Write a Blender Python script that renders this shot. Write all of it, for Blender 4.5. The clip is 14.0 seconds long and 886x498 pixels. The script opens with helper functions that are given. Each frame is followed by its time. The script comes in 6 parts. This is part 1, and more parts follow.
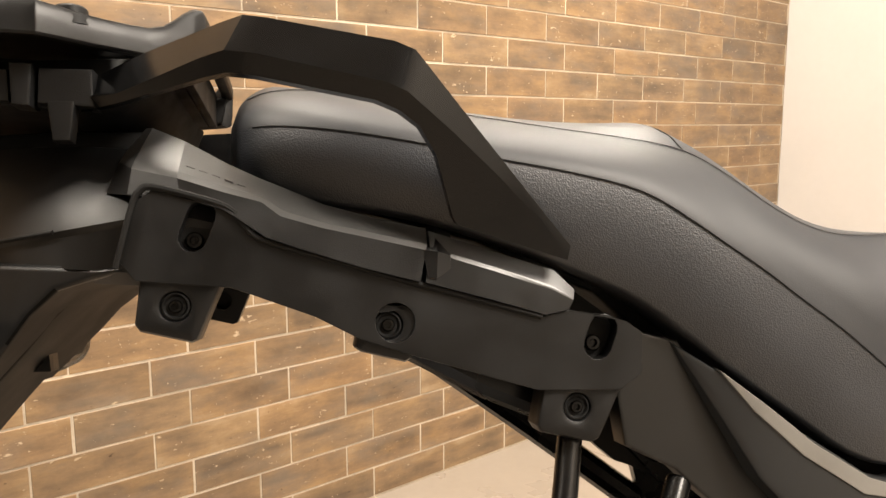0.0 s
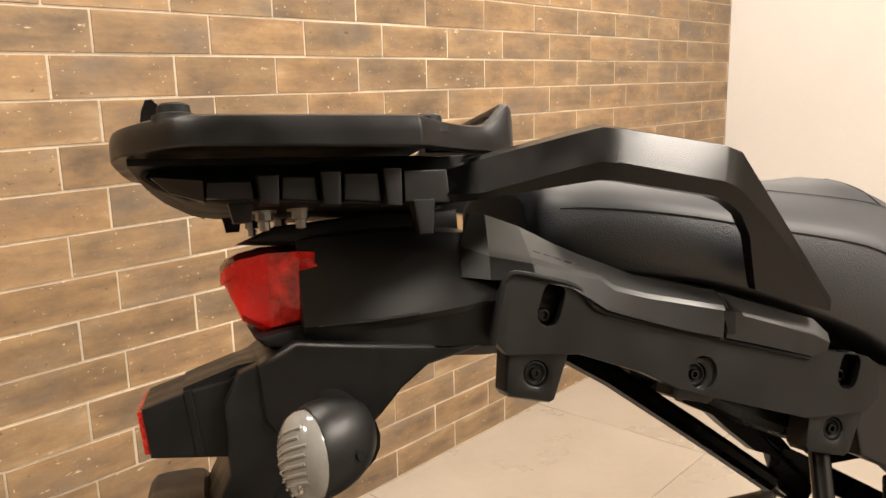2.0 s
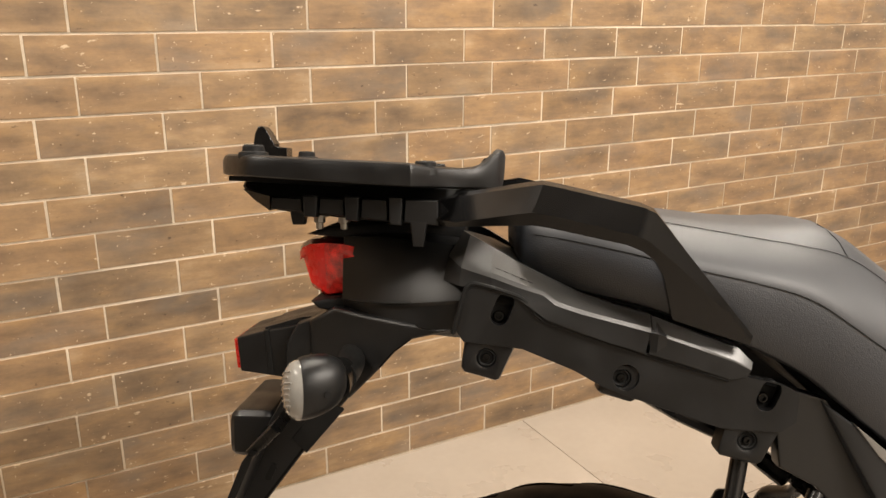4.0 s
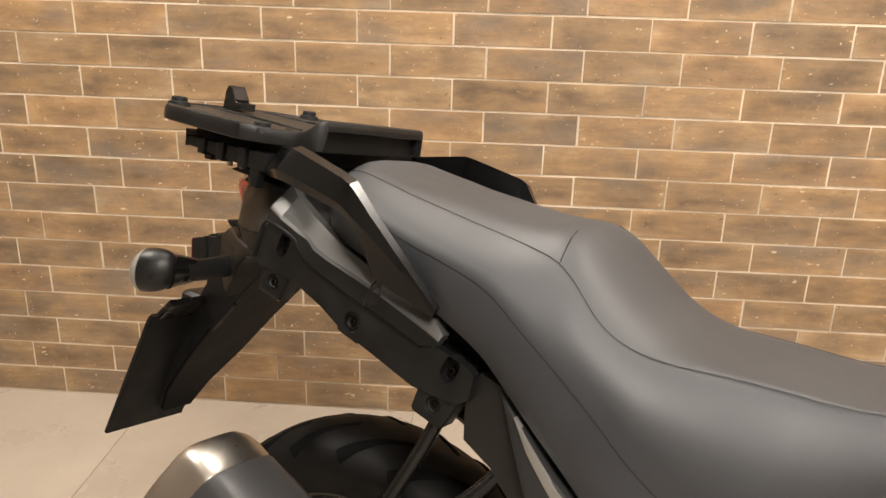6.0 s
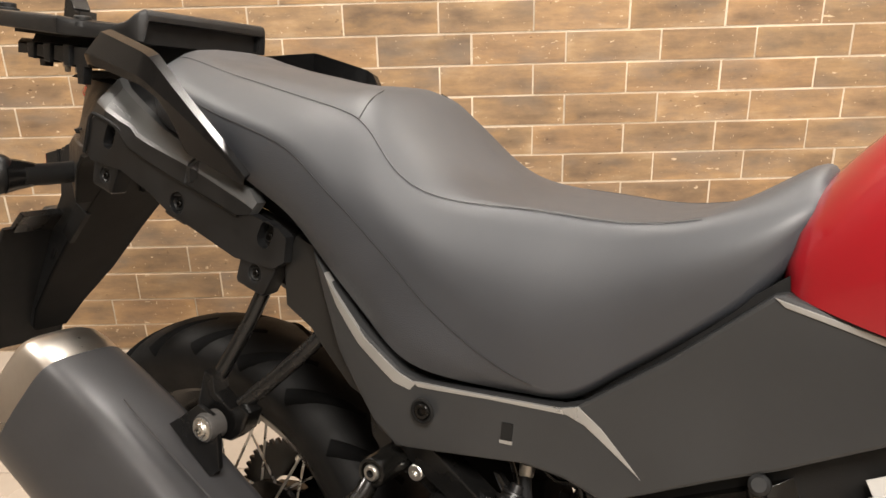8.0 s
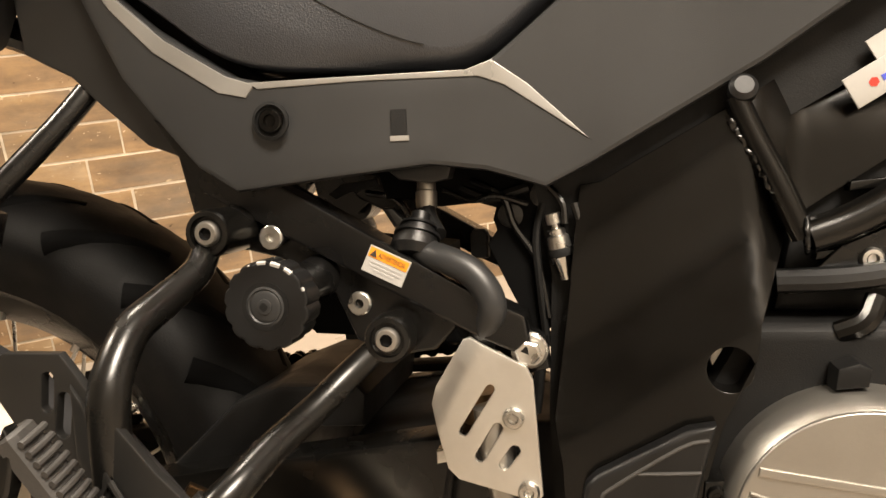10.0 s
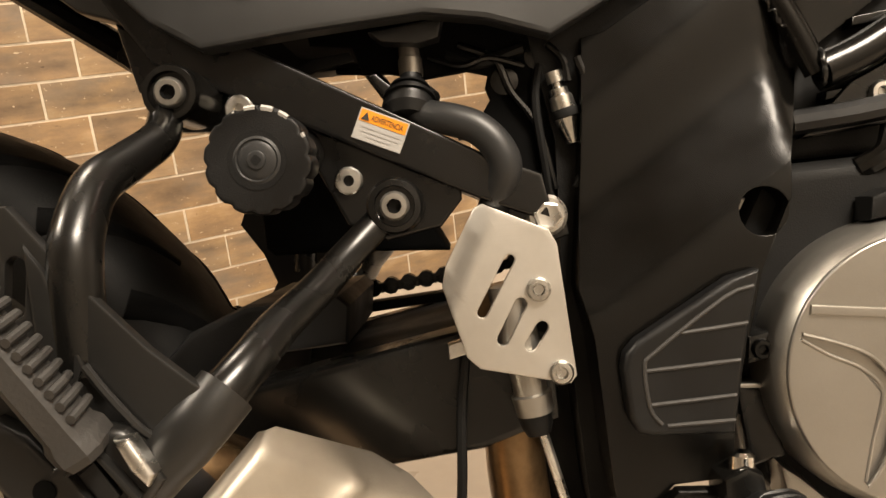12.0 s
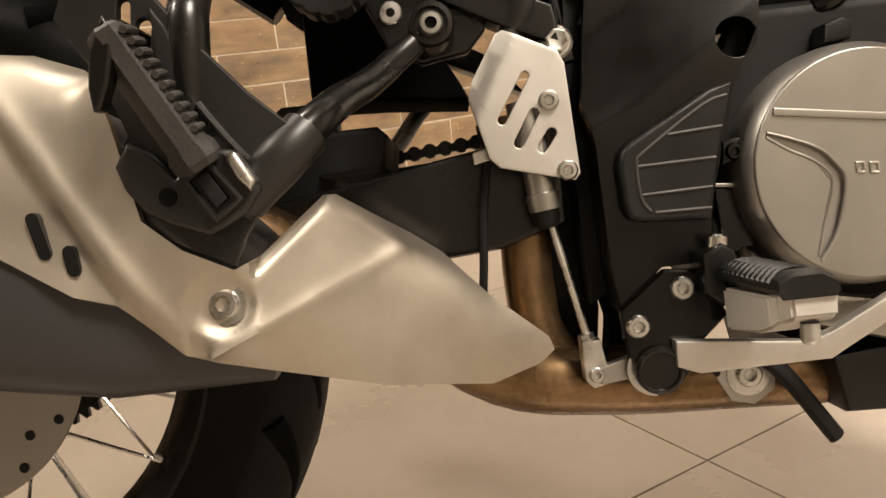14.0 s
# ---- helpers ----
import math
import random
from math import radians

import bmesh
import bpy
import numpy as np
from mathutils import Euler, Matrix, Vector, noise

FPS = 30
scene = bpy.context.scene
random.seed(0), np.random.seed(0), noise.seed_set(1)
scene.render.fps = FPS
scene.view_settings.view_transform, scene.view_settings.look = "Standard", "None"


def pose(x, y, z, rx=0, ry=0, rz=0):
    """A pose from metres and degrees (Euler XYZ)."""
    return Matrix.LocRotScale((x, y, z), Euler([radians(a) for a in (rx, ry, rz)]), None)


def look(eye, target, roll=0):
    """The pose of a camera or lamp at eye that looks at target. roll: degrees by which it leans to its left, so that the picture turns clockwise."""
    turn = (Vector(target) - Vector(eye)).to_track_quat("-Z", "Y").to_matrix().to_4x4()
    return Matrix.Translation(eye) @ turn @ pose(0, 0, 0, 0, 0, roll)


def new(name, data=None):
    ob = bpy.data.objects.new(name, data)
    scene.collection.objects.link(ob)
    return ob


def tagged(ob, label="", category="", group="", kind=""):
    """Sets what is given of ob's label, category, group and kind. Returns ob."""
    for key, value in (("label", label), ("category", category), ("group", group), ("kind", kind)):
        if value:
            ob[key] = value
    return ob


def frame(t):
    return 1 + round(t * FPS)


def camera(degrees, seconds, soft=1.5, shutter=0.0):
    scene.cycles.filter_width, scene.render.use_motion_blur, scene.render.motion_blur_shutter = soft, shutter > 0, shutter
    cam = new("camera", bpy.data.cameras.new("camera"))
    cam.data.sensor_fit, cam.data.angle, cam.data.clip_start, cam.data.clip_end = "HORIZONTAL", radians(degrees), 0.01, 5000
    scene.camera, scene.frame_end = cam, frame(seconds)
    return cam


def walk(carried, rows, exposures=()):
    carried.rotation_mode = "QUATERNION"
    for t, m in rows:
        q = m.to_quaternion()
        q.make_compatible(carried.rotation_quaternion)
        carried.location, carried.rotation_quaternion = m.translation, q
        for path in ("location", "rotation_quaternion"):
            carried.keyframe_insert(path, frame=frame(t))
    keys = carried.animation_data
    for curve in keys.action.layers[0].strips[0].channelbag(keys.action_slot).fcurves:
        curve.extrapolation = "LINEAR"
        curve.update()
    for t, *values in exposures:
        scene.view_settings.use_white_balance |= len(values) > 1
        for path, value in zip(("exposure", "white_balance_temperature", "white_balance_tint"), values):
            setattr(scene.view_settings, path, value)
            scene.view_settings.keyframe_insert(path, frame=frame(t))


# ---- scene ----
cam = camera(58.1, 14.0)
PATH = [
    (0, (-0.4102, -0.6369, 0.9482), (0.8833, 0.8581, 0.6451), -0.18),
    (0.5, (-0.4618, -0.6313, 0.9552), (0.8402, 0.8557, 0.6493), -0.17),
    (1, (-0.5288, -0.5837, 0.9651), (0.8282, 0.8502, 0.6447), -0.60),
    (1.5, (-0.5939, -0.5309, 0.9943), (0.8200, 0.8381, 0.6383), -1.20),
    (2, (-0.6647, -0.4847, 1.0429), (0.7904, 0.8268, 0.6395), -1.28),
    (2.5, (-0.7516, -0.4411, 1.0950), (0.7049, 0.8469, 0.6264), -0.99),
    (3, (-0.7821, -0.5041, 1.1498), (0.5641, 0.8769, 0.6199), -0.34),
    (3.2, (-0.7649, -0.5774, 1.1568), (0.5070, 0.8656, 0.6089), -0.22),
    (5.3, (-0.1848, -0.9512, 1.1890), (0.0461, 0.9371, 0.5717), 1.48),
    (5.5, (-0.1148, -1.0001, 1.2007), (0.0022, 0.8949, 0.5719), 1.64),
    (6, (0.0302, -1.0618, 1.2019), (-0.0726, 0.8248, 0.5460), 1.67),
    (6.5, (0.0872, -1.0736, 1.1801), (-0.1061, 0.7987, 0.5040), 1.02),
    (7, (0.1262, -1.0837, 1.1572), (-0.0619, 0.7832, 0.4650), 0.15),
    (7.5, (0.1621, -1.0946, 1.1283), (0.0375, 0.7710, 0.4184), -0.71),
    (8, (0.2013, -1.1084, 1.1000), (0.1693, 0.7539, 0.3715), -1.61),
    (8.5, (0.2157, -1.1037, 1.0439), (0.3110, 0.7493, 0.2974), -2.56),
    (9, (0.1744, -1.0771, 0.9442), (0.4529, 0.7631, 0.2121), -3.03),
    (9.2, (0.1599, -1.0612, 0.8894), (0.5047, 0.7808, 0.1908), -3.53),
    (11.3, (0.0252, -0.9049, 0.6756), (0.9336, 0.7967, 0.1470), -6.22),
    (11.5, (0.0232, -0.9074, 0.6656), (0.9500, 0.7861, 0.1428), -6.28),
    (12, (0.0166, -0.9138, 0.6279), (0.9734, 0.7686, 0.1240), -6.45),
    (12.5, (0.0123, -0.9238, 0.5898), (0.9849, 0.7533, 0.0985), -6.54),
    (13, (-0.0005, -0.9429, 0.5559), (0.9807, 0.7280, 0.0607), -6.59),
    (13.5, (-0.0325, -0.9636, 0.5297), (0.9526, 0.7025, 0.0261), -6.48),
    (14, (-0.0755, -1.0026, 0.5294), (0.8931, 0.6744, 0.0299), -6.26),
]
walk(cam, [(t, look(eye, target, roll)) for t, eye, target, roll in PATH], exposures=[(0.0, 0.40, 6550, 10), (2.5, 0.22, 6500, 10), (5.5, 0.2, 6350, 10), (7.5, 0.45, 6250, 10), (8.5, 0.66, 6090, 10), (9.0, 0.84, 6320, 10), (11.5, 0.36, 7100, 10), (13.0, 0.34, 6650, 10), (14.0, 0.12, 6650, 10)])


# ---- light ----
world = bpy.data.worlds.new("room_air")
world.use_nodes = True
world.node_tree.nodes["Background"].inputs[0].default_value = (1.0, 0.90, 0.78, 1)
world.node_tree.nodes["Background"].inputs[1].default_value = 0.004
scene.world = world


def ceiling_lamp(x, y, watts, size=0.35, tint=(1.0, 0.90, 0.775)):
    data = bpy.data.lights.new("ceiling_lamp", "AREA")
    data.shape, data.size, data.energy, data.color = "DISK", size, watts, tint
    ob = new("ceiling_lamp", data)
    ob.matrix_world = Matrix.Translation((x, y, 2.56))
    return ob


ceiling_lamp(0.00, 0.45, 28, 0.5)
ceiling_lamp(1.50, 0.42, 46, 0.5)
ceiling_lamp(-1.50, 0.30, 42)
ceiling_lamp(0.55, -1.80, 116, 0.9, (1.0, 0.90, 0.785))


# ---- materials ----
def material(name, base, rough=0.5, metal=0.0, coat=0.0, spec=0.5, var=0.15, scale=30.0, bump=0.0, bump_scale=400.0,
             rough_var=0.12, kind="noise", tone=None, island=False, obj=False):
    """A node material: base colour with two scales of variation, roughness variation and a fine relief."""
    m = bpy.data.materials.new(name)
    m.use_nodes = True
    nt = m.node_tree
    n, l = nt.nodes, nt.links
    b = n["Principled BSDF"]
    b.inputs["Metallic"].default_value = metal
    b.inputs["Coat Weight"].default_value = coat
    b.inputs["Coat Roughness"].default_value = 0.06
    b.inputs["Specular IOR Level"].default_value = spec
    co = n.new("ShaderNodeTexCoord")
    big = n.new("ShaderNodeTexNoise")
    big.inputs["Scale"].default_value = scale
    big.inputs["Detail"].default_value = 6
    l.new(co.outputs["Object"], big.inputs["Vector"])
    fine = n.new("ShaderNodeTexNoise")
    fine.inputs["Scale"].default_value = scale * 12
    fine.inputs["Detail"].default_value = 3
    l.new(co.outputs["Object"], fine.inputs["Vector"])
    mixed = n.new("ShaderNodeMath")
    mixed.operation = "MULTIPLY_ADD"
    l.new(fine.outputs["Fac"], mixed.inputs[0])
    mixed.inputs[1].default_value = 0.35
    l.new(big.outputs["Fac"], mixed.inputs[2])
    ramp = n.new("ShaderNodeValToRGB")
    lo = [c * (1 - var) for c in base]
    hi = [c * (1 + var) for c in (tone or base)]
    ramp.color_ramp.elements[0].position, ramp.color_ramp.elements[1].position = 0.45, 0.9
    ramp.color_ramp.elements[0].color, ramp.color_ramp.elements[1].color = (*lo, 1), (*hi, 1)
    l.new(mixed.outputs[0], ramp.inputs["Fac"])
    l.new(ramp.outputs["Color"], b.inputs["Base Color"])
    rr = n.new("ShaderNodeMapRange")
    rr.inputs["From Min"].default_value, rr.inputs["From Max"].default_value = 0.3, 0.7
    rr.inputs["To Min"].default_value, rr.inputs["To Max"].default_value = max(0.02, rough - rough_var), min(1.0, rough + rough_var)
    l.new(big.outputs["Fac"], rr.inputs["Value"])
    l.new(rr.outputs["Result"], b.inputs["Roughness"])
    if bump:
        if kind == "grain":
            tex = n.new("ShaderNodeTexVoronoi")
            tex.inputs["Scale"].default_value = bump_scale
            out = tex.outputs["Distance"]
        else:
            tex = n.new("ShaderNodeTexNoise")
            tex.inputs["Scale"].default_value = bump_scale
            tex.inputs["Detail"].default_value = 4
            out = tex.outputs["Fac"]
        l.new(co.outputs["Object"], tex.inputs["Vector"])
        bp = n.new("ShaderNodeBump")
        bp.inputs["Strength"].default_value = bump
        bp.inputs["Distance"].default_value = 0.001
        l.new(out, bp.inputs["Height"])
        l.new(bp.outputs["Normal"], b.inputs["Normal"])
    return m


def brushed(name, base, rough, stretch, bump=0.25):
    """Brushed or rolled metal: fine streaks along one axis."""
    m = material(name, base, rough, metal=1.0, var=0.06, scale=14, rough_var=0.08)
    n, l = m.node_tree.nodes, m.node_tree.links
    co = n["Texture Coordinate"]
    mp = n.new("ShaderNodeMapping")
    mp.inputs["Scale"].default_value = stretch
    l.new(co.outputs["Object"], mp.inputs["Vector"])
    t = n.new("ShaderNodeTexNoise")
    t.inputs["Scale"].default_value = 1.0
    t.inputs["Detail"].default_value = 5
    l.new(mp.outputs["Vector"], t.inputs["Vector"])
    bp = n.new("ShaderNodeBump")
    bp.inputs["Strength"].default_value, bp.inputs["Distance"].default_value = bump, 0.0004
    l.new(t.outputs["Fac"], bp.inputs["Height"])
    l.new(bp.outputs["Normal"], n["Principled BSDF"].inputs["Normal"])
    return m


def brick_material():
    """Glazed brick tile: tan to brown, darker in the middle, stained, each tile a little different."""
    m = bpy.data.materials.new("brick_tile")
    m.use_nodes = True
    n, l = m.node_tree.nodes, m.node_tree.links
    b = n["Principled BSDF"]
    co, info = n.new("ShaderNodeTexCoord"), n.new("ShaderNodeObjectInfo")
    geo = n.new("ShaderNodeNewGeometry")
    add = n.new("ShaderNodeMath")
    add.operation = "ADD"
    l.new(info.outputs["Random"], add.inputs[0])
    l.new(geo.outputs["Random Per Island"], add.inputs[1])
    frac = n.new("ShaderNodeMath")
    frac.operation = "FRACT"
    l.new(add.outputs[0], frac.inputs[0])
    shift = n.new("ShaderNodeVectorMath")
    shift.operation = "MULTIPLY_ADD"
    l.new(frac.outputs[0], shift.inputs[0])
    shift.inputs[1].default_value = (37.0, 11.0, 53.0)
    l.new(co.outputs["Object"], shift.inputs[2])

    def noise_tex(scale, detail, stretch=(1, 1, 1), rough=0.55):
        mp = n.new("ShaderNodeMapping")
        mp.inputs["Scale"].default_value = stretch
        l.new(shift.outputs[0], mp.inputs["Vector"])
        t = n.new("ShaderNodeTexNoise")
        t.inputs["Scale"].default_value, t.inputs["Detail"].default_value, t.inputs["Roughness"].default_value = scale, detail, rough
        l.new(mp.outputs[0], t.inputs["Vector"])
        return t.outputs["Fac"]

    def ramp(fac, stops):
        r = n.new("ShaderNodeValToRGB")
        while len(r.color_ramp.elements) < len(stops):
            r.color_ramp.elements.new(0.5)
        for e, (p, c) in zip(r.color_ramp.elements, stops):
            e.position, e.color = p, (*c, 1)
        l.new(fac, r.inputs["Fac"])
        return r.outputs["Color"]

    def mix(kind, fac, a, c):
        x = n.new("ShaderNodeMix")
        x.data_type, x.blend_type = "RGBA", kind
        if isinstance(fac, float):
            x.inputs[0].default_value = fac
        else:
            l.new(fac, x.inputs[0])
        l.new(a, x.inputs[6])
        l.new(c, x.inputs[7])
        return x.outputs[2]

    uv = n.new("ShaderNodeUVMap")
    uv.uv_map = "face"
    sep = n.new("ShaderNodeSeparateXYZ")
    l.new(uv.outputs[0], sep.inputs[0])

    def edge(axis, width):
        """0 at the tile's rim, 1 in its middle, along one side."""
        c = n.new("ShaderNodeMath")
        c.operation = "PINGPONG"
        c.inputs[1].default_value = 0.5
        l.new(sep.outputs[axis], c.inputs[0])
        r = n.new("ShaderNodeMapRange")
        r.interpolation_type = "SMOOTHSTEP"
        r.inputs["From Max"].default_value = width
        l.new(c.outputs[0], r.inputs["Value"])
        return r.outputs[0]

    both = n.new("ShaderNodeMath")
    both.operation = "MULTIPLY"
    l.new(edge(0, 0.16), both.inputs[0])
    l.new(edge(1, 0.34), both.inputs[1])
    cloud = noise_tex(9.0, 8, (0.70, 1.0, 1.7), 0.64)
    fired = n.new("ShaderNodeMath")
    fired.operation = "MULTIPLY_ADD"
    l.new(both.outputs[0], fired.inputs[0])
    fired.inputs[1].default_value = -0.085
    l.new(cloud, fired.inputs[2])
    # pale ochre rim, darker reduced middle, as the glaze is printed
    body = ramp(fired.outputs[0], [(0.20, (0.145, 0.104, 0.070)), (0.33, (0.208, 0.142, 0.088)), (0.43, (0.268, 0.180, 0.106)), (0.53, (0.335, 0.222, 0.122)), (0.63, (0.400, 0.280, 0.166)), (0.76, (0.470, 0.355, 0.232))])
    tint = ramp(frac.outputs[0], [(0.0, (0.82, 0.84, 0.85)), (0.25, (0.98, 0.96, 0.92)), (0.5, (0.90, 0.93, 0.94)), (0.75, (1.07, 1.03, 0.97)), (1.0, (1.02, 1.05, 1.06))])
    col = mix("MULTIPLY", 1.0, body, tint)
    streak = ramp(noise_tex(24.0, 7, (0.22, 1, 1.6), 0.62), [(0.34, (0.66, 0.63, 0.61)), (0.62, (1.10, 1.07, 1.03))])
    col = mix("MULTIPLY", 0.6, col, streak)
    ash = n.new("ShaderNodeRGB")
    ash.outputs[0].default_value = (0.165, 0.148, 0.130, 1)
    patch = ramp(noise_tex(7.0, 6, (0.6, 1, 1.5), 0.6), [(0.50, (0, 0, 0)), (0.68, (0.48, 0.48, 0.48))])
    col = mix("MIX", patch, col, ash.outputs[0])
    # ochre wash in places
    ochre = n.new("ShaderNodeRGB")
    ochre.outputs[0].default_value = (0.42, 0.255, 0.105, 1)
    wash = ramp(noise_tex(13.0, 6, (0.6, 1, 1.3), 0.6), [(0.55, (0, 0, 0)), (0.74, (0.45, 0.45, 0.45))])
    col = mix("MIX", wash, col, ochre.outputs[0])
    # pale chips and scuffs of worn glaze, in clusters
    fl = n.new("ShaderNodeMath")
    fl.operation = "MULTIPLY_ADD"
    l.new(noise_tex(6.0, 3), fl.inputs[0])
    fl.inputs[1].default_value = 0.30
    l.new(noise_tex(62.0, 4, (0.55, 1, 1.25), 0.6), fl.inputs[2])
    flm = ramp(fl.outputs[0], [(0.835, (0, 0, 0)), (0.875, (0.9, 0.9, 0.9))])
    pale = n.new("ShaderNodeRGB")
    pale.outputs[0].default_value = (0.60, 0.47, 0.32, 1)
    col = mix("MIX", flm, col, pale.outputs[0])
    pin = ramp(noise_tex(120.0, 2), [(0.715, (0, 0, 0)), (0.74, (1, 1, 1))])
    col = mix("MIX", pin, col, pale.outputs[0])
    pit = ramp(noise_tex(85.0, 3, (0.6, 1, 1)), [(0.24, (0.45, 0.42, 0.40)), (0.31, (1, 1, 1))])
    col = mix("MULTIPLY", 1.0, col, pit)
    l.new(col, b.inputs["Base Color"])
    rg = n.new("ShaderNodeMapRange")
    rg.inputs["To Min"].default_value, rg.inputs["To Max"].default_value = 0.34, 0.62
    l.new(cloud, rg.inputs["Value"])
    l.new(rg.outputs[0], b.inputs["Roughness"])
    bp = n.new("ShaderNodeBump")
    bp.inputs["Strength"].default_value, bp.inputs["Distance"].default_value = 0.35, 0.0015
    l.new(noise_tex(70.0, 5), bp.inputs["Height"])
    l.new(bp.outputs["Normal"], b.inputs["Normal"])
    return m


M_BRICK = brick_material()
M_GROUT = material("pale_grout", (0.58, 0.50, 0.39), 0.9, var=0.28, scale=9, bump=0.3, bump_scale=300)
M_WALL = material("white_plaster", (0.60, 0.57, 0.54), 0.85, var=0.03, scale=3, bump=0.08, bump_scale=220)
M_WALL_DARK = material("taupe_plaster", (0.17, 0.147, 0.120), 0.85, var=0.05, scale=3, bump=0.08, bump_scale=220)
M_WALL_FILL = material("beige_fill_plaster", (0.34, 0.31, 0.27), 0.85, var=0.05, scale=3, bump=0.08, bump_scale=220)
M_TILE = material("beige_porcelain", (0.31, 0.262, 0.212), 0.30, var=0.04, scale=4, rough_var=0.06, tone=(0.33, 0.282, 0.232))
M_JOINT = material("floor_joint", (0.29, 0.24, 0.185), 0.9, var=0.1, scale=30)
M_CEIL = material("pale_grey_ceiling", (0.48, 0.46, 0.43), 0.9, var=0.02, scale=2)
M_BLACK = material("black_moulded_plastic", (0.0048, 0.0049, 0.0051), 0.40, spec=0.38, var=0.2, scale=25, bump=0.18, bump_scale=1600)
M_DEEP = material("deep_black_plastic", (0.0030, 0.0030, 0.0029), 0.6, spec=0.26, var=0.2, scale=25, bump=0.2, bump_scale=900)
M_MATTE = material("matt_black_rubber_mat", (0.0026, 0.0026, 0.0026), 0.95, spec=0.08, var=0.2, scale=25)
M_SATIN = material("satin_black_paint", (0.0036, 0.0035, 0.0034), 0.26, spec=0.46, var=0.1, scale=20, rough_var=0.06, bump=0.04, bump_scale=900)
M_GLOSS = material("gloss_black_paint", (0.0036, 0.0034, 0.0030), 0.26, spec=0.42, var=0.1, scale=20, coat=0.0, rough_var=0.05)
M_BRACKET = material("satin_grey_black_bracket_paint", (0.0105, 0.0102, 0.0096), 0.36, spec=0.48, var=0.1, scale=18, rough_var=0.05, bump=0.04, bump_scale=900)
M_FRAME = material("matt_black_frame_paint", (0.0023, 0.0021, 0.0018), 0.21, spec=0.32, var=0.15, scale=18, rough_var=0.05, bump=0.03, bump_scale=900)
M_GREY = material("dark_grey_satin_plastic", (0.019, 0.0195, 0.0200), 0.42, spec=0.42, var=0.08, scale=12, rough_var=0.05, bump=0.08, bump_scale=1500)
M_RAIL = material("satin_black_rail_paint", (0.0045, 0.0045, 0.0046), 0.19, spec=0.30, var=0.1, scale=20, rough_var=0.05, bump=0.05, bump_scale=900)
M_ARCH = material("shaded_black_inner_fender", (0.003, 0.003, 0.003), 0.50, spec=0.08, var=0.1, scale=20, rough_var=0.05)
M_TRIM_LIT = material("lit_grey_grained_plastic", (0.037, 0.0376, 0.0376), 0.36, spec=0.70, var=0.08, scale=12, rough_var=0.05, bump=0.10, bump_scale=1500)
M_EDGE_GLINT = material("painted_edge_glint", (0.30, 0.295, 0.28), 0.36, metal=0.6, var=0.05, scale=20)
M_SEAT = material("grey_black_vinyl", (0.0178, 0.0200, 0.0244), 0.54, spec=0.70, var=0.08, scale=9, rough_var=0.05, bump=0.12, bump_scale=1100)
M_SEAT_SIDE = material("grained_black_vinyl", (0.0205, 0.0229, 0.0278), 0.45, spec=0.70, var=0.1, scale=12, rough_var=0.05, bump=0.25, bump_scale=900, kind="grain")
M_THREAD = material("dark_seam_thread", (0.008, 0.008, 0.008), 0.8, var=0.1)
M_THREAD_PALE = material("grey_seam_thread", (0.045, 0.045, 0.046), 0.5, var=0.1)
M_RUBBER = material("tyre_rubber", (0.0037, 0.0036, 0.0035), 0.62, spec=0.16, var=0.25, scale=25, bump=0.25, bump_scale=500)
M_RUBBER_GREY = material("worn_grey_rubber", (0.032, 0.030, 0.028), 0.55, var=0.2, scale=40, bump=0.3, bump_scale=500)
M_STEEL = material("zinc_plated_steel", (0.60, 0.59, 0.56), 0.3, metal=1.0, var=0.15, scale=60)
M_CHROME = material("polished_steel", (0.72, 0.70, 0.66), 0.14, metal=1.0, var=0.08, scale=60, rough_var=0.05)
M_ALU = brushed("brushed_aluminium", (0.60, 0.58, 0.54), 0.46, (40, 900, 900), 0.08)
M_SHIELD = brushed("satin_stainless_shield", (0.43, 0.388, 0.326), 0.49, (25, 500, 700), 0.12)
M_CAP = brushed("brushed_steel_end_cap", (0.58, 0.54, 0.49), 0.30, (300, 40, 40), 0.2)
M_CAST = material("silver_cast_aluminium", (0.345, 0.33, 0.302), 0.38, metal=0.9, var=0.03, scale=30, rough_var=0.04, bump=0.08, bump_scale=900)
M_SILVER = material("silver_painted_casting", (0.55, 0.525, 0.48), 0.38, metal=0.35, var=0.04, scale=40, bump=0.06, bump_scale=600)
M_CAN = material("satin_black_muffler_can", (0.040, 0.040, 0.042), 0.40, metal=0.3, var=0.08, scale=12, rough_var=0.05, bump=0.05, bump_scale=900)
M_PIPE = material("heat_tinted_brown_pipe", (0.13, 0.075, 0.034), 0.3, metal=0.9, var=0.35, scale=14, tone=(0.23, 0.15, 0.08))
M_RED = material("gloss_red_tank_paint", (0.20, 0.003, 0.007), 0.36, spec=0.2, coat=0.8, var=0.04, scale=6, rough_var=0.04)
M_REDLENS = material("red_lens", (0.92, 0.008, 0.006), 0.26, coat=0.1, var=0.10, scale=60, bump=0.15, bump_scale=160, kind="grain")
M_REDCUT = material("faceted_red_lens", (0.42, 0.004, 0.004), 0.18, coat=0.3, var=0.45, scale=60, tone=(0.95, 0.04, 0.03), bump=1.0, bump_scale=120, kind="grain")
M_REDTOP = material("dark_red_lens_top", (0.16, 0.004, 0.004), 0.12, coat=0.6, var=0.3, scale=60)
M_REFLEX = material("red_reflector", (0.40, 0.02, 0.012), 0.25, var=0.25, scale=300)
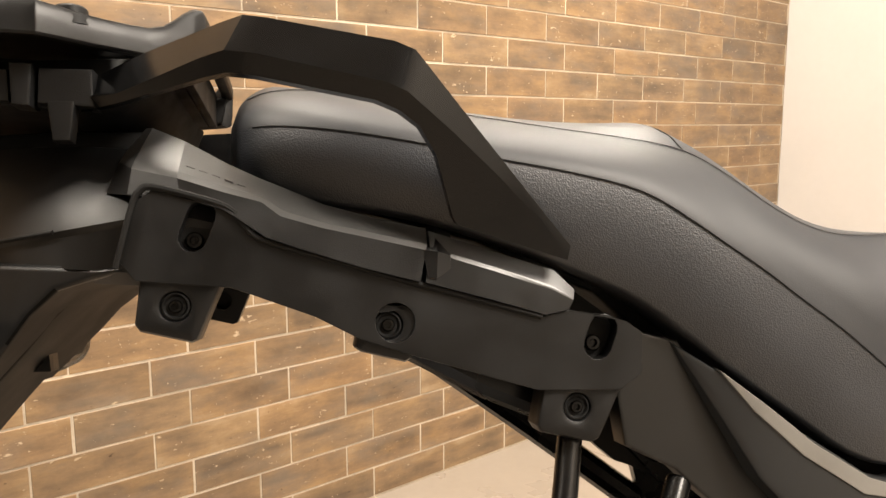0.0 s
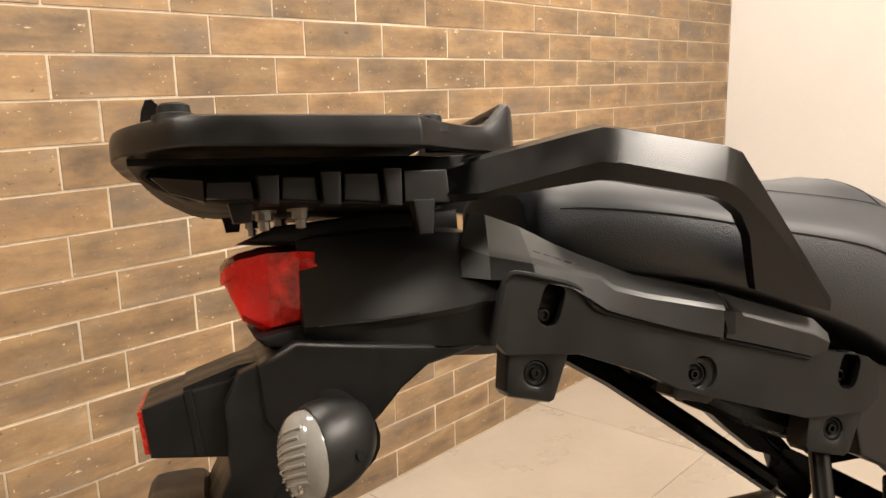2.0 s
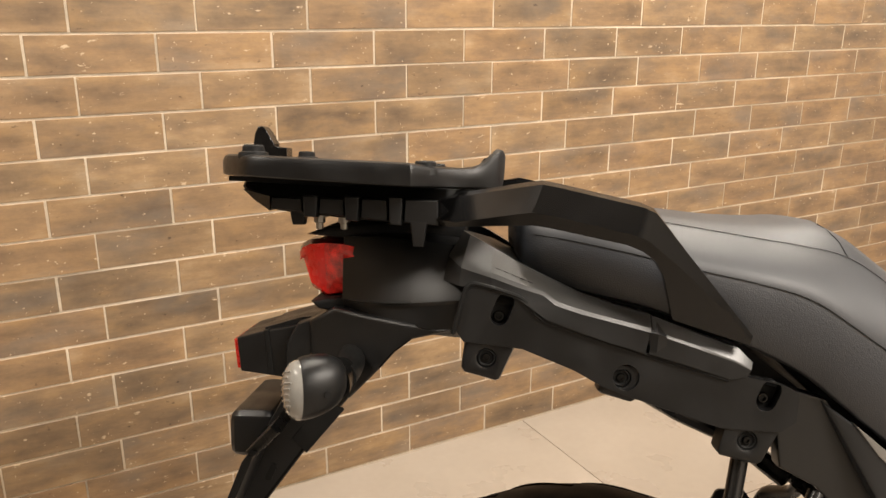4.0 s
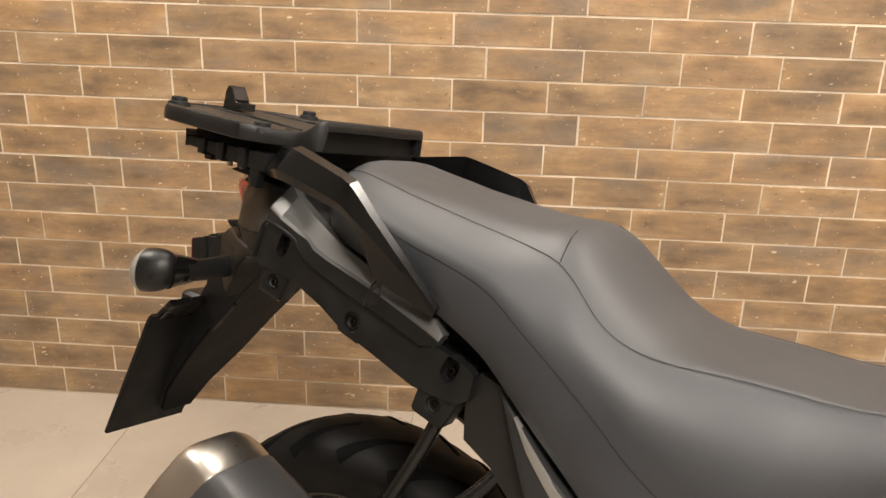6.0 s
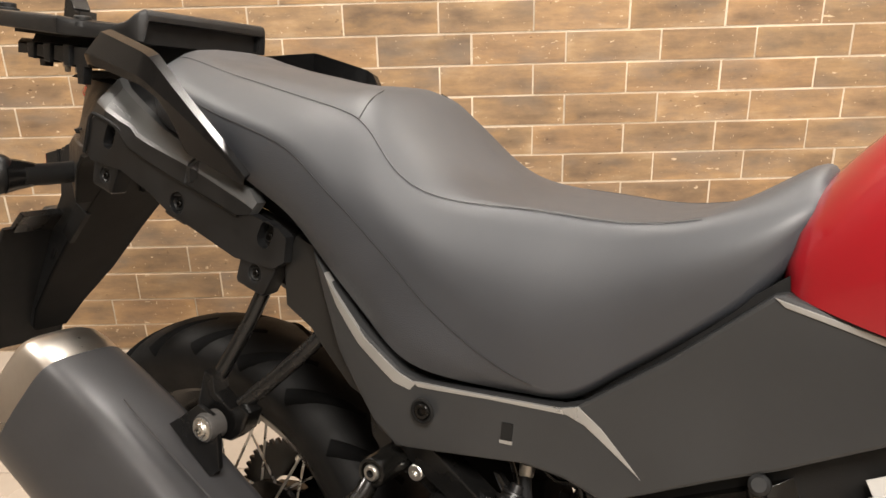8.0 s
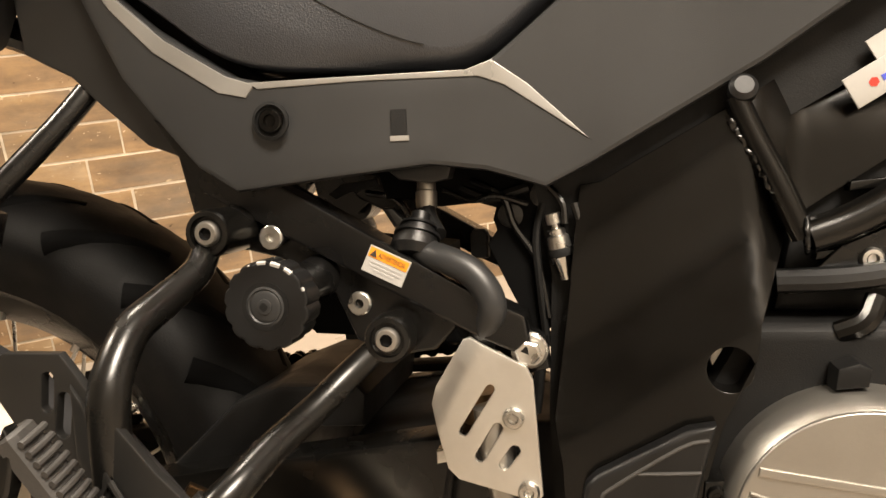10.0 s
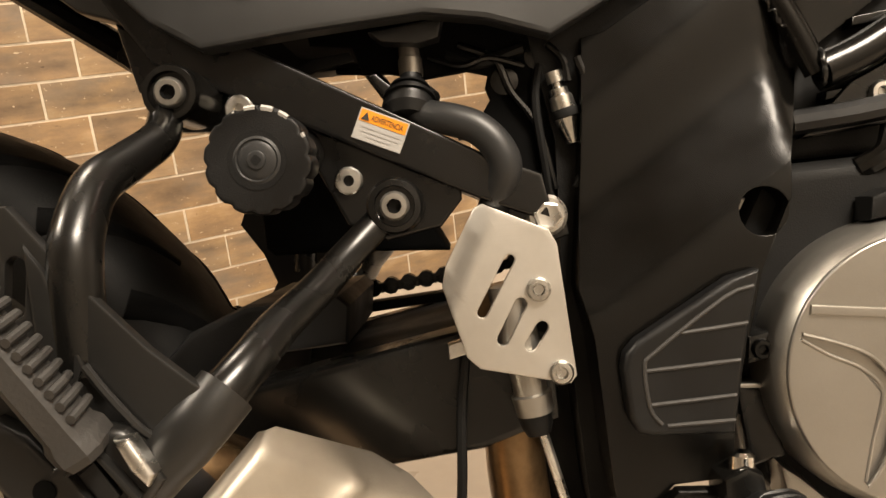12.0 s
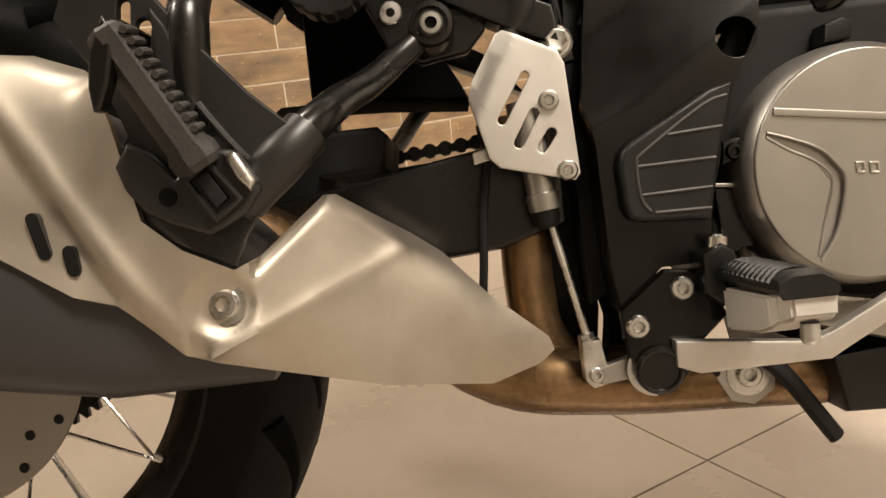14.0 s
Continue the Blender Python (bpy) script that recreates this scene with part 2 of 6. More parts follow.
M_LENS = material("clear_signal_lens", (0.20, 0.195, 0.18), 0.12, coat=0.8, var=0.12, scale=80)
M_STICKER = material("white_sticker", (0.37, 0.362, 0.345), 0.4, var=0.04, scale=60)
M_ORANGE = material("orange_warning_band", (0.75, 0.27, 0.02), 0.4, var=0.05, scale=60)
M_INK = material("black_print", (0.03, 0.025, 0.02), 0.5, var=0.05)
M_INK_GREY = material("grey_print", (0.36, 0.35, 0.34), 0.5, var=0.05)
M_BLUE = material("blue_print", (0.05, 0.07, 0.45), 0.4, var=0.05)
M_REDPRINT = material("red_print", (0.60, 0.03, 0.02), 0.4, var=0.05)


# ---- building helpers ----
def finish(bm, name, mats, parent=None, label="", sharp=32, kind=""):
    bmesh.ops.recalc_face_normals(bm, faces=bm.faces)
    me = bpy.data.meshes.new(name)
    bm.to_mesh(me)
    bm.free()
    for mt in mats if isinstance(mats, (list, tuple)) else [mats]:
        me.materials.append(mt)
    me.shade_smooth()
    me.set_sharp_from_angle(angle=radians(sharp))
    ob = new(name, me)
    if parent is not None:
        ob.parent = parent
    if label or kind:
        tagged(ob, label=label, kind=kind)
    return ob


def box_bm(x0, x1, y0, y1, z0, z1, bev=0.0, seg=2):
    bm = bmesh.new()
    bmesh.ops.create_cube(bm, size=1.0)
    for v in bm.verts:
        v.co = Vector((x0 + (v.co.x + 0.5) * (x1 - x0), y0 + (v.co.y + 0.5) * (y1 - y0), z0 + (v.co.z + 0.5) * (z1 - z0)))
    if bev:
        bmesh.ops.bevel(bm, geom=list(bm.edges), offset=bev, segments=seg, affect="EDGES", profile=0.6)
    return bm


def structure(name, bm, mat, label, category):
    ob = finish(bm, name, mat)
    return tagged(ob, label=label, category=category, kind="structure")


# ---- the room ----
WALL_Y, CORNER_X, LEFT_X, BACK_Y, CEIL_Z = 0.955, 2.805, -2.4, -2.6, 2.6
TILE, TILE_X, TILE_Y = 0.768, 0.618, -0.391
BRICK_L, BRICK_H, GAP = 0.2388, 0.0793, 0.0040

floor = structure("floor", box_bm(LEFT_X - 0.12, CORNER_X + 0.12, BACK_Y - 0.12, WALL_Y + 0.14, -0.12, -0.0025), M_JOINT,
                  "beige porcelain floor of large square tiles with thin joints", "floor")
wall_north = structure("wall_north", box_bm(LEFT_X - 0.12, CORNER_X + 0.12, WALL_Y + 0.0014, WALL_Y + 0.14, -0.0025, CEIL_Z), M_GROUT,
                       "wall clad in brown brick tiles with pale grout", "wall")
structure("wall_east", box_bm(CORNER_X, CORNER_X + 0.12, BACK_Y, WALL_Y - 0.002, -0.0025, CEIL_Z), M_WALL, "plain white plastered wall beside the brick wall", "wall")
structure("wall_west", box_bm(LEFT_X - 0.12, LEFT_X, BACK_Y, WALL_Y - 0.002, -0.0025, CEIL_Z), M_WALL_DARK, "plain taupe plastered wall", "wall")
# unseen; closes the room, its paler tone added to brighten sides facing it
structure("wall_south", box_bm(LEFT_X - 0.12, CORNER_X + 0.12, BACK_Y - 0.12, BACK_Y, -0.0025, CEIL_Z), M_WALL_FILL, "unseen plain beige wall closing the room, pale for fill", "wall")
structure("ceiling", box_bm(LEFT_X - 0.12, CORNER_X + 0.12, BACK_Y - 0.12, WALL_Y + 0.14, CEIL_Z, CEIL_Z + 0.1), M_CEIL, "plain pale grey painted ceiling", "ceiling")


# ---- the motorcycle: x ahead, y to its left, z up, leaning on its side stand ----
HEAD, LEAN = -31.0, -11.5
_v = Vector((-math.sin(radians(HEAD)), math.cos(radians(HEAD)), 0))
BASE = (Vector((-0.1325, -0.01, 0)) - 0.22 * _v) * 0.955
bike = new("motorcycle")
bike.matrix_world = Matrix.Translation(BASE) @ Matrix.Rotation(radians(HEAD), 4, "Z") @ Matrix.Rotation(radians(LEAN), 4, "X")
tagged(bike, "black and red adventure motorcycle leaning on its side stand", "motorcycle")


def part(name, bm, mat, parent, label="", sharp=32):
    ob = finish(bm, name, mat, parent, label, sharp)
    ob.modifiers.new("flat_faces", "WEIGHTED_NORMAL").keep_sharp = True
    return ob


SURFACE = {}


def slab(pts, y0, y1, bev=0.002, seg=2, holes=(), side=1, surf=None, cell=0.022):
    """A plate in the side view: outline of (x, z) or (x, z, y of the outer face), from the outer face y0 back to y1.
    holes: further outlines cut through it. side -1 mirrors it to the left. Faces are laid out flat, then bent to their y."""
    bm = bmesh.new()
    deep = abs(y1 - y0)
    fronts, backs = [], []
    for pts_ in [pts, *holes]:
        f = [bm.verts.new((p[0], 0.0, p[1])) for p in pts_]
        b = [bm.verts.new((p[0], deep, p[1])) for p in pts_]
        fronts.append(f)
        backs.append(b)
        for i in range(len(f)):
            bm.faces.new((f[i], f[(i + 1) % len(f)], b[(i + 1) % len(f)], b[i]))
    front_edges = []
    for loops in (fronts, backs):
        edges = [bm.edges.get((f[i], f[(i + 1) % len(f)])) for f in loops for i in range(len(f))]
        if loops is fronts:
            front_edges = edges
        if holes:
            bmesh.ops.triangle_fill(bm, edges=edges, use_beauty=True, normal=(0, 1, 0))
        else:
            fc = bm.faces.new(loops[0])
            if len(pts[0]) > 2:
                bmesh.ops.triangulate(bm, faces=[fc])
    bmesh.ops.recalc_face_normals(bm, faces=bm.faces)
    if bev:
        bmesh.ops.bevel(bm, geom=front_edges, offset=bev, segments=seg, affect="EDGES", profile=0.5, clamp_overlap=True)
    bent = [p for p in pts if len(p) > 2]
    if surf:
        bent = pts
    if bent:
        # fine mesh, laid on a smooth surface through the given depths
        for _ in range(2 if cell > 0.02 else 5):
            long = [e for e in bm.edges if e.calc_length() > cell]
            if long:
                bmesh.ops.subdivide_edges(bm, edges=long, cuts=1, use_grid_fill=True)
        bmesh.ops.triangulate(bm, faces=[f for f in bm.faces if len(f.verts) > 4])
        mx, mz = sum(p[0] for p in bent) / len(bent), sum(p[1] for p in bent) / len(bent)
        sx = max(abs(p[0] - mx) for p in bent)

        def terms(x, z):
            x, z = (x - mx) / sx, (z - mz) / sx
            return [1, x, z, x * x, x * z, z * z, x ** 3, x ** 4][: 8 if len(bent) > 11 else 4]

        if not surf:
            coef = np.linalg.lstsq(np.array([terms(p[0], p[1]) for p in bent]), np.array([p[2] for p in bent]), rcond=None)[0]
        surf = surf or (lambda x, z: float(np.dot(coef, terms(x, z))))
        SURFACE["last"] = surf
    for v in bm.verts:
        base = surf(v.co.x, v.co.z) if bent else y0
        v.co.y = (base + v.co.y * (1 if y1 > y0 else -1)) * side
    return bm


def loft(rings, cap=True, closed=True):
    bm = bmesh.new()
    vs = [[bm.verts.new(p) for p in r] for r in rings]
    n = len(vs[0])
    for a, b in zip(vs, vs[1:]):
        for i in range(n if closed else n - 1):
            bm.faces.new((a[i], a[(i + 1) % n], b[(i + 1) % n], b[i]))
    if cap and closed:
        bm.faces.new(vs[0])
        bm.faces.new(vs[-1])
    return bm


def spline(pts, per=6):
    """Points along a smooth curve through the given ones."""
    p = [Vector(q) for q in pts]
    p = [p[0] * 2 - p[1], *p, p[-1] * 2 - p[-2]]
    out = []
    for i in range(1, len(p) - 2):
        for k in range(per):
            t = k / per
            a, b, c, d = p[i - 1], p[i], p[i + 1], p[i + 2]
            out.append(0.5 * ((2 * b) + (c - a) * t + (2 * a - 5 * b + 4 * c - d) * t * t + (3 * b - a - 3 * c + d) * t ** 3))
    out.append(p[-2])
    return out


def tube(pts, r, n=12, per=6, flat=1.0, radii=None):
    """A round bar along a smooth curve."""
    line = spline(pts, per) if per > 1 else [Vector(q) for q in pts]
    rings, up = [], None
    for i, c in enumerate(line):
        d = (line[min(i + 1, len(line) - 1)] - line[max(i - 1, 0)]).normalized()
        if up is None:
            up = d.orthogonal().normalized()
        up = (up - d * up.dot(d)).normalized()
        side_ = d.cross(up)
        rr = r if radii is None else radii[0] + (radii[1] - radii[0]) * i / (len(line) - 1)
        rings.append([c + (math.cos(a) * up + math.sin(a) * side_ * flat) * rr for a in (2 * math.pi * k / n for k in range(n))])
    return loft(rings)


def lathe(profile, centre, axis=(0, -1, 0), n=24, bm=None):
    """Turned body: profile of (distance along the axis, radius)."""
    bm = bm or bmesh.new()
    ax = Vector(axis).normalized()
    u = ax.orthogonal().normalized()
    w = ax.cross(u)
    c = Vector(centre)
    vs = []
    for d, r in profile:
        if r < 1e-6:
            vs.append([bm.verts.new(c + ax * d)])
        else:
            vs.append([bm.verts.new(c + ax * d + (u * math.cos(2 * math.pi * k / n) + w * math.sin(2 * math.pi * k / n)) * r) for k in range(n)])
    for a, b in zip(vs, vs[1:]):
        for k in range(n):
            q = [a[k % len(a)], a[(k + 1) % len(a)], b[(k + 1) % len(b)], b[k % len(b)]]
            q = list(dict.fromkeys(q))
            if len(q) > 2:
                bm.faces.new(q)
    return bm


def bolt(x, y, z, r, parent, mat=None, axis=(0, -1, 0), head=0.35, label="steel socket bolt", washer=0.0, dark=False):
    """Round head with a sunk hexagon socket."""
    bm = lathe([(0, 0), (0, r), (r * head, r), (r * (head + 0.22), r * 0.82), (r * (head + 0.24), r * 0.5)], (x, y, z), axis, 20)
    plain = len(bm.faces)
    lathe([(r * (head + 0.24), r * 0.5), (r * 0.12, r * 0.46), (r * 0.10, 0)], (x, y, z), axis, 6, bm)
    bm.faces.ensure_lookup_table()
    # dark: the socket's shade is put in as black faces
    for f in bm.faces[plain:]:
        f.material_index = int(dark)
    if washer:
        lathe([(-0.001, 0), (-0.001, washer), (0.0012, washer), (0.0016, washer * 0.94), (0.0016, r * 0.9)], (x, y, z), axis, 24, bm)
    return part("bolt", bm, [mat or M_STEEL, M_DEEP], parent, label, 40)


def capsule(x0, z0, x1, z1, r, n=6):
    """Outline of a rounded slot."""
    a = math.atan2(z1 - z0, x1 - x0)
    out = [(x1 + r * math.cos(a - math.pi / 2 + math.pi * k / n), z1 + r * math.sin(a - math.pi / 2 + math.pi * k / n)) for k in range(n + 1)]
    out += [(x0 + r * math.cos(a + math.pi / 2 + math.pi * k / n), z0 + r * math.sin(a + math.pi / 2 + math.pi * k / n)) for k in range(n + 1)]
    return out


def circle(x, z, r, n=20):
    return [(x + r * math.cos(2 * math.pi * k / n), z + r * math.sin(2 * math.pi * k / n)) for k in range(n)]


# ---- seat ----
SEAT = [  # x, top, upper seam y z, lower seam y z, bottom y z
    (0.030, 0.962, 0.055, 0.958, 0.075, 0.945, 0.072, 0.928),
    (0.038, 0.978, 0.075, 0.968, 0.100, 0.945, 0.098, 0.916),
    (0.060, 0.990, 0.088, 0.976, 0.122, 0.944, 0.120, 0.902),
    (0.100, 0.9775, 0.098, 0.973, 0.140, 0.938, 0.136, 0.892),
    (0.150, 0.9715, 0.101, 0.962, 0.150, 0.928, 0.145, 0.882),
    (0.200, 0.9665, 0.102, 0.954, 0.155, 0.916, 0.148, 0.866),
    (0.250, 0.9612, 0.105, 0.946, 0.157, 0.906, 0.150, 0.846),
    (0.300, 0.9596, 0.108, 0.938, 0.160, 0.892, 0.150, 0.822),
    (0.335, 0.9614, 0.110, 0.932, 0.162, 0.870, 0.152, 0.795),
    (0.360, 0.9519, 0.113, 0.924, 0.162, 0.853, 0.153, 0.775),
    (0.385, 0.9317, 0.122, 0.905, 0.161, 0.836, 0.153, 0.755),
    (0.410, 0.9119, 0.130, 0.883, 0.160, 0.817, 0.155, 0.737),
    (0.440, 0.8894, 0.129, 0.867, 0.160, 0.795, 0.157, 0.714),
    (0.475, 0.8746, 0.121, 0.860, 0.159, 0.766, 0.157, 0.701),
    (0.520, 0.8660, 0.112, 0.861, 0.150, 0.735, 0.145, 0.697),
    (0.570, 0.8640, 0.106, 0.862, 0.138, 0.710, 0.126, 0.695),
    (0.610, 0.8630, 0.103, 0.861, 0.124, 0.708, 0.112, 0.696),
    (0.650, 0.8650, 0.101, 0.863, 0.116, 0.738, 0.106, 0.727),
    (0.700, 0.8779, 0.098, 0.874, 0.110, 0.782, 0.102, 0.770),
    (0.745, 0.9066, 0.088, 0.892, 0.106, 0.826, 0.098, 0.812),
    (0.775, 0.9265, 0.075, 0.908, 0.096, 0.868, 0.090, 0.852),
    (0.790, 0.918, 0.055, 0.908, 0.075, 0.890, 0.072, 0.880),
]


def seat_stations(per=4):
    """Stations along the seat, smoothed lengthwise: widths more, heights less."""
    cols = [[p.y for p in spline([(s[0], s[k], 0) for s in SEAT], per)] for k in range(1, 8)]
    xs = [p.x for p in spline([(s[0], 0, 0) for s in SEAT], per)]
    for k, col in enumerate(cols):
        for _ in range(14 if k in (1, 3, 5) else 6 if k == 2 else 2):
            col[6:-3] = [(col[i - 1] + 2 * col[i] + col[i + 1]) / 4 for i in range(6, len(col) - 3)]
    return [(x, *[col[i] for col in cols]) for i, x in enumerate(xs)]


def build_seat():
    rings = []
    for x, zt, yu, zu, yl, zl, yb, zb in seat_stations():
        swell_ = 0.10 * (zu - zl) * min(1.0, max(0.0, (x - 0.36) / 0.10))
        half = [(0.0, zt), (yu * 0.35, zt - 0.02 * (zt - zu)), (yu * 0.68, zt - 0.22 * (zt - zu)), (yu * 0.88, zt - 0.58 * (zt - zu)),
                (yu, zu), (yu + 0.14 * (yl - yu) + 0.002 + 0.55 * swell_, zu + 0.11 * (zl - zu)), (yu + 0.38 * (yl - yu) + 0.004 + swell_, zu + 0.30 * (zl - zu)), (yu + 0.60 * (yl - yu) + 0.004 + swell_, zu + 0.50 * (zl - zu)), (yu + 0.80 * (yl - yu) + 0.003 + 0.6 * swell_, zu + 0.72 * (zl - zu)),
                (yl, zl), (yl + 0.5 * (yb - yl) + 0.003, zl + 0.5 * (zb - zl)), (yb, zb), (yb - 0.010, zb - 0.004), (yb * 0.5, zb + 0.004)]
        ring = [(x, -y, z) for y, z in half] + [(x, y, z) for y, z in reversed(half[1:])]
        rings.append(ring)
    bm = loft(rings)
    bm.faces.ensure_lookup_table()
    n = len(rings[0])
    for i, f in enumerate(bm.faces):
        k = i % n
        f.material_index = 1 if 9 <= k <= n - 10 and i < n * (len(rings) - 1) else 0
    ob = part("seat", bm, [M_SEAT, M_SEAT_SIDE], bike, "stepped black vinyl dual seat with stitched seams", 85)
    st = seat_stations()
    for s in (-1, 1):
        up = [(x, s * (yu + 0.0006), zu + 0.0004) for x, zt, yu, zu, yl, zl, yb, zb in st if 0.04 < x < 0.70]
        lo = [(x, s * (yl + 0.0006), zl) for x, zt, yu, zu, yl, zl, yb, zb in st if 0.045 < x < 0.585]
        part("seam", tube(up, 0.0004, 6, 1), M_THREAD_PALE, ob, "raised dark stitched seam")
        part("seam", tube(lo, 0.0005, 6, 1), M_THREAD, ob, "raised dark stitched seam")
    part("crease", tube([(0.353, -0.1125, 0.9272), (0.3505, -0.098, 0.9400), (0.347, -0.080, 0.9495), (0.344, -0.060, 0.9560)], 0.0006, 6, 4), M_THREAD, ob, "short crease between the two seats")
    part("crease", tube([(0.353, 0.1125, 0.9272), (0.3505, 0.098, 0.9400), (0.347, 0.080, 0.9495), (0.344, 0.060, 0.9560)], 0.0006, 6, 4), M_THREAD, ob, "short crease between the two seats")
    part("base_pan", slab([(0.04, 0.925), (0.07, 0.900), (0.13, 0.885), (0.20, 0.865), (0.29, 0.825), (0.34, 0.780), (0.44, 0.705), (0.60, 0.690), (0.76, 0.815),
                           (0.70, 0.83), (0.42, 0.80), (0.20, 0.90)], -0.088, 0.088, 0.004), M_DEEP, ob, "black plastic seat pan")
    return ob


build_seat()


# ---- luggage rack ----
RACK_HALF = [(-0.277, 0.0), (-0.2765, 0.050), (-0.272, 0.084), (-0.259, 0.113), (-0.236, 0.143), (-0.220, 0.1535), (-0.196, 0.157), (-0.140, 0.1595), (-0.080, 0.161), (-0.0685, 0.1585), (-0.045, 0.141), (-0.014, 0.1215),
             (0.006, 0.1125), (0.0155, 0.104), (0.0185, 0.088), (0.0185, 0.0)]


def rack_top(x):
    return float(np.interp(x, [-0.277, -0.22, -0.071, -0.042, -0.016, -0.004, 0.006, 0.0155, 0.02], [1.0215, 1.0195, 1.0136, 1.0105, 1.0095, 1.0135, 1.0225, 1.0285, 1.029]))


def rack_low(x, y):
    """Lower edge of the skirt: it lifts in front, where the plate is hollow."""
    base = float(np.interp(x, [-0.277, -0.22, -0.071, 0.02], [1.0005, 0.9985, 0.9908, 0.9885]))
    return base + 0.0255 * min(1.0, max(0.0, (x - 0.0165) / 0.0015))


def rack_plan(per=3):
    """Closed outline of the plate with its inward directions."""
    half = [(p.x, p.y) for p in spline([(x, y, 0) for x, y in RACK_HALF], per)]
    line = [(x, -y) for x, y in half] + [(x, y) for x, y in reversed(half[1:-1])]
    out = []
    for i, (x, y) in enumerate(line):
        (xa, ya), (xb, yb) = line[i - 1], line[(i + 1) % len(line)]
        d = Vector((xb - xa, yb - ya)).normalized()
        out.append((x, y, -d.y, d.x))
    return out


def build_rack():
    plan = rack_plan()
    section = []
    for x, y, nx, ny in plan:
        zt, zb = rack_top(x), rack_low(x, y)
        mid = zb + 0.42 * (zt - zb)
        section.append([(x + nx * i, y + ny * i, z) for i, z in ((0.0020, zb), (0.0004, zb + 0.0014), (0.0, mid), (0.0004, zt - 0.0060), (0.0022, zt - 0.0020), (0.0062, zt - 0.0003), (0.0090, zt - 0.0004), (0.0108, zt - 0.0018), (0.0118, zt - 0.0045), (0.0105, zb + 0.001), (0.0060, zb))])
    section.append(section[0])
    bm = loft(section, cap=False)
    bmesh.ops.remove_doubles(bm, verts=list(bm.verts), dist=0.00005)
    rack = part("luggage_rack", bm, M_BLACK, bike, "black moulded plastic luggage rack plate", 28)
    # deck inside the rim, open towards the front handle
    bm = bmesh.new()
    deck = [(x + nx * 0.0100, y + ny * 0.0100) for x, y, nx, ny in plan if x < -0.030]
    # runs along the left side from the front, round the rear and back along the right
    k = max(range(len(deck)), key=lambda i: abs(deck[i][0] - deck[i - 1][0]) + abs(deck[i][1] - deck[i - 1][1]))
    deck = deck[k:] + deck[:k]
    top_v = [bm.verts.new((x, y, rack_top(x) - 0.0022)) for x, y in deck]
    low_v = [bm.verts.new((x, y, rack_top(x) - 0.0075)) for x, y in deck]
    for vs in (top_v, low_v):
        f = bm.faces.new(vs)
        bmesh.ops.triangulate(bm, faces=[f])
    for i in range(len(deck)):
        j = (i + 1) % len(deck)
        bm.faces.new((top_v[i], top_v[j], low_v[j], low_v[i]))
    part("deck", bm, M_BLACK, rack, "flat black deck inside the raised rim", 30)
    for y in (-0.055, 0.055):
        part("deck_rib", tube([(-0.255, y, rack_top(-0.255) - 0.0018), (-0.150, y * 1.1, rack_top(-0.15) - 0.0018), (-0.050, y * 1.35, rack_top(-0.05) - 0.0018)], 0.0016, 8, 3), M_BLACK, rack)
    for y in (-0.099, 0.099):
        part("handle_cheek", slab([(-0.052, 0.994), (0.008, 0.991), (0.012, 1.016), (-0.004, 1.012), (-0.034, 1.0085), (-0.052, 1.0105)], y - 0.004, y + 0.004, 0.002), M_DEEP, rack)
    # black wall added for the hollow's shade; it hides the deck behind
    part("cross_wall", box_bm(-0.004, 0.003, -0.100, 0.100, 0.987, 1.0195, 0.002), M_DEEP, rack, "black wall standing in for the shaded hollow behind the front handle")
    part("belly", slab([(-0.262, 0.994), (-0.060, 0.986), (-0.004, 0.986), (-0.004, 0.9885), (-0.060, 0.992), (-0.262, 0.999)], -0.098, 0.098, 0.001), M_DEEP, rack, "black underside of the rack")
    tray = [(-0.257, 0.9885), (-0.247, 0.980), (-0.225, 0.9685), (-0.205, 0.9650), (-0.130, 0.9580), (-0.060, 0.9530), (-0.038, 0.9550), (-0.020, 0.968), (-0.012, 0.988), (-0.250, 0.996)]
    bm = slab(tray, -0.116, 0.116, 0.003)
    for v in bm.verts:
        v.co.y *= float(np.interp(v.co.x, [-0.26, -0.21, -0.15, -0.05], [0.55, 1.0, 1.06, 1.07]))
    part("tray", bm, M_DEEP, rack, "ribbed black underside of the rack")
    for x0, x1, y in ((-0.1785, -0.1660, 0.1320), (-0.1372, -0.1250, 0.1365), (-0.0941, -0.0830, 0.1380)):
        zb = 0.9555 + (x0 + 0.11) * -0.075
        for s in (-1, 1):
            part("rib", slab([(x0, zb), (x1, zb - 0.001), (x1 + 0.0015, 0.9800), (x0 - 0.0012, 0.9808)], -y, -y + 0.018, 0.0022, side=s), M_BLACK, rack)
    for x0, x1, y in ((-0.2130, -0.1815, 0.1235), (-0.1640, -0.1395, 0.1290), (-0.1225, -0.0965, 0.1325), (-0.0805, -0.0470, 0.1335)):
        zb = 0.9585 + ((x0 + x1) / 2 + 0.11) * -0.085
        for s in (-1, 1):
            part("block", slab([(x0, zb + 0.0015), (x1, zb - 0.0012), (x1 - 0.001, 0.9775), (x0 + 0.001, 0.9785)], -y, -y + 0.018, 0.0018, side=s), M_BLACK, rack)
    for s in (-1, 1):
        part("end_block", loft([[(-0.248, s * y0, 0.986), (-0.214, s * y1, 0.9795), (-0.214, s * y1, 0.9655), (-0.236, s * y0, 0.9745)] for y0, y1 in ((0.096, 0.1225), (0.070, 0.098))]), M_BLACK, rack)
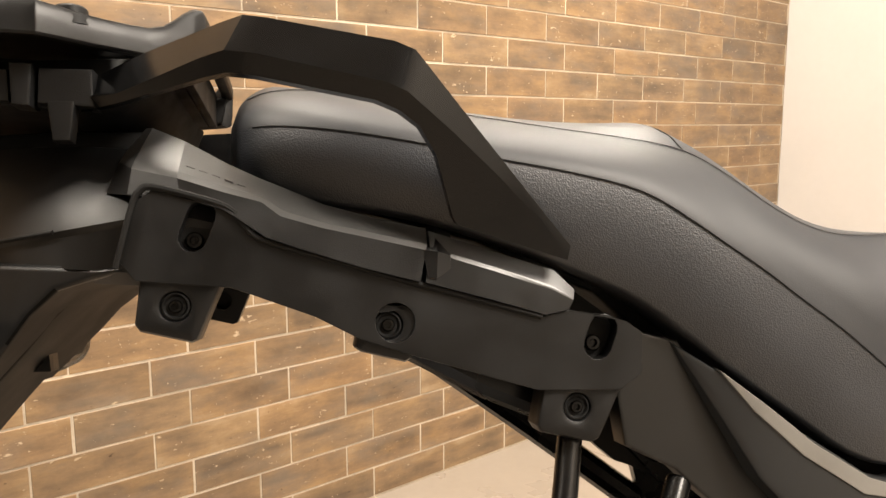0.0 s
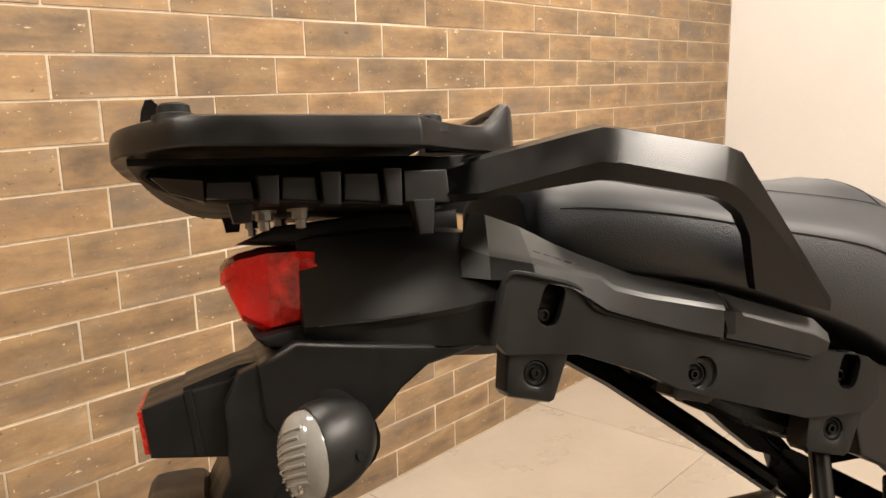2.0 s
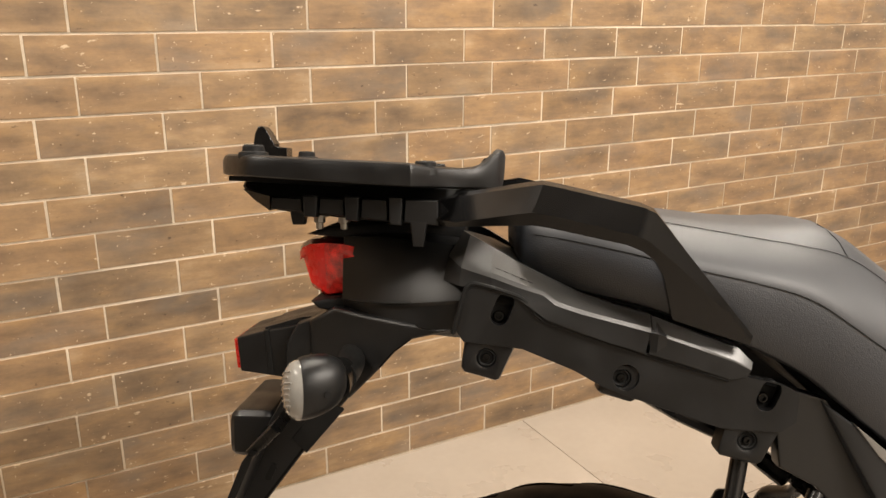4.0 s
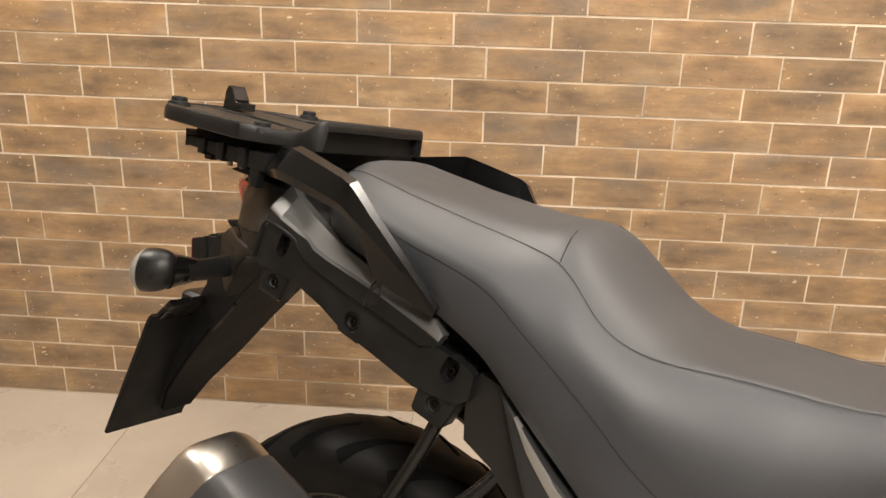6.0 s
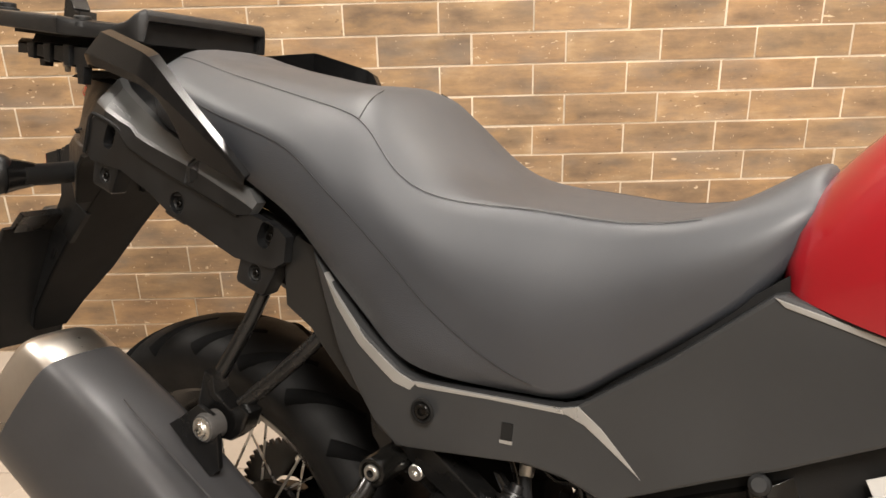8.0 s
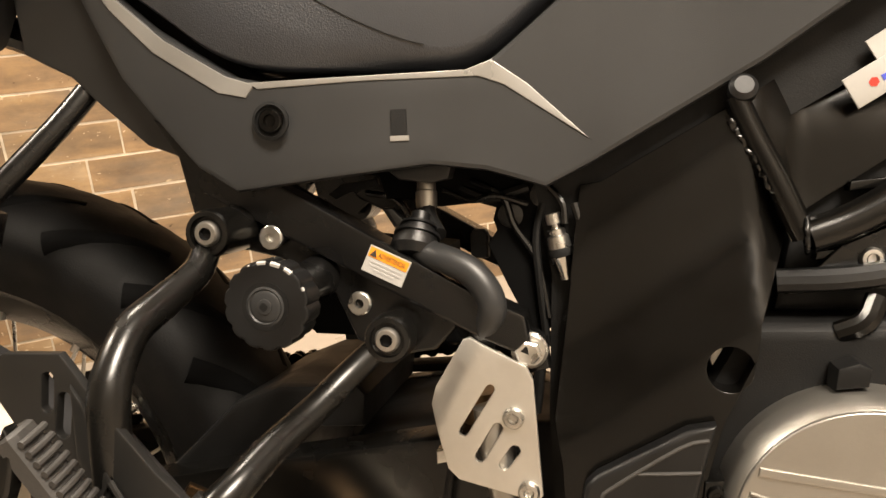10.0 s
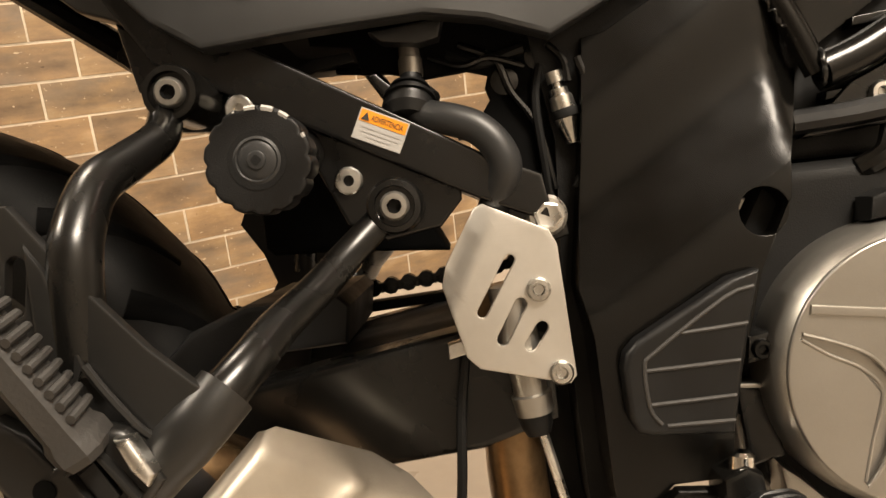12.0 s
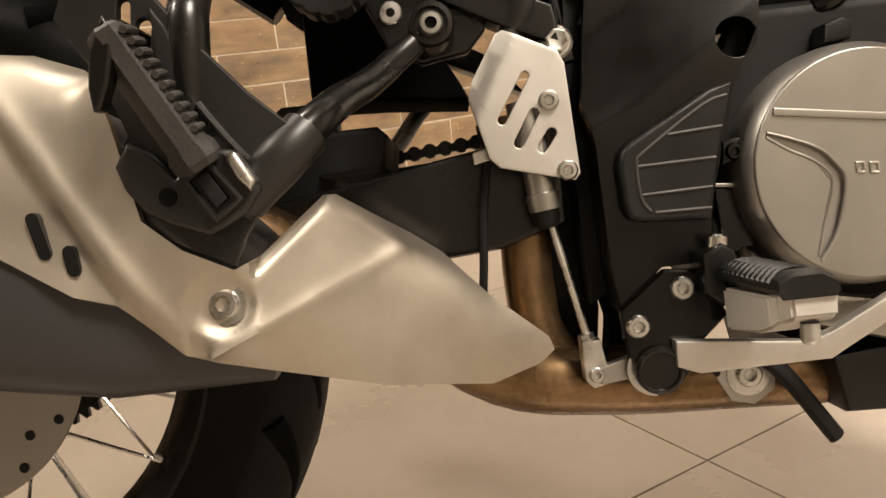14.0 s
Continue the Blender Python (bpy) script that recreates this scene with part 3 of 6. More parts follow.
    for x, z0, z1, w, y in ((-0.190, 0.968, 0.9505, 0.0095, 0.104), (-0.0665, 0.958, 0.9325, 0.0085, 0.134)):
        for s in (-1, 1):
            part("lug", slab([(x - w, z0), (x - w * 0.62, z1), (x + w * 0.62, z1), (x + w, z0)], -y, -y + 0.012, 0.002, side=s), M_BLACK, rack)
    for x, y, z in ((-0.2284, -0.1266, 1.0190), (-0.2284, 0.1266, 1.0190), (-0.0600, -0.134, 1.0050), (-0.0600, 0.134, 1.0050)):
        part("rubber_pad", lathe([(-0.003, 0.0), (-0.003, 0.0155), (0.003, 0.0142), (0.0042, 0.0110), (0.0090, 0.0104), (0.0105, 0.0090), (0.0110, 0.0)], (x, y, z), (0, 0, 1), 20), M_DEEP, rack, "small round black rubber pad")
    hook = slab([(-0.258, 1.019), (-0.2545, 1.044), (-0.251, 1.0525), (-0.2455, 1.0532), (-0.241, 1.048), (-0.233, 1.034), (-0.234, 1.0325), (-0.226, 1.0300), (-0.219, 1.0300), (-0.219, 1.019)], -0.026, 0.001, 0.004, 3)
    part("catch", hook, M_SATIN, rack, "upright black catch of the rack")
    for x, y in ((-0.173, -0.078), (-0.147, -0.080), (-0.173, 0.078), (-0.147, 0.080)):
        part("nut", lathe([(0.006, 0), (0.006, 0.0062), (0, 0.0062), (-0.001, 0.004), (-0.007, 0.004), (-0.008, 0.0)], (x, y, 0.952), (0, 0, 1), 8), M_CAST, rack, "zinc nut with washer")
        part("washer", lathe([(0, 0.0), (0, 0.0095), (0.0018, 0.0095), (0.0018, 0)], (x, y, 0.9575), (0, 0, 1), 18), M_CAST, rack)
    return rack


rack = build_rack()


def build_grab_rail(side, label):
    """A bent bar with an upper face, a crease and a thin lower face, widening into a plate at its front foot."""
    rows = [  # upper edge, crease, lower edge as x y z; depth towards the seat
        ((-0.062, -0.108, 0.974), (-0.066, -0.120, 0.961), (-0.064, -0.117, 0.953), 0.012),
        ((-0.0165, -0.144, 0.984), (-0.030, -0.1500, 0.958), (-0.030, -0.1450, 0.9535), 0.014),
        ((0.034, -0.179, 0.9930), (0.024, -0.1915, 0.9685), (0.024, -0.1870, 0.9580), 0.015),
        ((0.048, -0.188, 0.9950), (0.038, -0.2005, 0.9705), (0.0386, -0.1960, 0.9590), 0.016),
        ((0.062, -0.191, 0.9925), (0.054, -0.2025, 0.9685), (0.054, -0.1975, 0.9570), 0.016),
        ((0.134, -0.2025, 0.9765), (0.128, -0.2050, 0.9520), (0.122, -0.1985, 0.9430), 0.016),
        ((0.146, -0.2025, 0.9715), (0.1400, -0.2035, 0.9470), (0.136, -0.1965, 0.9375), 0.016),
        ((0.1545, -0.1990, 0.9620), (0.1500, -0.2005, 0.9390), (0.148, -0.1930, 0.9290), 0.015),
        ((0.173, -0.1925, 0.9405), (0.1680, -0.1935, 0.9250), (0.158, -0.1875, 0.9130), 0.013),
        ((0.200, -0.1820, 0.9100), (0.1960, -0.1830, 0.9010), (0.1635, -0.1810, 0.8960), 0.012),
        ((0.226, -0.1715, 0.8810), (0.2230, -0.1720, 0.8760), (0.1690, -0.1745, 0.8770), 0.011),
        ((0.2475, -0.1630, 0.8570), (0.2450, -0.1632, 0.8480), (0.1720, -0.1715, 0.8720), 0.010)]
    rings = []
    for t, c, b, d in rows:
        t, c, b = Vector(t), Vector(c), Vector(b)
        rings.append([(p.x, p.y * side, p.z) for p in (t, c, b, b + Vector((0, d * 0.8, 0.001)), t + Vector((0.0, d * 0.8, d * 0.24)))])
    bm = loft(rings)
    bmesh.ops.bevel(bm, geom=[e for e in bm.edges if len(e.link_faces) == 2 and e.calc_face_angle() > 0.45], offset=0.0024, segments=2, affect="EDGES", profile=0.6, clamp_overlap=True)
    return part("grab_rail", bm, M_RAIL, bike, label, 24)


build_grab_rail(1, "angular satin black passenger grab rail")
build_grab_rail(-1, "angular satin black passenger grab rail")


# ---- tail ----
def build_tail():
    stations = [  # x, half width top, half width mid, z top, z mid, z low, half width low
        (0.060, 0.118, 0.142, 0.900, 0.870, 0.842, 0.125), (0.010, 0.108, 0.144, 0.925, 0.882, 0.840, 0.128), (-0.030, 0.104, 0.142, 0.936, 0.882, 0.842, 0.136), (-0.060, 0.098, 0.134, 0.939, 0.878, 0.845, 0.134), (-0.100, 0.086, 0.114, 0.941, 0.874, 0.848, 0.112),
        (-0.130, 0.074, 0.092, 0.941, 0.872, 0.852, 0.088), (-0.150, 0.064, 0.074, 0.940, 0.871, 0.858, 0.068)]
    rings = []
    for x, wt, wm, zt, zm, zl, wl in stations:
        half = [(0, zt + 0.003), (wt * 0.7, zt + 0.001), (wt, zt - 0.004), (wt + 0.42 * (wm - wt), zt - 0.022), (wt + 0.82 * (wm - wt), zm + 0.014), (wm, zm), (wm - 0.003, zm - 0.004), (wl, zl + 0.008), (wl * 0.9, zl), (0, zl)]
        rings.append([(x, -y, z) for y, z in half] + [(x, y, z) for y, z in reversed(half[1:-1])])
    tail = part("tail_cowl", loft(rings), M_BLACK, bike, "tapered matt black plastic tail", 25)
    for s in (-1, 1):
        part("groove", tube([(-0.140, s * 0.0842, 0.8712), (-0.125, s * 0.0962, 0.8722), (-0.100, s * 0.1142, 0.8740), (-0.074, s * 0.1268, 0.8765)], 0.0016, 8, 4), M_DEEP, tail, "dark shut line")
    # hood above the light
    part("hood", slab([(-0.190, 0.938), (-0.165, 0.948), (-0.080, 0.953), (-0.020, 0.952), (-0.02, 0.934), (-0.150, 0.934)], -0.066, 0.066, 0.006), M_DEEP, tail)
    part("lower_lip", slab([(-0.186, 0.866), (-0.150, 0.872), (-0.10, 0.866), (-0.08, 0.850), (-0.13, 0.850), (-0.178, 0.858)], -0.064, 0.064, 0.004), M_DEEP, tail)
    return tail


tail = build_tail()


def build_tail_light():
    st = [(-0.136, 0.074, 0.932, 0.893), (-0.150, 0.068, 0.934, 0.869), (-0.172, 0.055, 0.934, 0.8645), (-0.192, 0.040, 0.931, 0.876), (-0.202, 0.028, 0.926, 0.902), (-0.206, 0.020, 0.921, 0.911)]
    rings = []
    for x, w, zt, zb in st:
        half = [(0, zt), (w * 0.8, zt - 0.001), (w, zt - 0.006), (w * 1.05, zt - 0.016), (w * 0.72, zb + 0.006), (w * 0.5, zb), (0, zb)]
        rings.append([(x, -y, z) for y, z in half] + [(x, y, z) for y, z in reversed(half[1:-1])])
    bm = loft(rings)
    n = len(rings[0])
    for i, f in enumerate(bm.faces):
        k = i % n
        if i < n * (len(rings) - 1):
            f.material_index = 2 if k in (0, 1, n - 2, n - 1) else 1 if k in (2, 3, n - 4, n - 3) and i // n < 2 else 0
    ob = part("tail_light", bm, [M_REDLENS, M_REDCUT, M_REDTOP], bike, "red plastic tail light", 28)
    return ob


build_tail_light()


def build_fender():
    # tray that carries the number plate: two cheeks, a spine between them
    blade = [(-0.160, 0.855), (-0.070, 0.842), (-0.078, 0.836), (-0.094, 0.820), (-0.110, 0.800), (-0.150, 0.755), (-0.186, 0.711), (-0.238, 0.640), (-0.276, 0.580), (-0.284, 0.545), (-0.296, 0.552), (-0.286, 0.610), (-0.250, 0.700), (-0.212, 0.768), (-0.212, 0.820), (-0.200, 0.842)]
    bm = slab(blade, -0.067, 0.062, 0.006, 2)
    for v in bm.verts:
        # narrows on its left towards the lower end
        v.co.y = min(v.co.y, float(np.interp(v.co.z, [0.545, 0.61, 0.68, 0.76], [-0.012, 0.036, 0.050, 0.062])))
    bm.normal_update()
    # shade under the tail painted in: forward faces get a darker, duller black
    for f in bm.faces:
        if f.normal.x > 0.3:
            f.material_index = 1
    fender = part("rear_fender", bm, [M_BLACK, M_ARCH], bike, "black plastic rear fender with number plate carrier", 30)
    shoulder = [(-0.158, 0.862), (-0.020, 0.853), (-0.050, 0.846), (-0.072, 0.840), (-0.090, 0.825), (-0.105, 0.807), (-0.140, 0.768), (-0.162, 0.774), (-0.184, 0.806), (-0.186, 0.846)]
    bm = slab(shoulder, -0.098, 0.098, 0.008, 3)
    bmesh.ops.subdivide_edges(bm, edges=[e for e in bm.edges if abs((e.verts[0].co - e.verts[1].co).x) > 0.03], cuts=2)
    for v in bm.verts:
        v.co.y *= float(np.interp(v.co.x, [-0.19, -0.15, -0.13, -0.10, -0.06, -0.02], [0.70, 0.86, 1.02, 1.22, 1.38, 1.42]))
    bm.normal_update()
    # forward and underside faces carry their shade as the duller black
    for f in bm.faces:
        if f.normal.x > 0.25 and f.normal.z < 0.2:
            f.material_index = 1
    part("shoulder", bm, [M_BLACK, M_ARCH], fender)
    part("recess", slab([(-0.150, 0.748), (-0.172, 0.762), (-0.206, 0.716), (-0.190, 0.700)], -0.0685, -0.060, 0.001), M_DEEP, fender)
    part("hole", slab(capsule(-0.232, 0.672, -0.226, 0.684, 0.0035), -0.0685, -0.060, 0), M_DEEP, fender)
    part("top_cover", loft([[(-0.140, -0.060, 0.852), (-0.140, 0.060, 0.852), (-0.140, 0.050, 0.835), (-0.140, -0.050, 0.835)],
                            [(-0.200, -0.044, 0.845), (-0.200, 0.044, 0.845), (-0.200, 0.046, 0.82), (-0.200, -0.046, 0.82)],
                            [(-0.240, -0.044, 0.833), (-0.240, 0.044, 0.833), (-0.240, 0.045, 0.80), (-0.240, -0.045, 0.80)]]), M_BLACK, fender)
    box = part("reflector_box", slab([(-0.270, 0.822), (-0.246, 0.829), (-0.200, 0.838), (-0.196, 0.776), (-0.266, 0.785)], -0.052, 0.050, 0.003), M_BLACK, fender, "black box with a red reflector")
    part("reflector", slab([(-0.2735, 0.820), (-0.268, 0.820), (-0.2650, 0.788), (-0.2700, 0.788)], -0.049, 0.047, 0.001), M_REFLEX, box, "red rear reflector")
    part("band", slab([(-0.240, 0.831), (-0.234, 0.832), (-0.228, 0.782), (-0.234, 0.782)], -0.0535, 0.051, 0.001), M_DEEP, box)
    # number plate carrier, turned away
    q = [(-0.228, 0.722), (-0.234, 0.724), (-0.240, 0.716), (-0.318, 0.520), (-0.313, 0.518)]
    part("number_plate", slab(q, -0.142, -0.004, 0.002), M_DEEP, fender, "dark rear number plate seen from behind")
    part("plate_lamp", box_bm(-0.278, -0.226, -0.060, 0.085, 0.690, 0.743, 0.014, 3), M_BLACK, fender, "black plate lamp housing")
    part("plate_hood", slab([(-0.204, 0.742), (-0.214, 0.748), (-0.240, 0.722), (-0.234, 0.712)], -0.128, -0.010, 0.003), M_SATIN, fender)
    return fender


build_fender()


def build_signal(side, label):
    c = Vector((-0.150, -0.196, 0.812))
    rings = []
    turn = Matrix.Rotation(radians(22 * side), 3, "Z")

    def at(x, y, z):
        return turn @ Vector((x + 0.15, y, 0)) + Vector((-0.15, side * c.y, z))

    for x, k in ((-0.170, 0.97), (-0.166, 1.0), (-0.158, 1.0), (-0.151, 0.97), (-0.1435, 0.90), (-0.1370, 0.79), (-0.1315, 0.62), (-0.128, 0.40), (-0.1265, 0.05)):
        rings.append([at(x, 0.0248 * k * math.cos(a), c.z + 0.0288 * k * math.sin(a) + (x + 0.15) * 0.15) for a in (2 * math.pi * j / 24 for j in range(24))])
    ob = part("turn_signal", loft(rings), M_BLACK, bike, label, 50)
    lens = []
    LENS = ((-0.170, 0.96), (-0.1735, 0.95), (-0.178, 0.86), (-0.1815, 0.68), (-0.1838, 0.42), (-0.1845, 0.1))
    for x, k in LENS:
        lens.append([at(x, 0.0248 * k * math.cos(a), c.z + 0.0288 * k * math.sin(a) - 0.004) for a in (2 * math.pi * j / 24 for j in range(24))])
    ln = part("lens", loft(lens), M_LENS, ob, "clear ribbed lens", 40)
    for j in range(8):
        z = 0.019 - j * 0.0052
        curve = []
        for y, dz in ((-0.017, 0.003), (-0.011, 0.0015), (-0.004, -0.0005), (0.003, -0.003), (0.009, -0.006)):
            k = math.hypot(y / 0.0248, (z + dz) / 0.0288)
            if k < 0.84:
                curve.append(at(-0.1848 + 0.0096 * k ** 2.6, y * side, c.z + z + dz - 0.004))
        if len(curve) > 2:
            part("ridge", tube(curve, 0.0011, 6, 2), M_LENS, ln)
    bolt(*at(-0.181, -0.010 * side, c.z - 0.018), 0.003, ob, M_CHROME, (-1, -0.2 * side, 0))
    part("neck", tube([(-0.146, side * -0.190, c.z - 0.001), (-0.143, side * -0.176, c.z), (-0.139, side * -0.162, c.z), (-0.137, side * -0.150, c.z)], 0.02, 18, 4, radii=(0.0235, 0.0145)), M_SATIN, ob)
    part("stalk", tube([(-0.135, side * -0.172, 0.812), (-0.135, side * -0.12, 0.812), (-0.140, side * -0.045, 0.816)], 0.0145, 12, 3), M_DEEP, ob, "black rubber stalk")
    part("foot", slab([(-0.160, 0.832), (-0.118, 0.830), (-0.115, 0.796), (-0.158, 0.798)], -0.074, -0.048, 0.005, side=side), M_BLACK, ob)
    part("screw", lathe([(0, 0.0035), (0.001, 0.0035), (0.0008, 0.0)], (-0.140, side * (c.y - 0.0215), c.z - 0.004), (0.6, -side * 0.8, 0), 12), M_DEEP, ob)
    if side < 0:
        ob.location = (0, -0.045, -0.016)
    return ob


build_signal(1, "oval turn signal with a clear lens on a black stalk")
build_signal(-1, "oval turn signal with a clear lens on a black stalk")


# ---- side trim under the seat ----
def build_side_trim(side):
    # folded panel: paler upper face with its sheen painted in, crease, upright lower face
    rows = [  # x z y of the top edge, the crease and the lower edge
        (-0.0225, 0.9465, -0.1010, -0.0365, 0.9240, -0.1130, -0.042, 0.900, -0.1290),
        (-0.0160, 0.9440, -0.1150, -0.0240, 0.9150, -0.1400, -0.026, 0.897, -0.1455),
        (0.006, 0.933, -0.126, 0.004, 0.907, -0.150, 0.006, 0.8935, -0.154),
        (0.032, 0.918, -0.128, 0.033, 0.897, -0.152, 0.030, 0.8865, -0.1555),
        (0.052, 0.908, -0.130, 0.055, 0.891, -0.153, 0.041, 0.879, -0.157),
        (0.068, 0.901, -0.132, 0.066, 0.882, -0.154, 0.056, 0.868, -0.158),
        (0.092, 0.890, -0.134, 0.090, 0.8745, -0.155, 0.076, 0.8605, -0.1585),
        (0.124, 0.880, -0.138, 0.122, 0.867, -0.156, 0.116, 0.8470, -0.1585),
        (0.157, 0.872, -0.142, 0.155, 0.859, -0.157, 0.150, 0.8375, -0.1585)]
    rings = []
    for xu, zu, yu, xc, zc, yc, xl, zl, yl in rows:
        u_, c_, l_ = Vector((xu, yu * side, zu)), Vector((xc, yc * side, zc)), Vector((xl, yl * side, zl))
        into = Vector((0, 0.012 * side, 0))
        rings.append([u_ + into, u_, u_.lerp(c_, 0.88) + Vector((0, -0.0006 * side, 0.0005)), c_.lerp(l_, 0.08) + Vector((0, -0.0004 * side, 0)), l_, l_ + into])
    bm = loft(rings)
    # light on the fold put into the colour: paler above, black below
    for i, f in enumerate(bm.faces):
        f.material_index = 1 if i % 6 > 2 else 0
    a = part("tail_side_trim", bm, [M_TRIM_LIT, M_BLACK], bike, "dark grey satin side trim below the grab rail", 14)
    # worn raised marks near the crease
    up_, cr_ = (Vector((0.010, -0.1262, 0.9310)), Vector((0.045, -0.1295, 0.9115))), (Vector((0.008, -0.1502, 0.9050)), Vector((0.048, -0.1528, 0.8925)))
    for k in range(5):
        t = k / 5
        p, q = (up_[0].lerp(up_[1], f).lerp(cr_[0].lerp(cr_[1], f), 0.66) + Vector((0, -0.0006, 0.0006)) for f in (t, t + 0.13))
        part("mark", tube([(p.x, p.y * side, p.z), (q.x, q.y * side, q.z)], 0.0007, 6, 1), M_TRIM_LIT, a)
    part("joint_block", loft([[(x, y * side, z) for x, y, z in ring] for ring in (((0.153, -0.130, 0.8735), (0.1525, -0.1575, 0.8575), (0.1550, -0.1585, 0.8400), (0.155, -0.130, 0.845)), ((0.163, -0.1340, 0.8745), (0.1615, -0.1600, 0.8560), (0.1605, -0.1590, 0.8390), (0.163, -0.130, 0.845)), ((0.174, -0.138, 0.8685), (0.170, -0.1570, 0.8535), (0.170, -0.1575, 0.845), (0.174, -0.130, 0.845)))]), M_BLACK, a, sharp=25)
    rows = [(0.1585, 0.8705, -0.1425, 0.1575, 0.8580, -0.1565, 0.1535, 0.8370, -0.158), (0.200, 0.8560, -0.146, 0.199, 0.8440, -0.1565, 0.196, 0.8245, -0.158),
            (0.240, 0.8420, -0.149, 0.236, 0.8310, -0.156, 0.231, 0.8135, -0.157), (0.253, 0.8290, -0.150, 0.251, 0.8225, -0.154, 0.247, 0.8160, -0.155)]
    rings = []
    for xu, zu, yu, xc, zc, yc, xl, zl, yl in rows:
        u_, c_, l_ = Vector((xu, yu * side, zu)), Vector((xc, yc * side, zc)), Vector((xl, yl * side, zl))
        into = Vector((0, 0.014 * side, 0))
        rings.append([u_ + into, u_, u_.lerp(c_, 0.9), c_.lerp(l_, 0.08), l_, l_ + into])
    bm = loft(rings)
    # short piece: same painted light on its upper face, black below
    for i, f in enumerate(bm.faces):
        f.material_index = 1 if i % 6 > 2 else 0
    part("tail_side_trim", bm, [M_TRIM_LIT, M_BLACK], bike, "short dark grey satin trim piece", 14)
    panel = [(-0.030, 0.856), (-0.019, 0.893), (-0.010, 0.899), (0.013, 0.893), (0.036, 0.885), (0.049, 0.868), (0.073, 0.860), (0.149, 0.836), (0.229, 0.812), (0.248, 0.816), (0.287, 0.806), (0.298, 0.799), (0.296, 0.772),
             (0.281, 0.762), (0.225, 0.765), (0.155, 0.788), (0.142, 0.792), (0.112, 0.803), (0.085, 0.818), (0.035, 0.838), (-0.021, 0.844)]
    holes = [capsule(0.0125, 0.869, 0.018, 0.883, 0.0085), capsule(0.2665, 0.792, 0.271, 0.803, 0.0095), circle(0.134, 0.8125, 0.0125)]
    p = part("carrier_panel", slab(panel, -0.153, -0.141, 0.003, holes=holes, side=side), M_BLACK, bike, "black plastic panel with pannier fixing lugs", 30)
    part("groove", tube([(x, -0.1540 * side, z) for x, z in ((-0.0315, 0.852), (-0.0215, 0.890), (-0.0175, 0.8975), (-0.0105, 0.9005), (0.013, 0.8945), (0.033, 0.8875), (0.042, 0.8790), (0.050, 0.8690), (0.073, 0.8605), (0.149, 0.8365), (0.229, 0.8125))], 0.0022, 8, 3), M_DEEP, p, "dark shut line")
    part("backing", slab([(-0.028, 0.856), (-0.012, 0.895), (0.070, 0.858), (0.290, 0.800), (0.290, 0.772), (0.225, 0.768), (0.035, 0.840)], -0.1405, -0.112, 0.0, side=side), M_DEEP, p)
    lugs = [[(-0.018, 0.856), (-0.023, 0.818), (-0.020, 0.8135), (0.010, 0.8055), (0.014, 0.807), (0.033, 0.850)],
            [(0.114, 0.822), (0.108, 0.798), (0.112, 0.795), (0.140, 0.787), (0.144, 0.789), (0.155, 0.812), (0.155, 0.826)],
            [(0.232, 0.776), (0.224, 0.742), (0.227, 0.737), (0.262, 0.728), (0.267, 0.731), (0.284, 0.764)]]
    for lug, (bx, bz) in zip(lugs, ((0.001, 0.828), (0.130, 0.811), (0.252, 0.752))):
        lg = part("lug", slab(lug, -0.150, -0.128, 0.004, holes=[circle(bx, bz, 0.0085)], side=side), M_BLACK, p)
        part("boss", lathe([(-0.004, 0.0), (-0.004, 0.0085), (0.0005, 0.0085), (0.0008, 0.0075), (-0.001, 0.006), (-0.001, 0.0)], (bx, -0.147 * side, bz), (0, -side, 0), 20), M_DEEP, lg)
        bolt(bx, -0.146 * side, bz, 0.0042, lg, M_FRAME, (0, -side, 0), label="black socket screw")
    for bx, bz in ((0.0125, 0.868), (0.2665, 0.793)):
        bolt(bx, -0.1415 * side, bz, 0.0055, p, M_FRAME, (0, -side, 0), label="black socket screw")
    # tall inner plate that runs down to the side cover
    part("inner_cover", slab([(0.297, 0.800), (0.330, 0.791), (0.350, 0.760), (0.375, 0.715), (0.412, 0.668), (0.445, 0.628), (0.4276, 0.6275), (0.399, 0.6455), (0.379, 0.6530), (0.340, 0.6875), (0.324, 0.7035), (0.306, 0.7125), (0.288, 0.722), (0.283, 0.762)], -0.138, -0.118, 0.003, side=side), M_BRACKET, bike,
         "black inner plate under the seat", 30)
    part("boss_plate", slab([(0.398, 0.646), (0.407, 0.604), (0.420, 0.592), (0.446, 0.584), (0.462, 0.600), (0.452, 0.628), (0.428, 0.632)], -0.132, -0.118, 0.003, side=side), M_SATIN, bike, "black steel plate behind the loop bolt", 30)
    # dark filler between the seat and the panels
    part("inner_liner", slab([(0.02, 0.905), (0.06, 0.895), (0.16, 0.865), (0.26, 0.835), (0.34, 0.775), (0.46, 0.690), (0.62, 0.705), (0.70, 0.775), (0.79, 0.855), (0.80, 0.78), (0.62, 0.64), (0.44, 0.64), (0.33, 0.74), (0.26, 0.80), (0.16, 0.83), (0.03, 0.87)],
                             -0.098, -0.07, 0.0, side=side), M_DEEP, bike, "black inner liner below the seat", 30)


build_side_trim(1)
build_side_trim(-1)

tube_left = part("subframe_tube", tube([(0.08, 0.118, 0.838), (0.20, 0.122, 0.765), (0.40, 0.125, 0.612)], 0.0135, 10, 2), M_SATIN, bike, "black steel frame tube")
part("tube", tube([(0.08, -0.105, 0.838), (0.20, -0.105, 0.768), (0.28, -0.105, 0.735)], 0.0125, 10, 2), M_SATIN, tube_left)


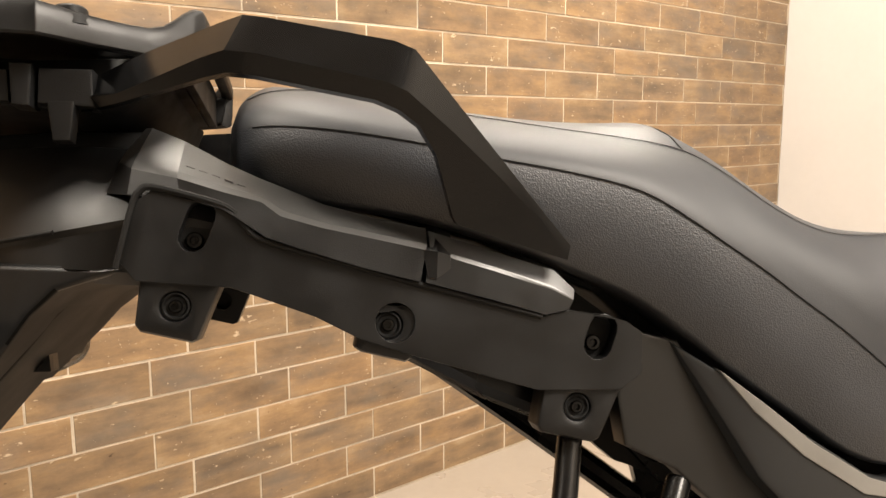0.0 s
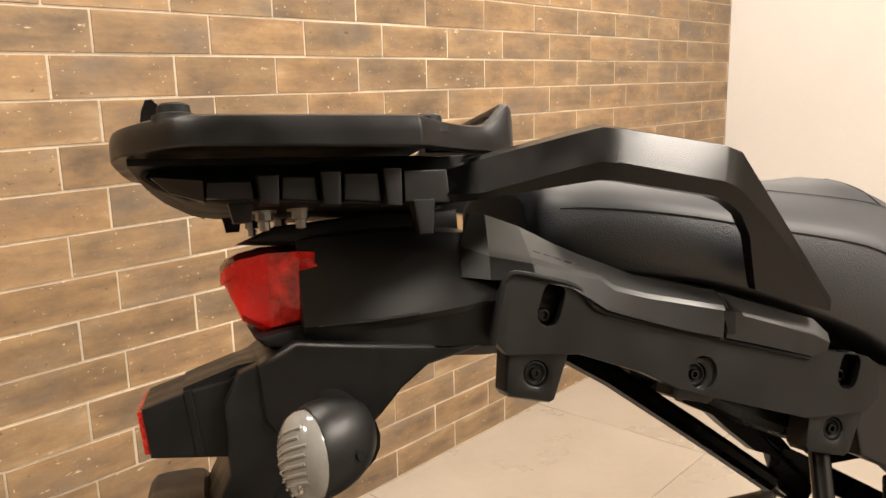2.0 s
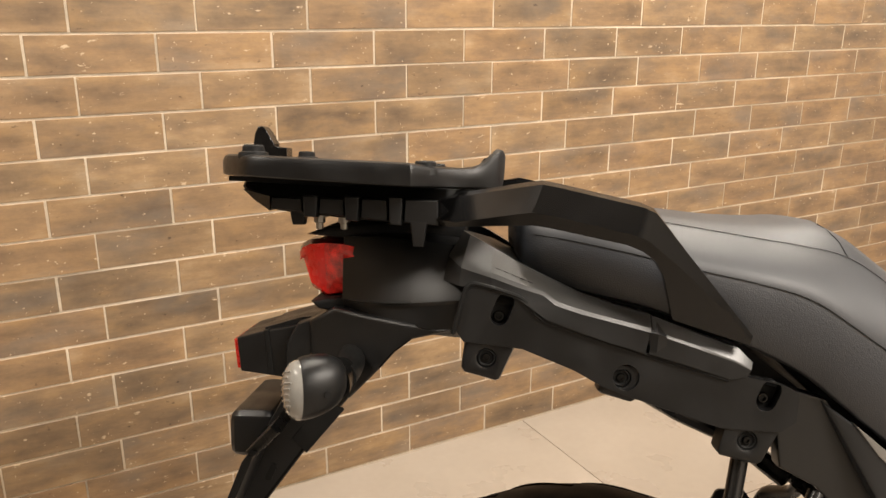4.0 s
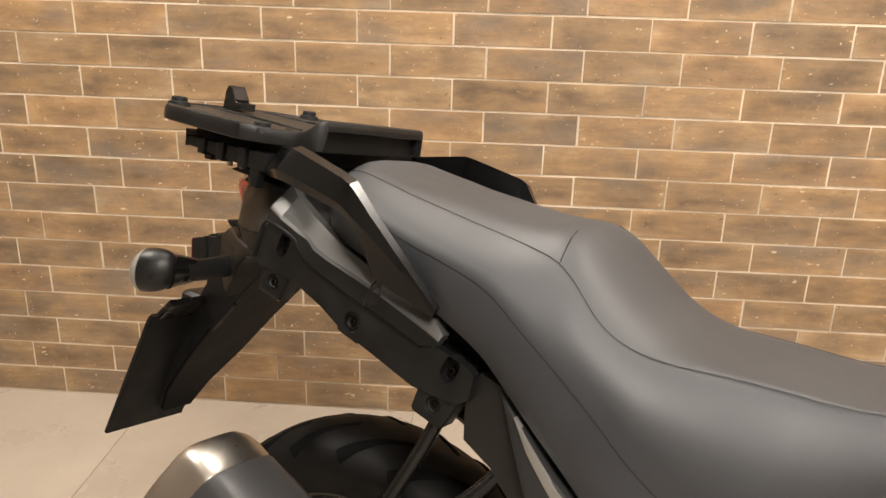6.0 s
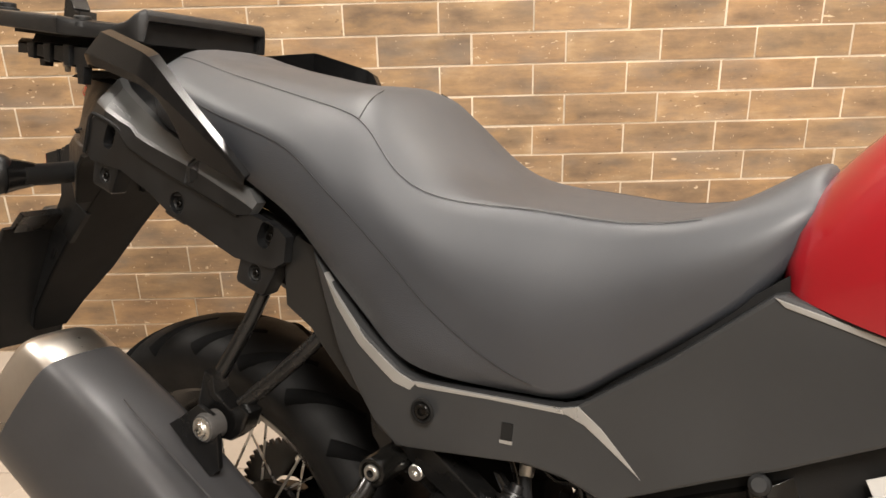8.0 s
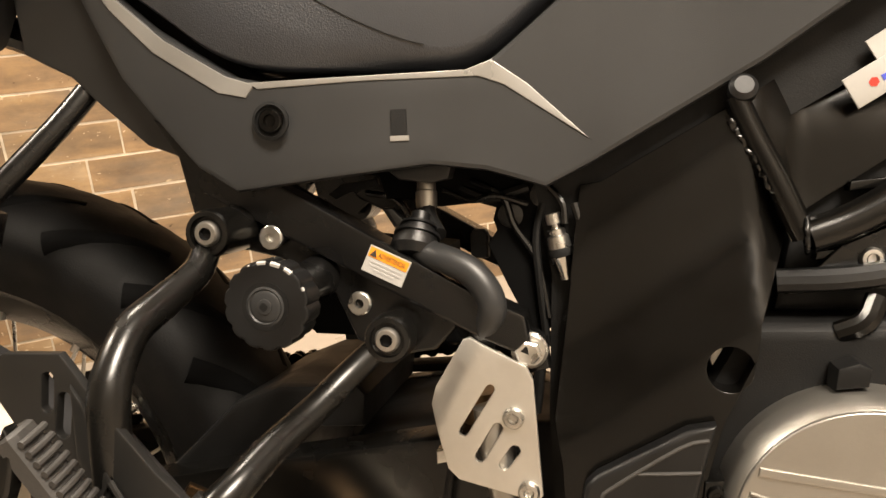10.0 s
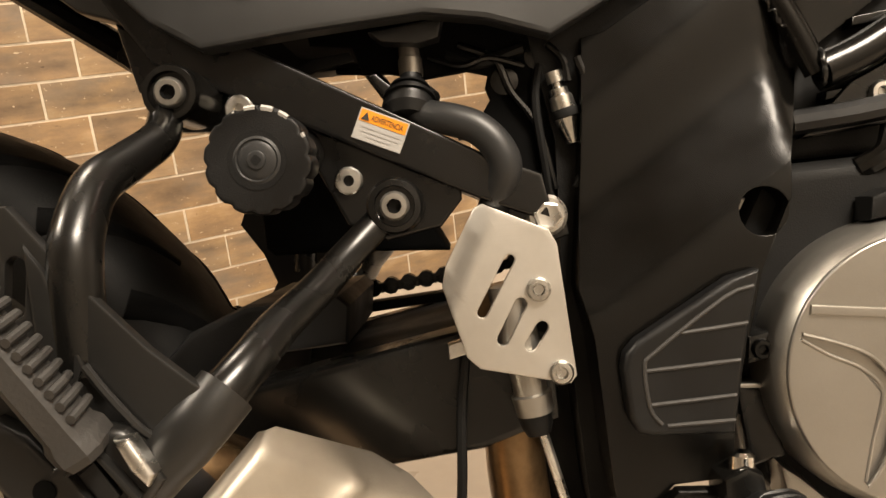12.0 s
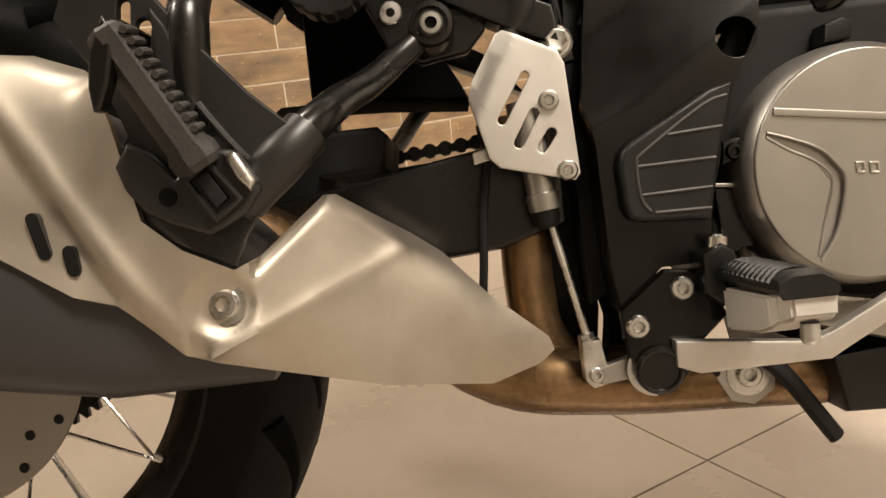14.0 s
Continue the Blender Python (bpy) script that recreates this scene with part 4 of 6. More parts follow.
# ---- side cover, tank ----
def build_side_cover(side):
    lift = 0.0 if side > 0 else 0.036  # the far cover ends higher
    outline = [(0.322, 0.792, -0.146), (0.365, 0.760, -0.152), (0.400, 0.730, -0.156), (0.455, 0.694, -0.161), (0.475, 0.689, -0.161), (0.540, 0.690, -0.146), (0.606, 0.691, -0.129), (0.622, 0.697, -0.126), (0.692, 0.754, -0.1145), (0.766, 0.825, -0.116),
               (0.775, 0.828, -0.116), (0.880, 0.805, -0.125), (1.000, 0.780, -0.137), (1.000, 0.740, -0.138), (0.890, 0.748, -0.127), (0.793, 0.685, -0.119), (0.687, 0.6275, -0.114), (0.655, 0.612, -0.120), (0.617, 0.6245 + 0.3 * lift, -0.127), (0.580, 0.6300 + 0.6 * lift, -0.136),
               (0.514, 0.6240 + lift, -0.1525), (0.455, 0.6180 + lift, -0.163), (0.428, 0.636 + lift, -0.160), (0.375, 0.697, -0.152)]
    ob = part("side_cover", slab(outline, -0.14, -0.122, 0.004, side=side), M_GREY, bike, "dark grey satin plastic side cover", 22)
    skin = SURFACE["last"]

    def raised(x, z):
        return skin(x, z) - 0.0012

    # light caught by the cover's chamfers, laid on as silver strips
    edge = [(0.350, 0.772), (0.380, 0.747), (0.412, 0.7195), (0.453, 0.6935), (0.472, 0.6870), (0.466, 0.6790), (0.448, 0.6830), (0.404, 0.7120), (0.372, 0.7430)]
    part("edge_strip", slab(edge, -0.15, -0.14, 0.0006, side=side, surf=raised), M_EDGE_GLINT, ob, "bevelled edge with its glint painted silver")
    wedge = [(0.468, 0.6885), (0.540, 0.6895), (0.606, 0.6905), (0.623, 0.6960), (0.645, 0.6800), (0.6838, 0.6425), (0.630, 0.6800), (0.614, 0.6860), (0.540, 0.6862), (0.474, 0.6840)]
    part("edge_strip", slab(wedge, -0.15, -0.14, 0.0006, side=side, surf=raised), M_EDGE_GLINT, ob, "bevelled edge with its glint painted silver")
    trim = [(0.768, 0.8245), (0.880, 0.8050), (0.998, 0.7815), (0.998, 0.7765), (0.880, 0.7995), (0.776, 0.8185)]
    part("edge_strip", slab(trim, -0.15, -0.14, 0.0006, side=side, surf=raised), M_EDGE_GLINT, ob, "bevelled edge with its glint painted silver")
    part("recess", lathe([(0, 0.0), (0, 0.0125), (0.0012, 0.0125), (0.0018, 0.0105), (-0.0004, 0.0098), (-0.0004, 0.0)], (0.483, -0.1605 * side, 0.663), (0, -side, 0), 24), M_DEEP, ob)
    bolt(0.483, -0.1605 * side, 0.663, 0.0085, ob, M_FRAME, (0, -side, 0), head=0.12, label="black socket screw")
    part("slot", slab([(0.5575, 0.650), (0.5675, 0.650), (0.5675, 0.667), (0.5575, 0.667)], -0.15, -0.14, 0, side=side, surf=raised), M_DEEP, ob, "dark rectangular slot")
    part("slot_lip", slab([(0.5565, 0.6465), (0.5685, 0.6465), (0.5685, 0.650), (0.5565, 0.650)], -0.15, -0.14, 0.0004, side=side, surf=raised), M_EDGE_GLINT, ob)
    return ob


build_side_cover(1)
build_side_cover(-1)


def build_tank():
    st = [  # x, half width low, z low, half width mid, z mid, top half width, z top
        (0.768, 0.085, 0.832, 0.092, 0.850, 0.060, 0.880), (0.785, 0.108, 0.826, 0.112, 0.860, 0.082, 0.912), (0.820, 0.122, 0.8185, 0.130, 0.880, 0.108, 0.955), (0.870, 0.132, 0.8095, 0.148, 0.900, 0.130, 1.000),
        (0.930, 0.145, 0.798, 0.168, 0.920, 0.150, 1.040), (1.000, 0.150, 0.785, 0.180, 0.930, 0.155, 1.060), (1.100, 0.140, 0.780, 0.175, 0.930, 0.140, 1.055), (1.180, 0.100, 0.800, 0.120, 0.910, 0.080, 1.020)]
    rings = []
    cols = [spline([(s[0], s[k], 0) for s in st], 4) for k in range(1, 7)]
    for i in range(len(cols[0])):
        x = cols[0][i].x
        wl, zl, wm, zm, wt, zt = [c[i].y for c in cols]
        half = [(0, zt + 0.004), (wt * 0.6, zt + 0.002), (wt, zt - 0.008), ((wt + wm) / 2 + 0.008, (zt + zm) / 2), (wm, zm), (wm * 0.98, (zm + zl) / 2), (wl, zl), (wl * 0.8, zl - 0.004), (0, zl - 0.004)]
        rings.append([(x, -y, z) for y, z in half] + [(x, y, z) for y, z in reversed(half[1:-1])])
    return part("fuel_tank", loft(rings), M_RED, bike, "glossy red painted fuel tank", 40)


build_tank()
part("tank_base", slab([(0.760, 0.815), (0.800, 0.845), (1.080, 0.830), (1.080, 0.740), (0.900, 0.740), (0.800, 0.770)], -0.096, 0.096, 0.0), M_DEEP, bike, "black underside below the tank")


# ---- exhaust ----
def build_exhaust():
    top, ax, up = Vector((0.046, 0, 0.628)), Vector((0.875, 0, -0.484)), Vector((0.484, 0, 0.875))
    # cross-section of the silencer: y, height below its top line
    sec = [(-0.152, -0.030), (-0.158, -0.012), (-0.172, -0.002), (-0.196, 0.001), (-0.232, 0.000), (-0.254, -0.005), (-0.265, -0.018), (-0.273, -0.045), (-0.282, -0.085), (-0.285, -0.120), (-0.278, -0.148), (-0.260, -0.164), (-0.232, -0.168), (-0.205, -0.158), (-0.180, -0.130), (-0.160, -0.080)]
    dense = spline([(y, h, 0) for y, h in sec + sec[:1]], 3)[:-1]
    cy, ch = -0.218, -0.080

    def ring(d, k, lift=0.0, slim=1.0):
        out = []
        for q in dense:
            p = top + ax * d + up * (ch + lift + (q.y - ch) * k * slim)
            out.append((p.x, cy + (q.x - cy) * k, p.z))
        return out

    muffler = part("muffler", loft([ring(0, 0.985), ring(0.002, 1.0), ring(0.05, 1.015, 0.006), ring(0.12, 1.03, 0.012), ring(0.26, 1.03, 0.012), ring(0.36, 1.0, 0.010), ring(0.42, 0.80, 0.012), ring(0.46, 0.60, 0.016), ring(0.50, 0.40, 0.020)]), M_CAN, bike, "black oval silencer with a steel end cap", 40)
    part("end_cap", loft([ring(0.001, 0.975), ring(-0.004, 0.985), ring(-0.022, 0.97), ring(-0.040, 0.92), ring(-0.052, 0.83), ring(-0.056, 0.70), ring(-0.040, 0.62), ring(-0.010, 0.55)]), M_CAP, muffler, "brushed steel end cap", 40)
    part("weld_seam", tube([(0.150, -0.236, 0.6055), (0.175, -0.237, 0.5925), (0.240, -0.237, 0.5595), (0.290, -0.237, 0.5345)], 0.0013, 6, 2), M_CAN, muffler)
    # hanger with its bolt
    part("hanger", slab([(0.185, 0.577), (0.205, 0.592), (0.230, 0.612), (0.252, 0.606), (0.260, 0.590), (0.264, 0.548), (0.250, 0.535)], -0.206, -0.200, 0.002), M_SATIN, muffler, "black steel hanger tab")
    part("grommet", lathe([(-0.012, 0.0), (-0.012, 0.0160), (0.004, 0.0160), (0.008, 0.0145), (0.009, 0.012)], (0.245, -0.204, 0.5912), (0, -1, 0), 24), M_RUBBER_GREY, muffler, "grey rubber grommet")
    bolt(0.245, -0.213, 0.5912, 0.0085, muffler, M_STEEL, washer=0.0125)
    # shield over the joining pipe
    upper = [(0.278, 0.498, -0.278), (0.325, 0.504, -0.268), (0.366, 0.485, -0.272), (0.376, 0.462, -0.278), (0.384, 0.429, -0.282), (0.388, 0.406, -0.281), (0.407, 0.388, -0.278), (0.432, 0.374, -0.270), (0.440, 0.378, -0.261), (0.475, 0.412, -0.2155), (0.482, 0.412, -0.209),
             (0.525, 0.381, -0.168), (0.545, 0.366, -0.166), (0.575, 0.333, -0.160), (0.614, 0.298, -0.148), (0.617, 0.288, -0.147), (0.606, 0.280, -0.150), (0.571, 0.273, -0.168), (0.503, 0.289, -0.212), (0.415, 0.322, -0.262), (0.400, 0.330, -0.272), (0.369, 0.362, -0.286), (0.348, 0.369, -0.290), (0.262, 0.428, -0.294)]
    bm = bmesh.new()
    outer = [bm.verts.new((x, y, z)) for x, z, y in upper]
    crease = [bm.verts.new(p) for p in ((0.4145, -0.272, 0.3262), (0.4406, -0.264, 0.3375), (0.4680, -0.2405, 0.3500), (0.496, -0.2125, 0.3615), (0.522, -0.189, 0.3740), (0.560, -0.184, 0.335), (0.600, -0.160, 0.294))]
    c = crease

    def face(*ids):
        bm.faces.new(ids)

    o = outer
    wrap = [bm.verts.new(p) for p in ((0.283, -0.246, 0.513), (0.312, -0.220, 0.514), (0.348, -0.234, 0.499))]
    face(o[0], wrap[0], wrap[1], o[1])
    face(o[1], wrap[1], wrap[2], o[2])
    face(o[0], o[1], o[22], o[23])
    face(o[1], o[2], o[21], o[22])
    face(o[2], o[3], o[4], o[21])
    face(o[4], o[5], o[20], o[21])
    face(o[5], o[6], c[0], o[20])
    face(o[6], o[7], c[1], c[0])
    face(o[7], o[8], c[2], c[1])
    face(o[8], o[9], c[3], c[2])
    face(o[9], o[10], c[4], c[3])
    face(o[10], o[11], c[4])
    face(o[11], o[12], c[5], c[4])
    face(o[12], o[13], c[5])
    face(o[13], o[14], c[6], c[5])
    face(o[14], o[15], o[16], c[6])
    face(c[6], o[16], o[17], c[5])
    face(c[5], o[17], o[18], c[3], c[4])
    face(c[3], o[18], c[2])
    face(c[2], o[18], o[19], c[1])
    face(c[1], o[19], c[0])
    face(c[0], o[19], o[20])
    ridge = [v.co.copy() for v in c[:5]]
    bmesh.ops.triangulate(bm, faces=list(bm.faces))
    for _ in range(5):
        bmesh.ops.subdivide_edges(bm, edges=[e for e in bm.edges if e.calc_length() > 0.0048], cuts=1)
        bmesh.ops.triangulate(bm, faces=[f for f in bm.faces if len(f.verts) > 3])

    def near_ridge(p):
        return min((p - (a_ + (b_ - a_) * min(1, max(0, (p - a_).dot(b_ - a_) / (b_ - a_).length_squared)))).length for a_, b_ in zip(ridge, ridge[1:])) < 0.0015

    loose = [v for v in bm.verts if not v.is_boundary and not near_ridge(v.co)]
    for _ in range(140):
        bmesh.ops.smooth_vert(bm, verts=loose, factor=0.5, use_axis_x=True, use_axis_y=True, use_axis_z=True)
    va, vb = Vector((0.316, 0.464)), Vector((0.378, 0.362))
    along = (vb - va).normalized()
    for v in bm.verts:
        p = Vector((v.co.x, v.co.z))
        # pressed dish round the bolt
        r = (p - Vector((0.4225, 0.3550))).length
        k = min(1, max(0, (0.0200 - r) / 0.0085))
        v.co.y += 0.0046 * k * k * (3 - 2 * k)
        # step and bead beside the slots
        side_ = along.x * (p.y - va.y) - along.y * (p.x - va.x)
        k = min(1, max(0, (0.004 - side_) / 0.010))
        if v.co.x < 0.402:
            v.co.y += 0.0055 * k * k * (3 - 2 * k) - 0.0016 * math.exp(-((side_ - 0.007) / 0.006) ** 2)
        # bead along the crease
        d = min((v.co - (a_ + (b_ - a_) * min(1, max(0, (v.co - a_).dot(b_ - a_) / (b_ - a_).length_squared)))).length for a_, b_ in zip(ridge, ridge[1:]))
        v.co.y -= 0.0008 * math.exp(-((d / 0.0045) ** 2))
        # rolled upper edges
        if v.co.x > 0.44:
            top_z = 0.412 - max(0, v.co.x - 0.48) * 0.72 - max(0, 0.476 - v.co.x) * 1.0
            v.co.y += 0.010 * max(0, 1 - (top_z - v.co.z) / 0.012) ** 2 if v.co.z < top_z + 0.003 else 0.010
    geom = bmesh.ops.extrude_face_region(bm, geom=list(bm.faces))
    moved = [v for v in geom["geom"] if isinstance(v, bmesh.types.BMVert)]
    for v in moved:
        v.co += Vector((-0.003 if v.co.x > 0.45 else 0.0, 0.007, 0.002 if v.co.z < 0.33 else -0.002))
    sh = part("heat_shield", bm, M_SHIELD, muffler, "satin steel heat shield with a pressed crease", 40)
    part("washer", lathe([(0.0, 0.0), (0.0, 0.0125), (0.0016, 0.0122), (0.0018, 0.0)], (0.4225, -0.2632, 0.355), (0, -1, 0.1), 28), M_STEEL, sh)
    bolt(0.4225, -0.2644, 0.355, 0.0090, sh, M_STEEL, (0, -1, 0.1), head=0.22)
    for x0, z0, x1, z1 in ((0.331, 0.413, 0.3355, 0.394), (0.3485, 0.3935, 0.350, 0.3835)):
        part("slot", slab(capsule(x0, z0, x1, z1, 0.0035), -0.2842, -0.270, 0), M_DEEP, sh, "dark slot")
    # pipes
    part("exhaust_pipe", tube([(0.40, -0.18, 0.40), (0.50, -0.14, 0.335), (0.58, -0.105, 0.268), (0.66, -0.085, 0.248), (0.76, -0.075, 0.240), (0.90, -0.07, 0.236), (1.05, -0.06, 0.25)], 0.027, 16, 5), M_PIPE, bike, "heat-tinted brown exhaust pipe")
    part("exhaust_pipe", tube([(0.600, -0.070, 0.46), (0.610, -0.074, 0.39), (0.610, -0.075, 0.33), (0.616, -0.075, 0.285), (0.645, -0.075, 0.252), (0.70, -0.07, 0.238)], 0.020, 16, 5), M_PIPE, bike, "heat-tinted brown exhaust pipe")
    return muffler


build_exhaust()


# ---- struts from the frame to the silencer ----
st = part("muffler_strut", tube([(0.256, -0.126, 0.752), (0.244, -0.142, 0.700), (0.221, -0.172, 0.625)], 0.0085, 12, 2), M_SATIN, bike, "black steel strut from the frame to the silencer")
part("strut", tube([(0.330, -0.128, 0.694), (0.312, -0.142, 0.668), (0.262, -0.172, 0.610)], 0.0088, 12, 2), M_SATIN, st)
part("junction", slab([(0.216, 0.642), (0.230, 0.640), (0.2335, 0.6205), (0.257, 0.6080), (0.269, 0.6160), (0.284, 0.6105), (0.276, 0.5870), (0.258, 0.5710), (0.240, 0.5690), (0.2195, 0.580), (0.208, 0.603)], -0.186, -0.164, 0.004), M_SATIN, st)


# ---- rear wheel ----
AX, AZ = 0.115, 0.318


def build_wheel():
    c = (AX, 0, AZ)
    rim = lathe([(-0.050, 0.224), (-0.052, 0.228), (-0.046, 0.229), (-0.040, 0.214), (-0.022, 0.203), (0.022, 0.203), (0.040, 0.214), (0.046, 0.229), (0.052, 0.228), (0.050, 0.224), (0.036, 0.205), (0.020, 0.192), (-0.020, 0.192), (-0.036, 0.205), (-0.050, 0.224)], c, (0, 1, 0), 72)
    wheel = part("rear_wheel", rim, M_GLOSS, bike, "black spoked rear wheel with a road tyre", 30)
    prof = [(-0.048, 0.222), (-0.060, 0.240), (-0.071, 0.262), (-0.0745, 0.276)]
    crown = [(-0.0745 * math.cos(t), 0.276 + 0.044 * math.sin(t)) for t in (radians(d) for d in range(10, 180, 10))]
    tyre = lathe(prof + crown + [(-y, r) for y, r in reversed(prof)], c, (0, 1, 0), 96)
    ty = part("tyre", tyre, M_RUBBER, wheel, "black road tyre with slanted tread grooves", 30)
    # sunk-looking tread: dark thin bands laid in slanted lines across the crown
    n = 22
    for k in range(n):
        base = 2 * math.pi * k / n
        for s in (-1, 1):
            pts = []
            for t, da in ((18, 0.00), (34, 0.05), (50, 0.11), (64, 0.18), (76, 0.27)):
                y = -s * 0.0745 * math.cos(radians(t))
                r = 0.276 + 0.044 * math.sin(radians(t)) - 0.0111 * math.sin(radians(t))
                y *= 0.94
                an = base + da + (0.14 if s > 0 else 0)
                pts.append((AX + r * math.sin(an), y, AZ + r * math.cos(an)))
            part("groove", tube(pts, 0.0118, 12, 2), M_MATTE, ty)
    hub = lathe([(-0.075, 0.0), (-0.075, 0.030), (-0.060, 0.034), (-0.055, 0.055), (-0.046, 0.055), (-0.042, 0.034), (0.042, 0.034), (0.046, 0.060), (0.055, 0.060), (0.075, 0.035), (0.075, 0.0)], c, (0, 1, 0), 32)
    part("hub", hub, M_FRAME, wheel)
    for k in range(32):
        an = 2 * math.pi * k / 32
        s = -1 if k % 2 else 1
        lead = 0.55 if (k // 2) % 2 else -0.55
        p0 = (AX + 0.050 * math.sin(an + lead), s * 0.050, AZ + 0.050 * math.cos(an + lead))
        p1 = (AX + 0.215 * math.sin(an), s * 0.030, AZ + 0.215 * math.cos(an))
        sp = part("spoke", tube([p0, p1], 0.0019, 6, 1), M_STEEL, wheel)
        d = Vector((math.sin(an), 0, math.cos(an)))
        part("nipple", lathe([(0, 0.0035), (0.010, 0.0032), (0.011, 0)], Vector((AX, s * 0.031, AZ)) + d * 0.205, -d, 8), M_STEEL, sp)
    # brake disc on the right
    bm = bmesh.new()
    ym, nseg = -0.068, 72
    for r0, r1 in ((0.096, 0.130),):
        lathe([(-0.0025, r0), (-0.0025, r1), (0.0025, r1), (0.0025, r0), (-0.0025, r0)], (AX, ym, AZ), (0, 1, 0), nseg, bm)
    disc = part("brake_disc", bm, M_CAST, wheel, "drilled steel brake disc", 30)
    part("carrier", lathe([(-0.002, 0.045), (-0.002, 0.097), (0.002, 0.097), (0.002, 0.045), (-0.002, 0.045)], (AX, ym + 0.004, AZ), (0, 1, 0), 48), M_CAST, disc)
    for k in range(30):
        an = 2 * math.pi * k / 30
        r = 0.106 if k % 2 else 0.120
        part("drilling", lathe([(0.0, 0.0), (0.0, 0.0042), (0.0008, 0.0042), (0.0008, 0)], (AX + r * math.sin(an), ym - 0.0025, AZ + r * math.cos(an)), (0, -1, 0), 10), M_DEEP, disc)
    # rear sprocket on the left
    spr = [(AX + (0.108 if (k % 4) < 2 else 0.100) * math.sin(2 * math.pi * k / 188), AZ + (0.108 if (k % 4) < 2 else 0.100) * math.cos(2 * math.pi * k / 188)) for k in range(188)]
    part("sprocket", slab(spr, 0.094, 0.100, 0, holes=[circle(AX, AZ, 0.05, 24)]), M_FRAME, wheel, "toothed rear sprocket")
    return wheel


wheel = build_wheel()


# ---- swing arm and chain ----
arm = part("swing_arm", slab([(0.075, 0.345), (0.100, 0.352), (0.420, 0.412), (0.600, 0.440), (0.640, 0.425), (0.640, 0.375), (0.590, 0.360), (0.400, 0.345), (0.110, 0.290), (0.075, 0.300)], -0.108, -0.075, 0.006), M_GLOSS, bike, "gloss black swing arm", 30)
part("rail", slab([(0.075, 0.345), (0.100, 0.352), (0.420, 0.412), (0.600, 0.440), (0.640, 0.425), (0.640, 0.375), (0.590, 0.360), (0.400, 0.345), (0.110, 0.290), (0.075, 0.300)], 0.078, 0.108, 0.006), M_GLOSS, arm)
part("cross_piece", slab([(0.50, 0.425), (0.60, 0.44), (0.63, 0.42), (0.63, 0.375), (0.58, 0.36), (0.50, 0.365)], -0.08, 0.08, 0.006), M_DEEP, arm)
guard = part("chain_guard", slab([(0.30, 0.425), (0.42, 0.436), (0.60, 0.444), (0.60, 0.436), (0.42, 0.428), (0.30, 0.416)], 0.082, 0.110, 0.002), M_DEEP, bike, "black plastic chain guard")
part("hugger", slab([(0.30, 0.36), (0.40, 0.45), (0.44, 0.465), (0.503, 0.465), (0.510, 0.458), (0.506, 0.432), (0.455, 0.43), (0.44, 0.36)], -0.080, 0.080, 0.006), M_DEEP, guard, "black plastic mudguard over the tyre front")
links = bmesh.new()
for k in range(34):
    t = k / 33
    x, z = AX + 0.03 + t * 0.52, AZ + 0.103 + t * (0.464 - AZ - 0.103)
    for o in (0, 1):
        lathe([(0, 0), (0, 0.0075), (0.004, 0.0075), (0.004, 0)], (x, 0.092 + 0.010 * o, z), (0, 1, 0), 10, links)
    lathe([(0, 0), (0, 0.0045), (0.012, 0.0045), (0.012, 0)], (x + 0.008, 0.092, z), (0, 1, 0), 8, links)
tagged(part("chain", links, M_FRAME, bike, "dark oiled steel drive chain"), kind="stuff")


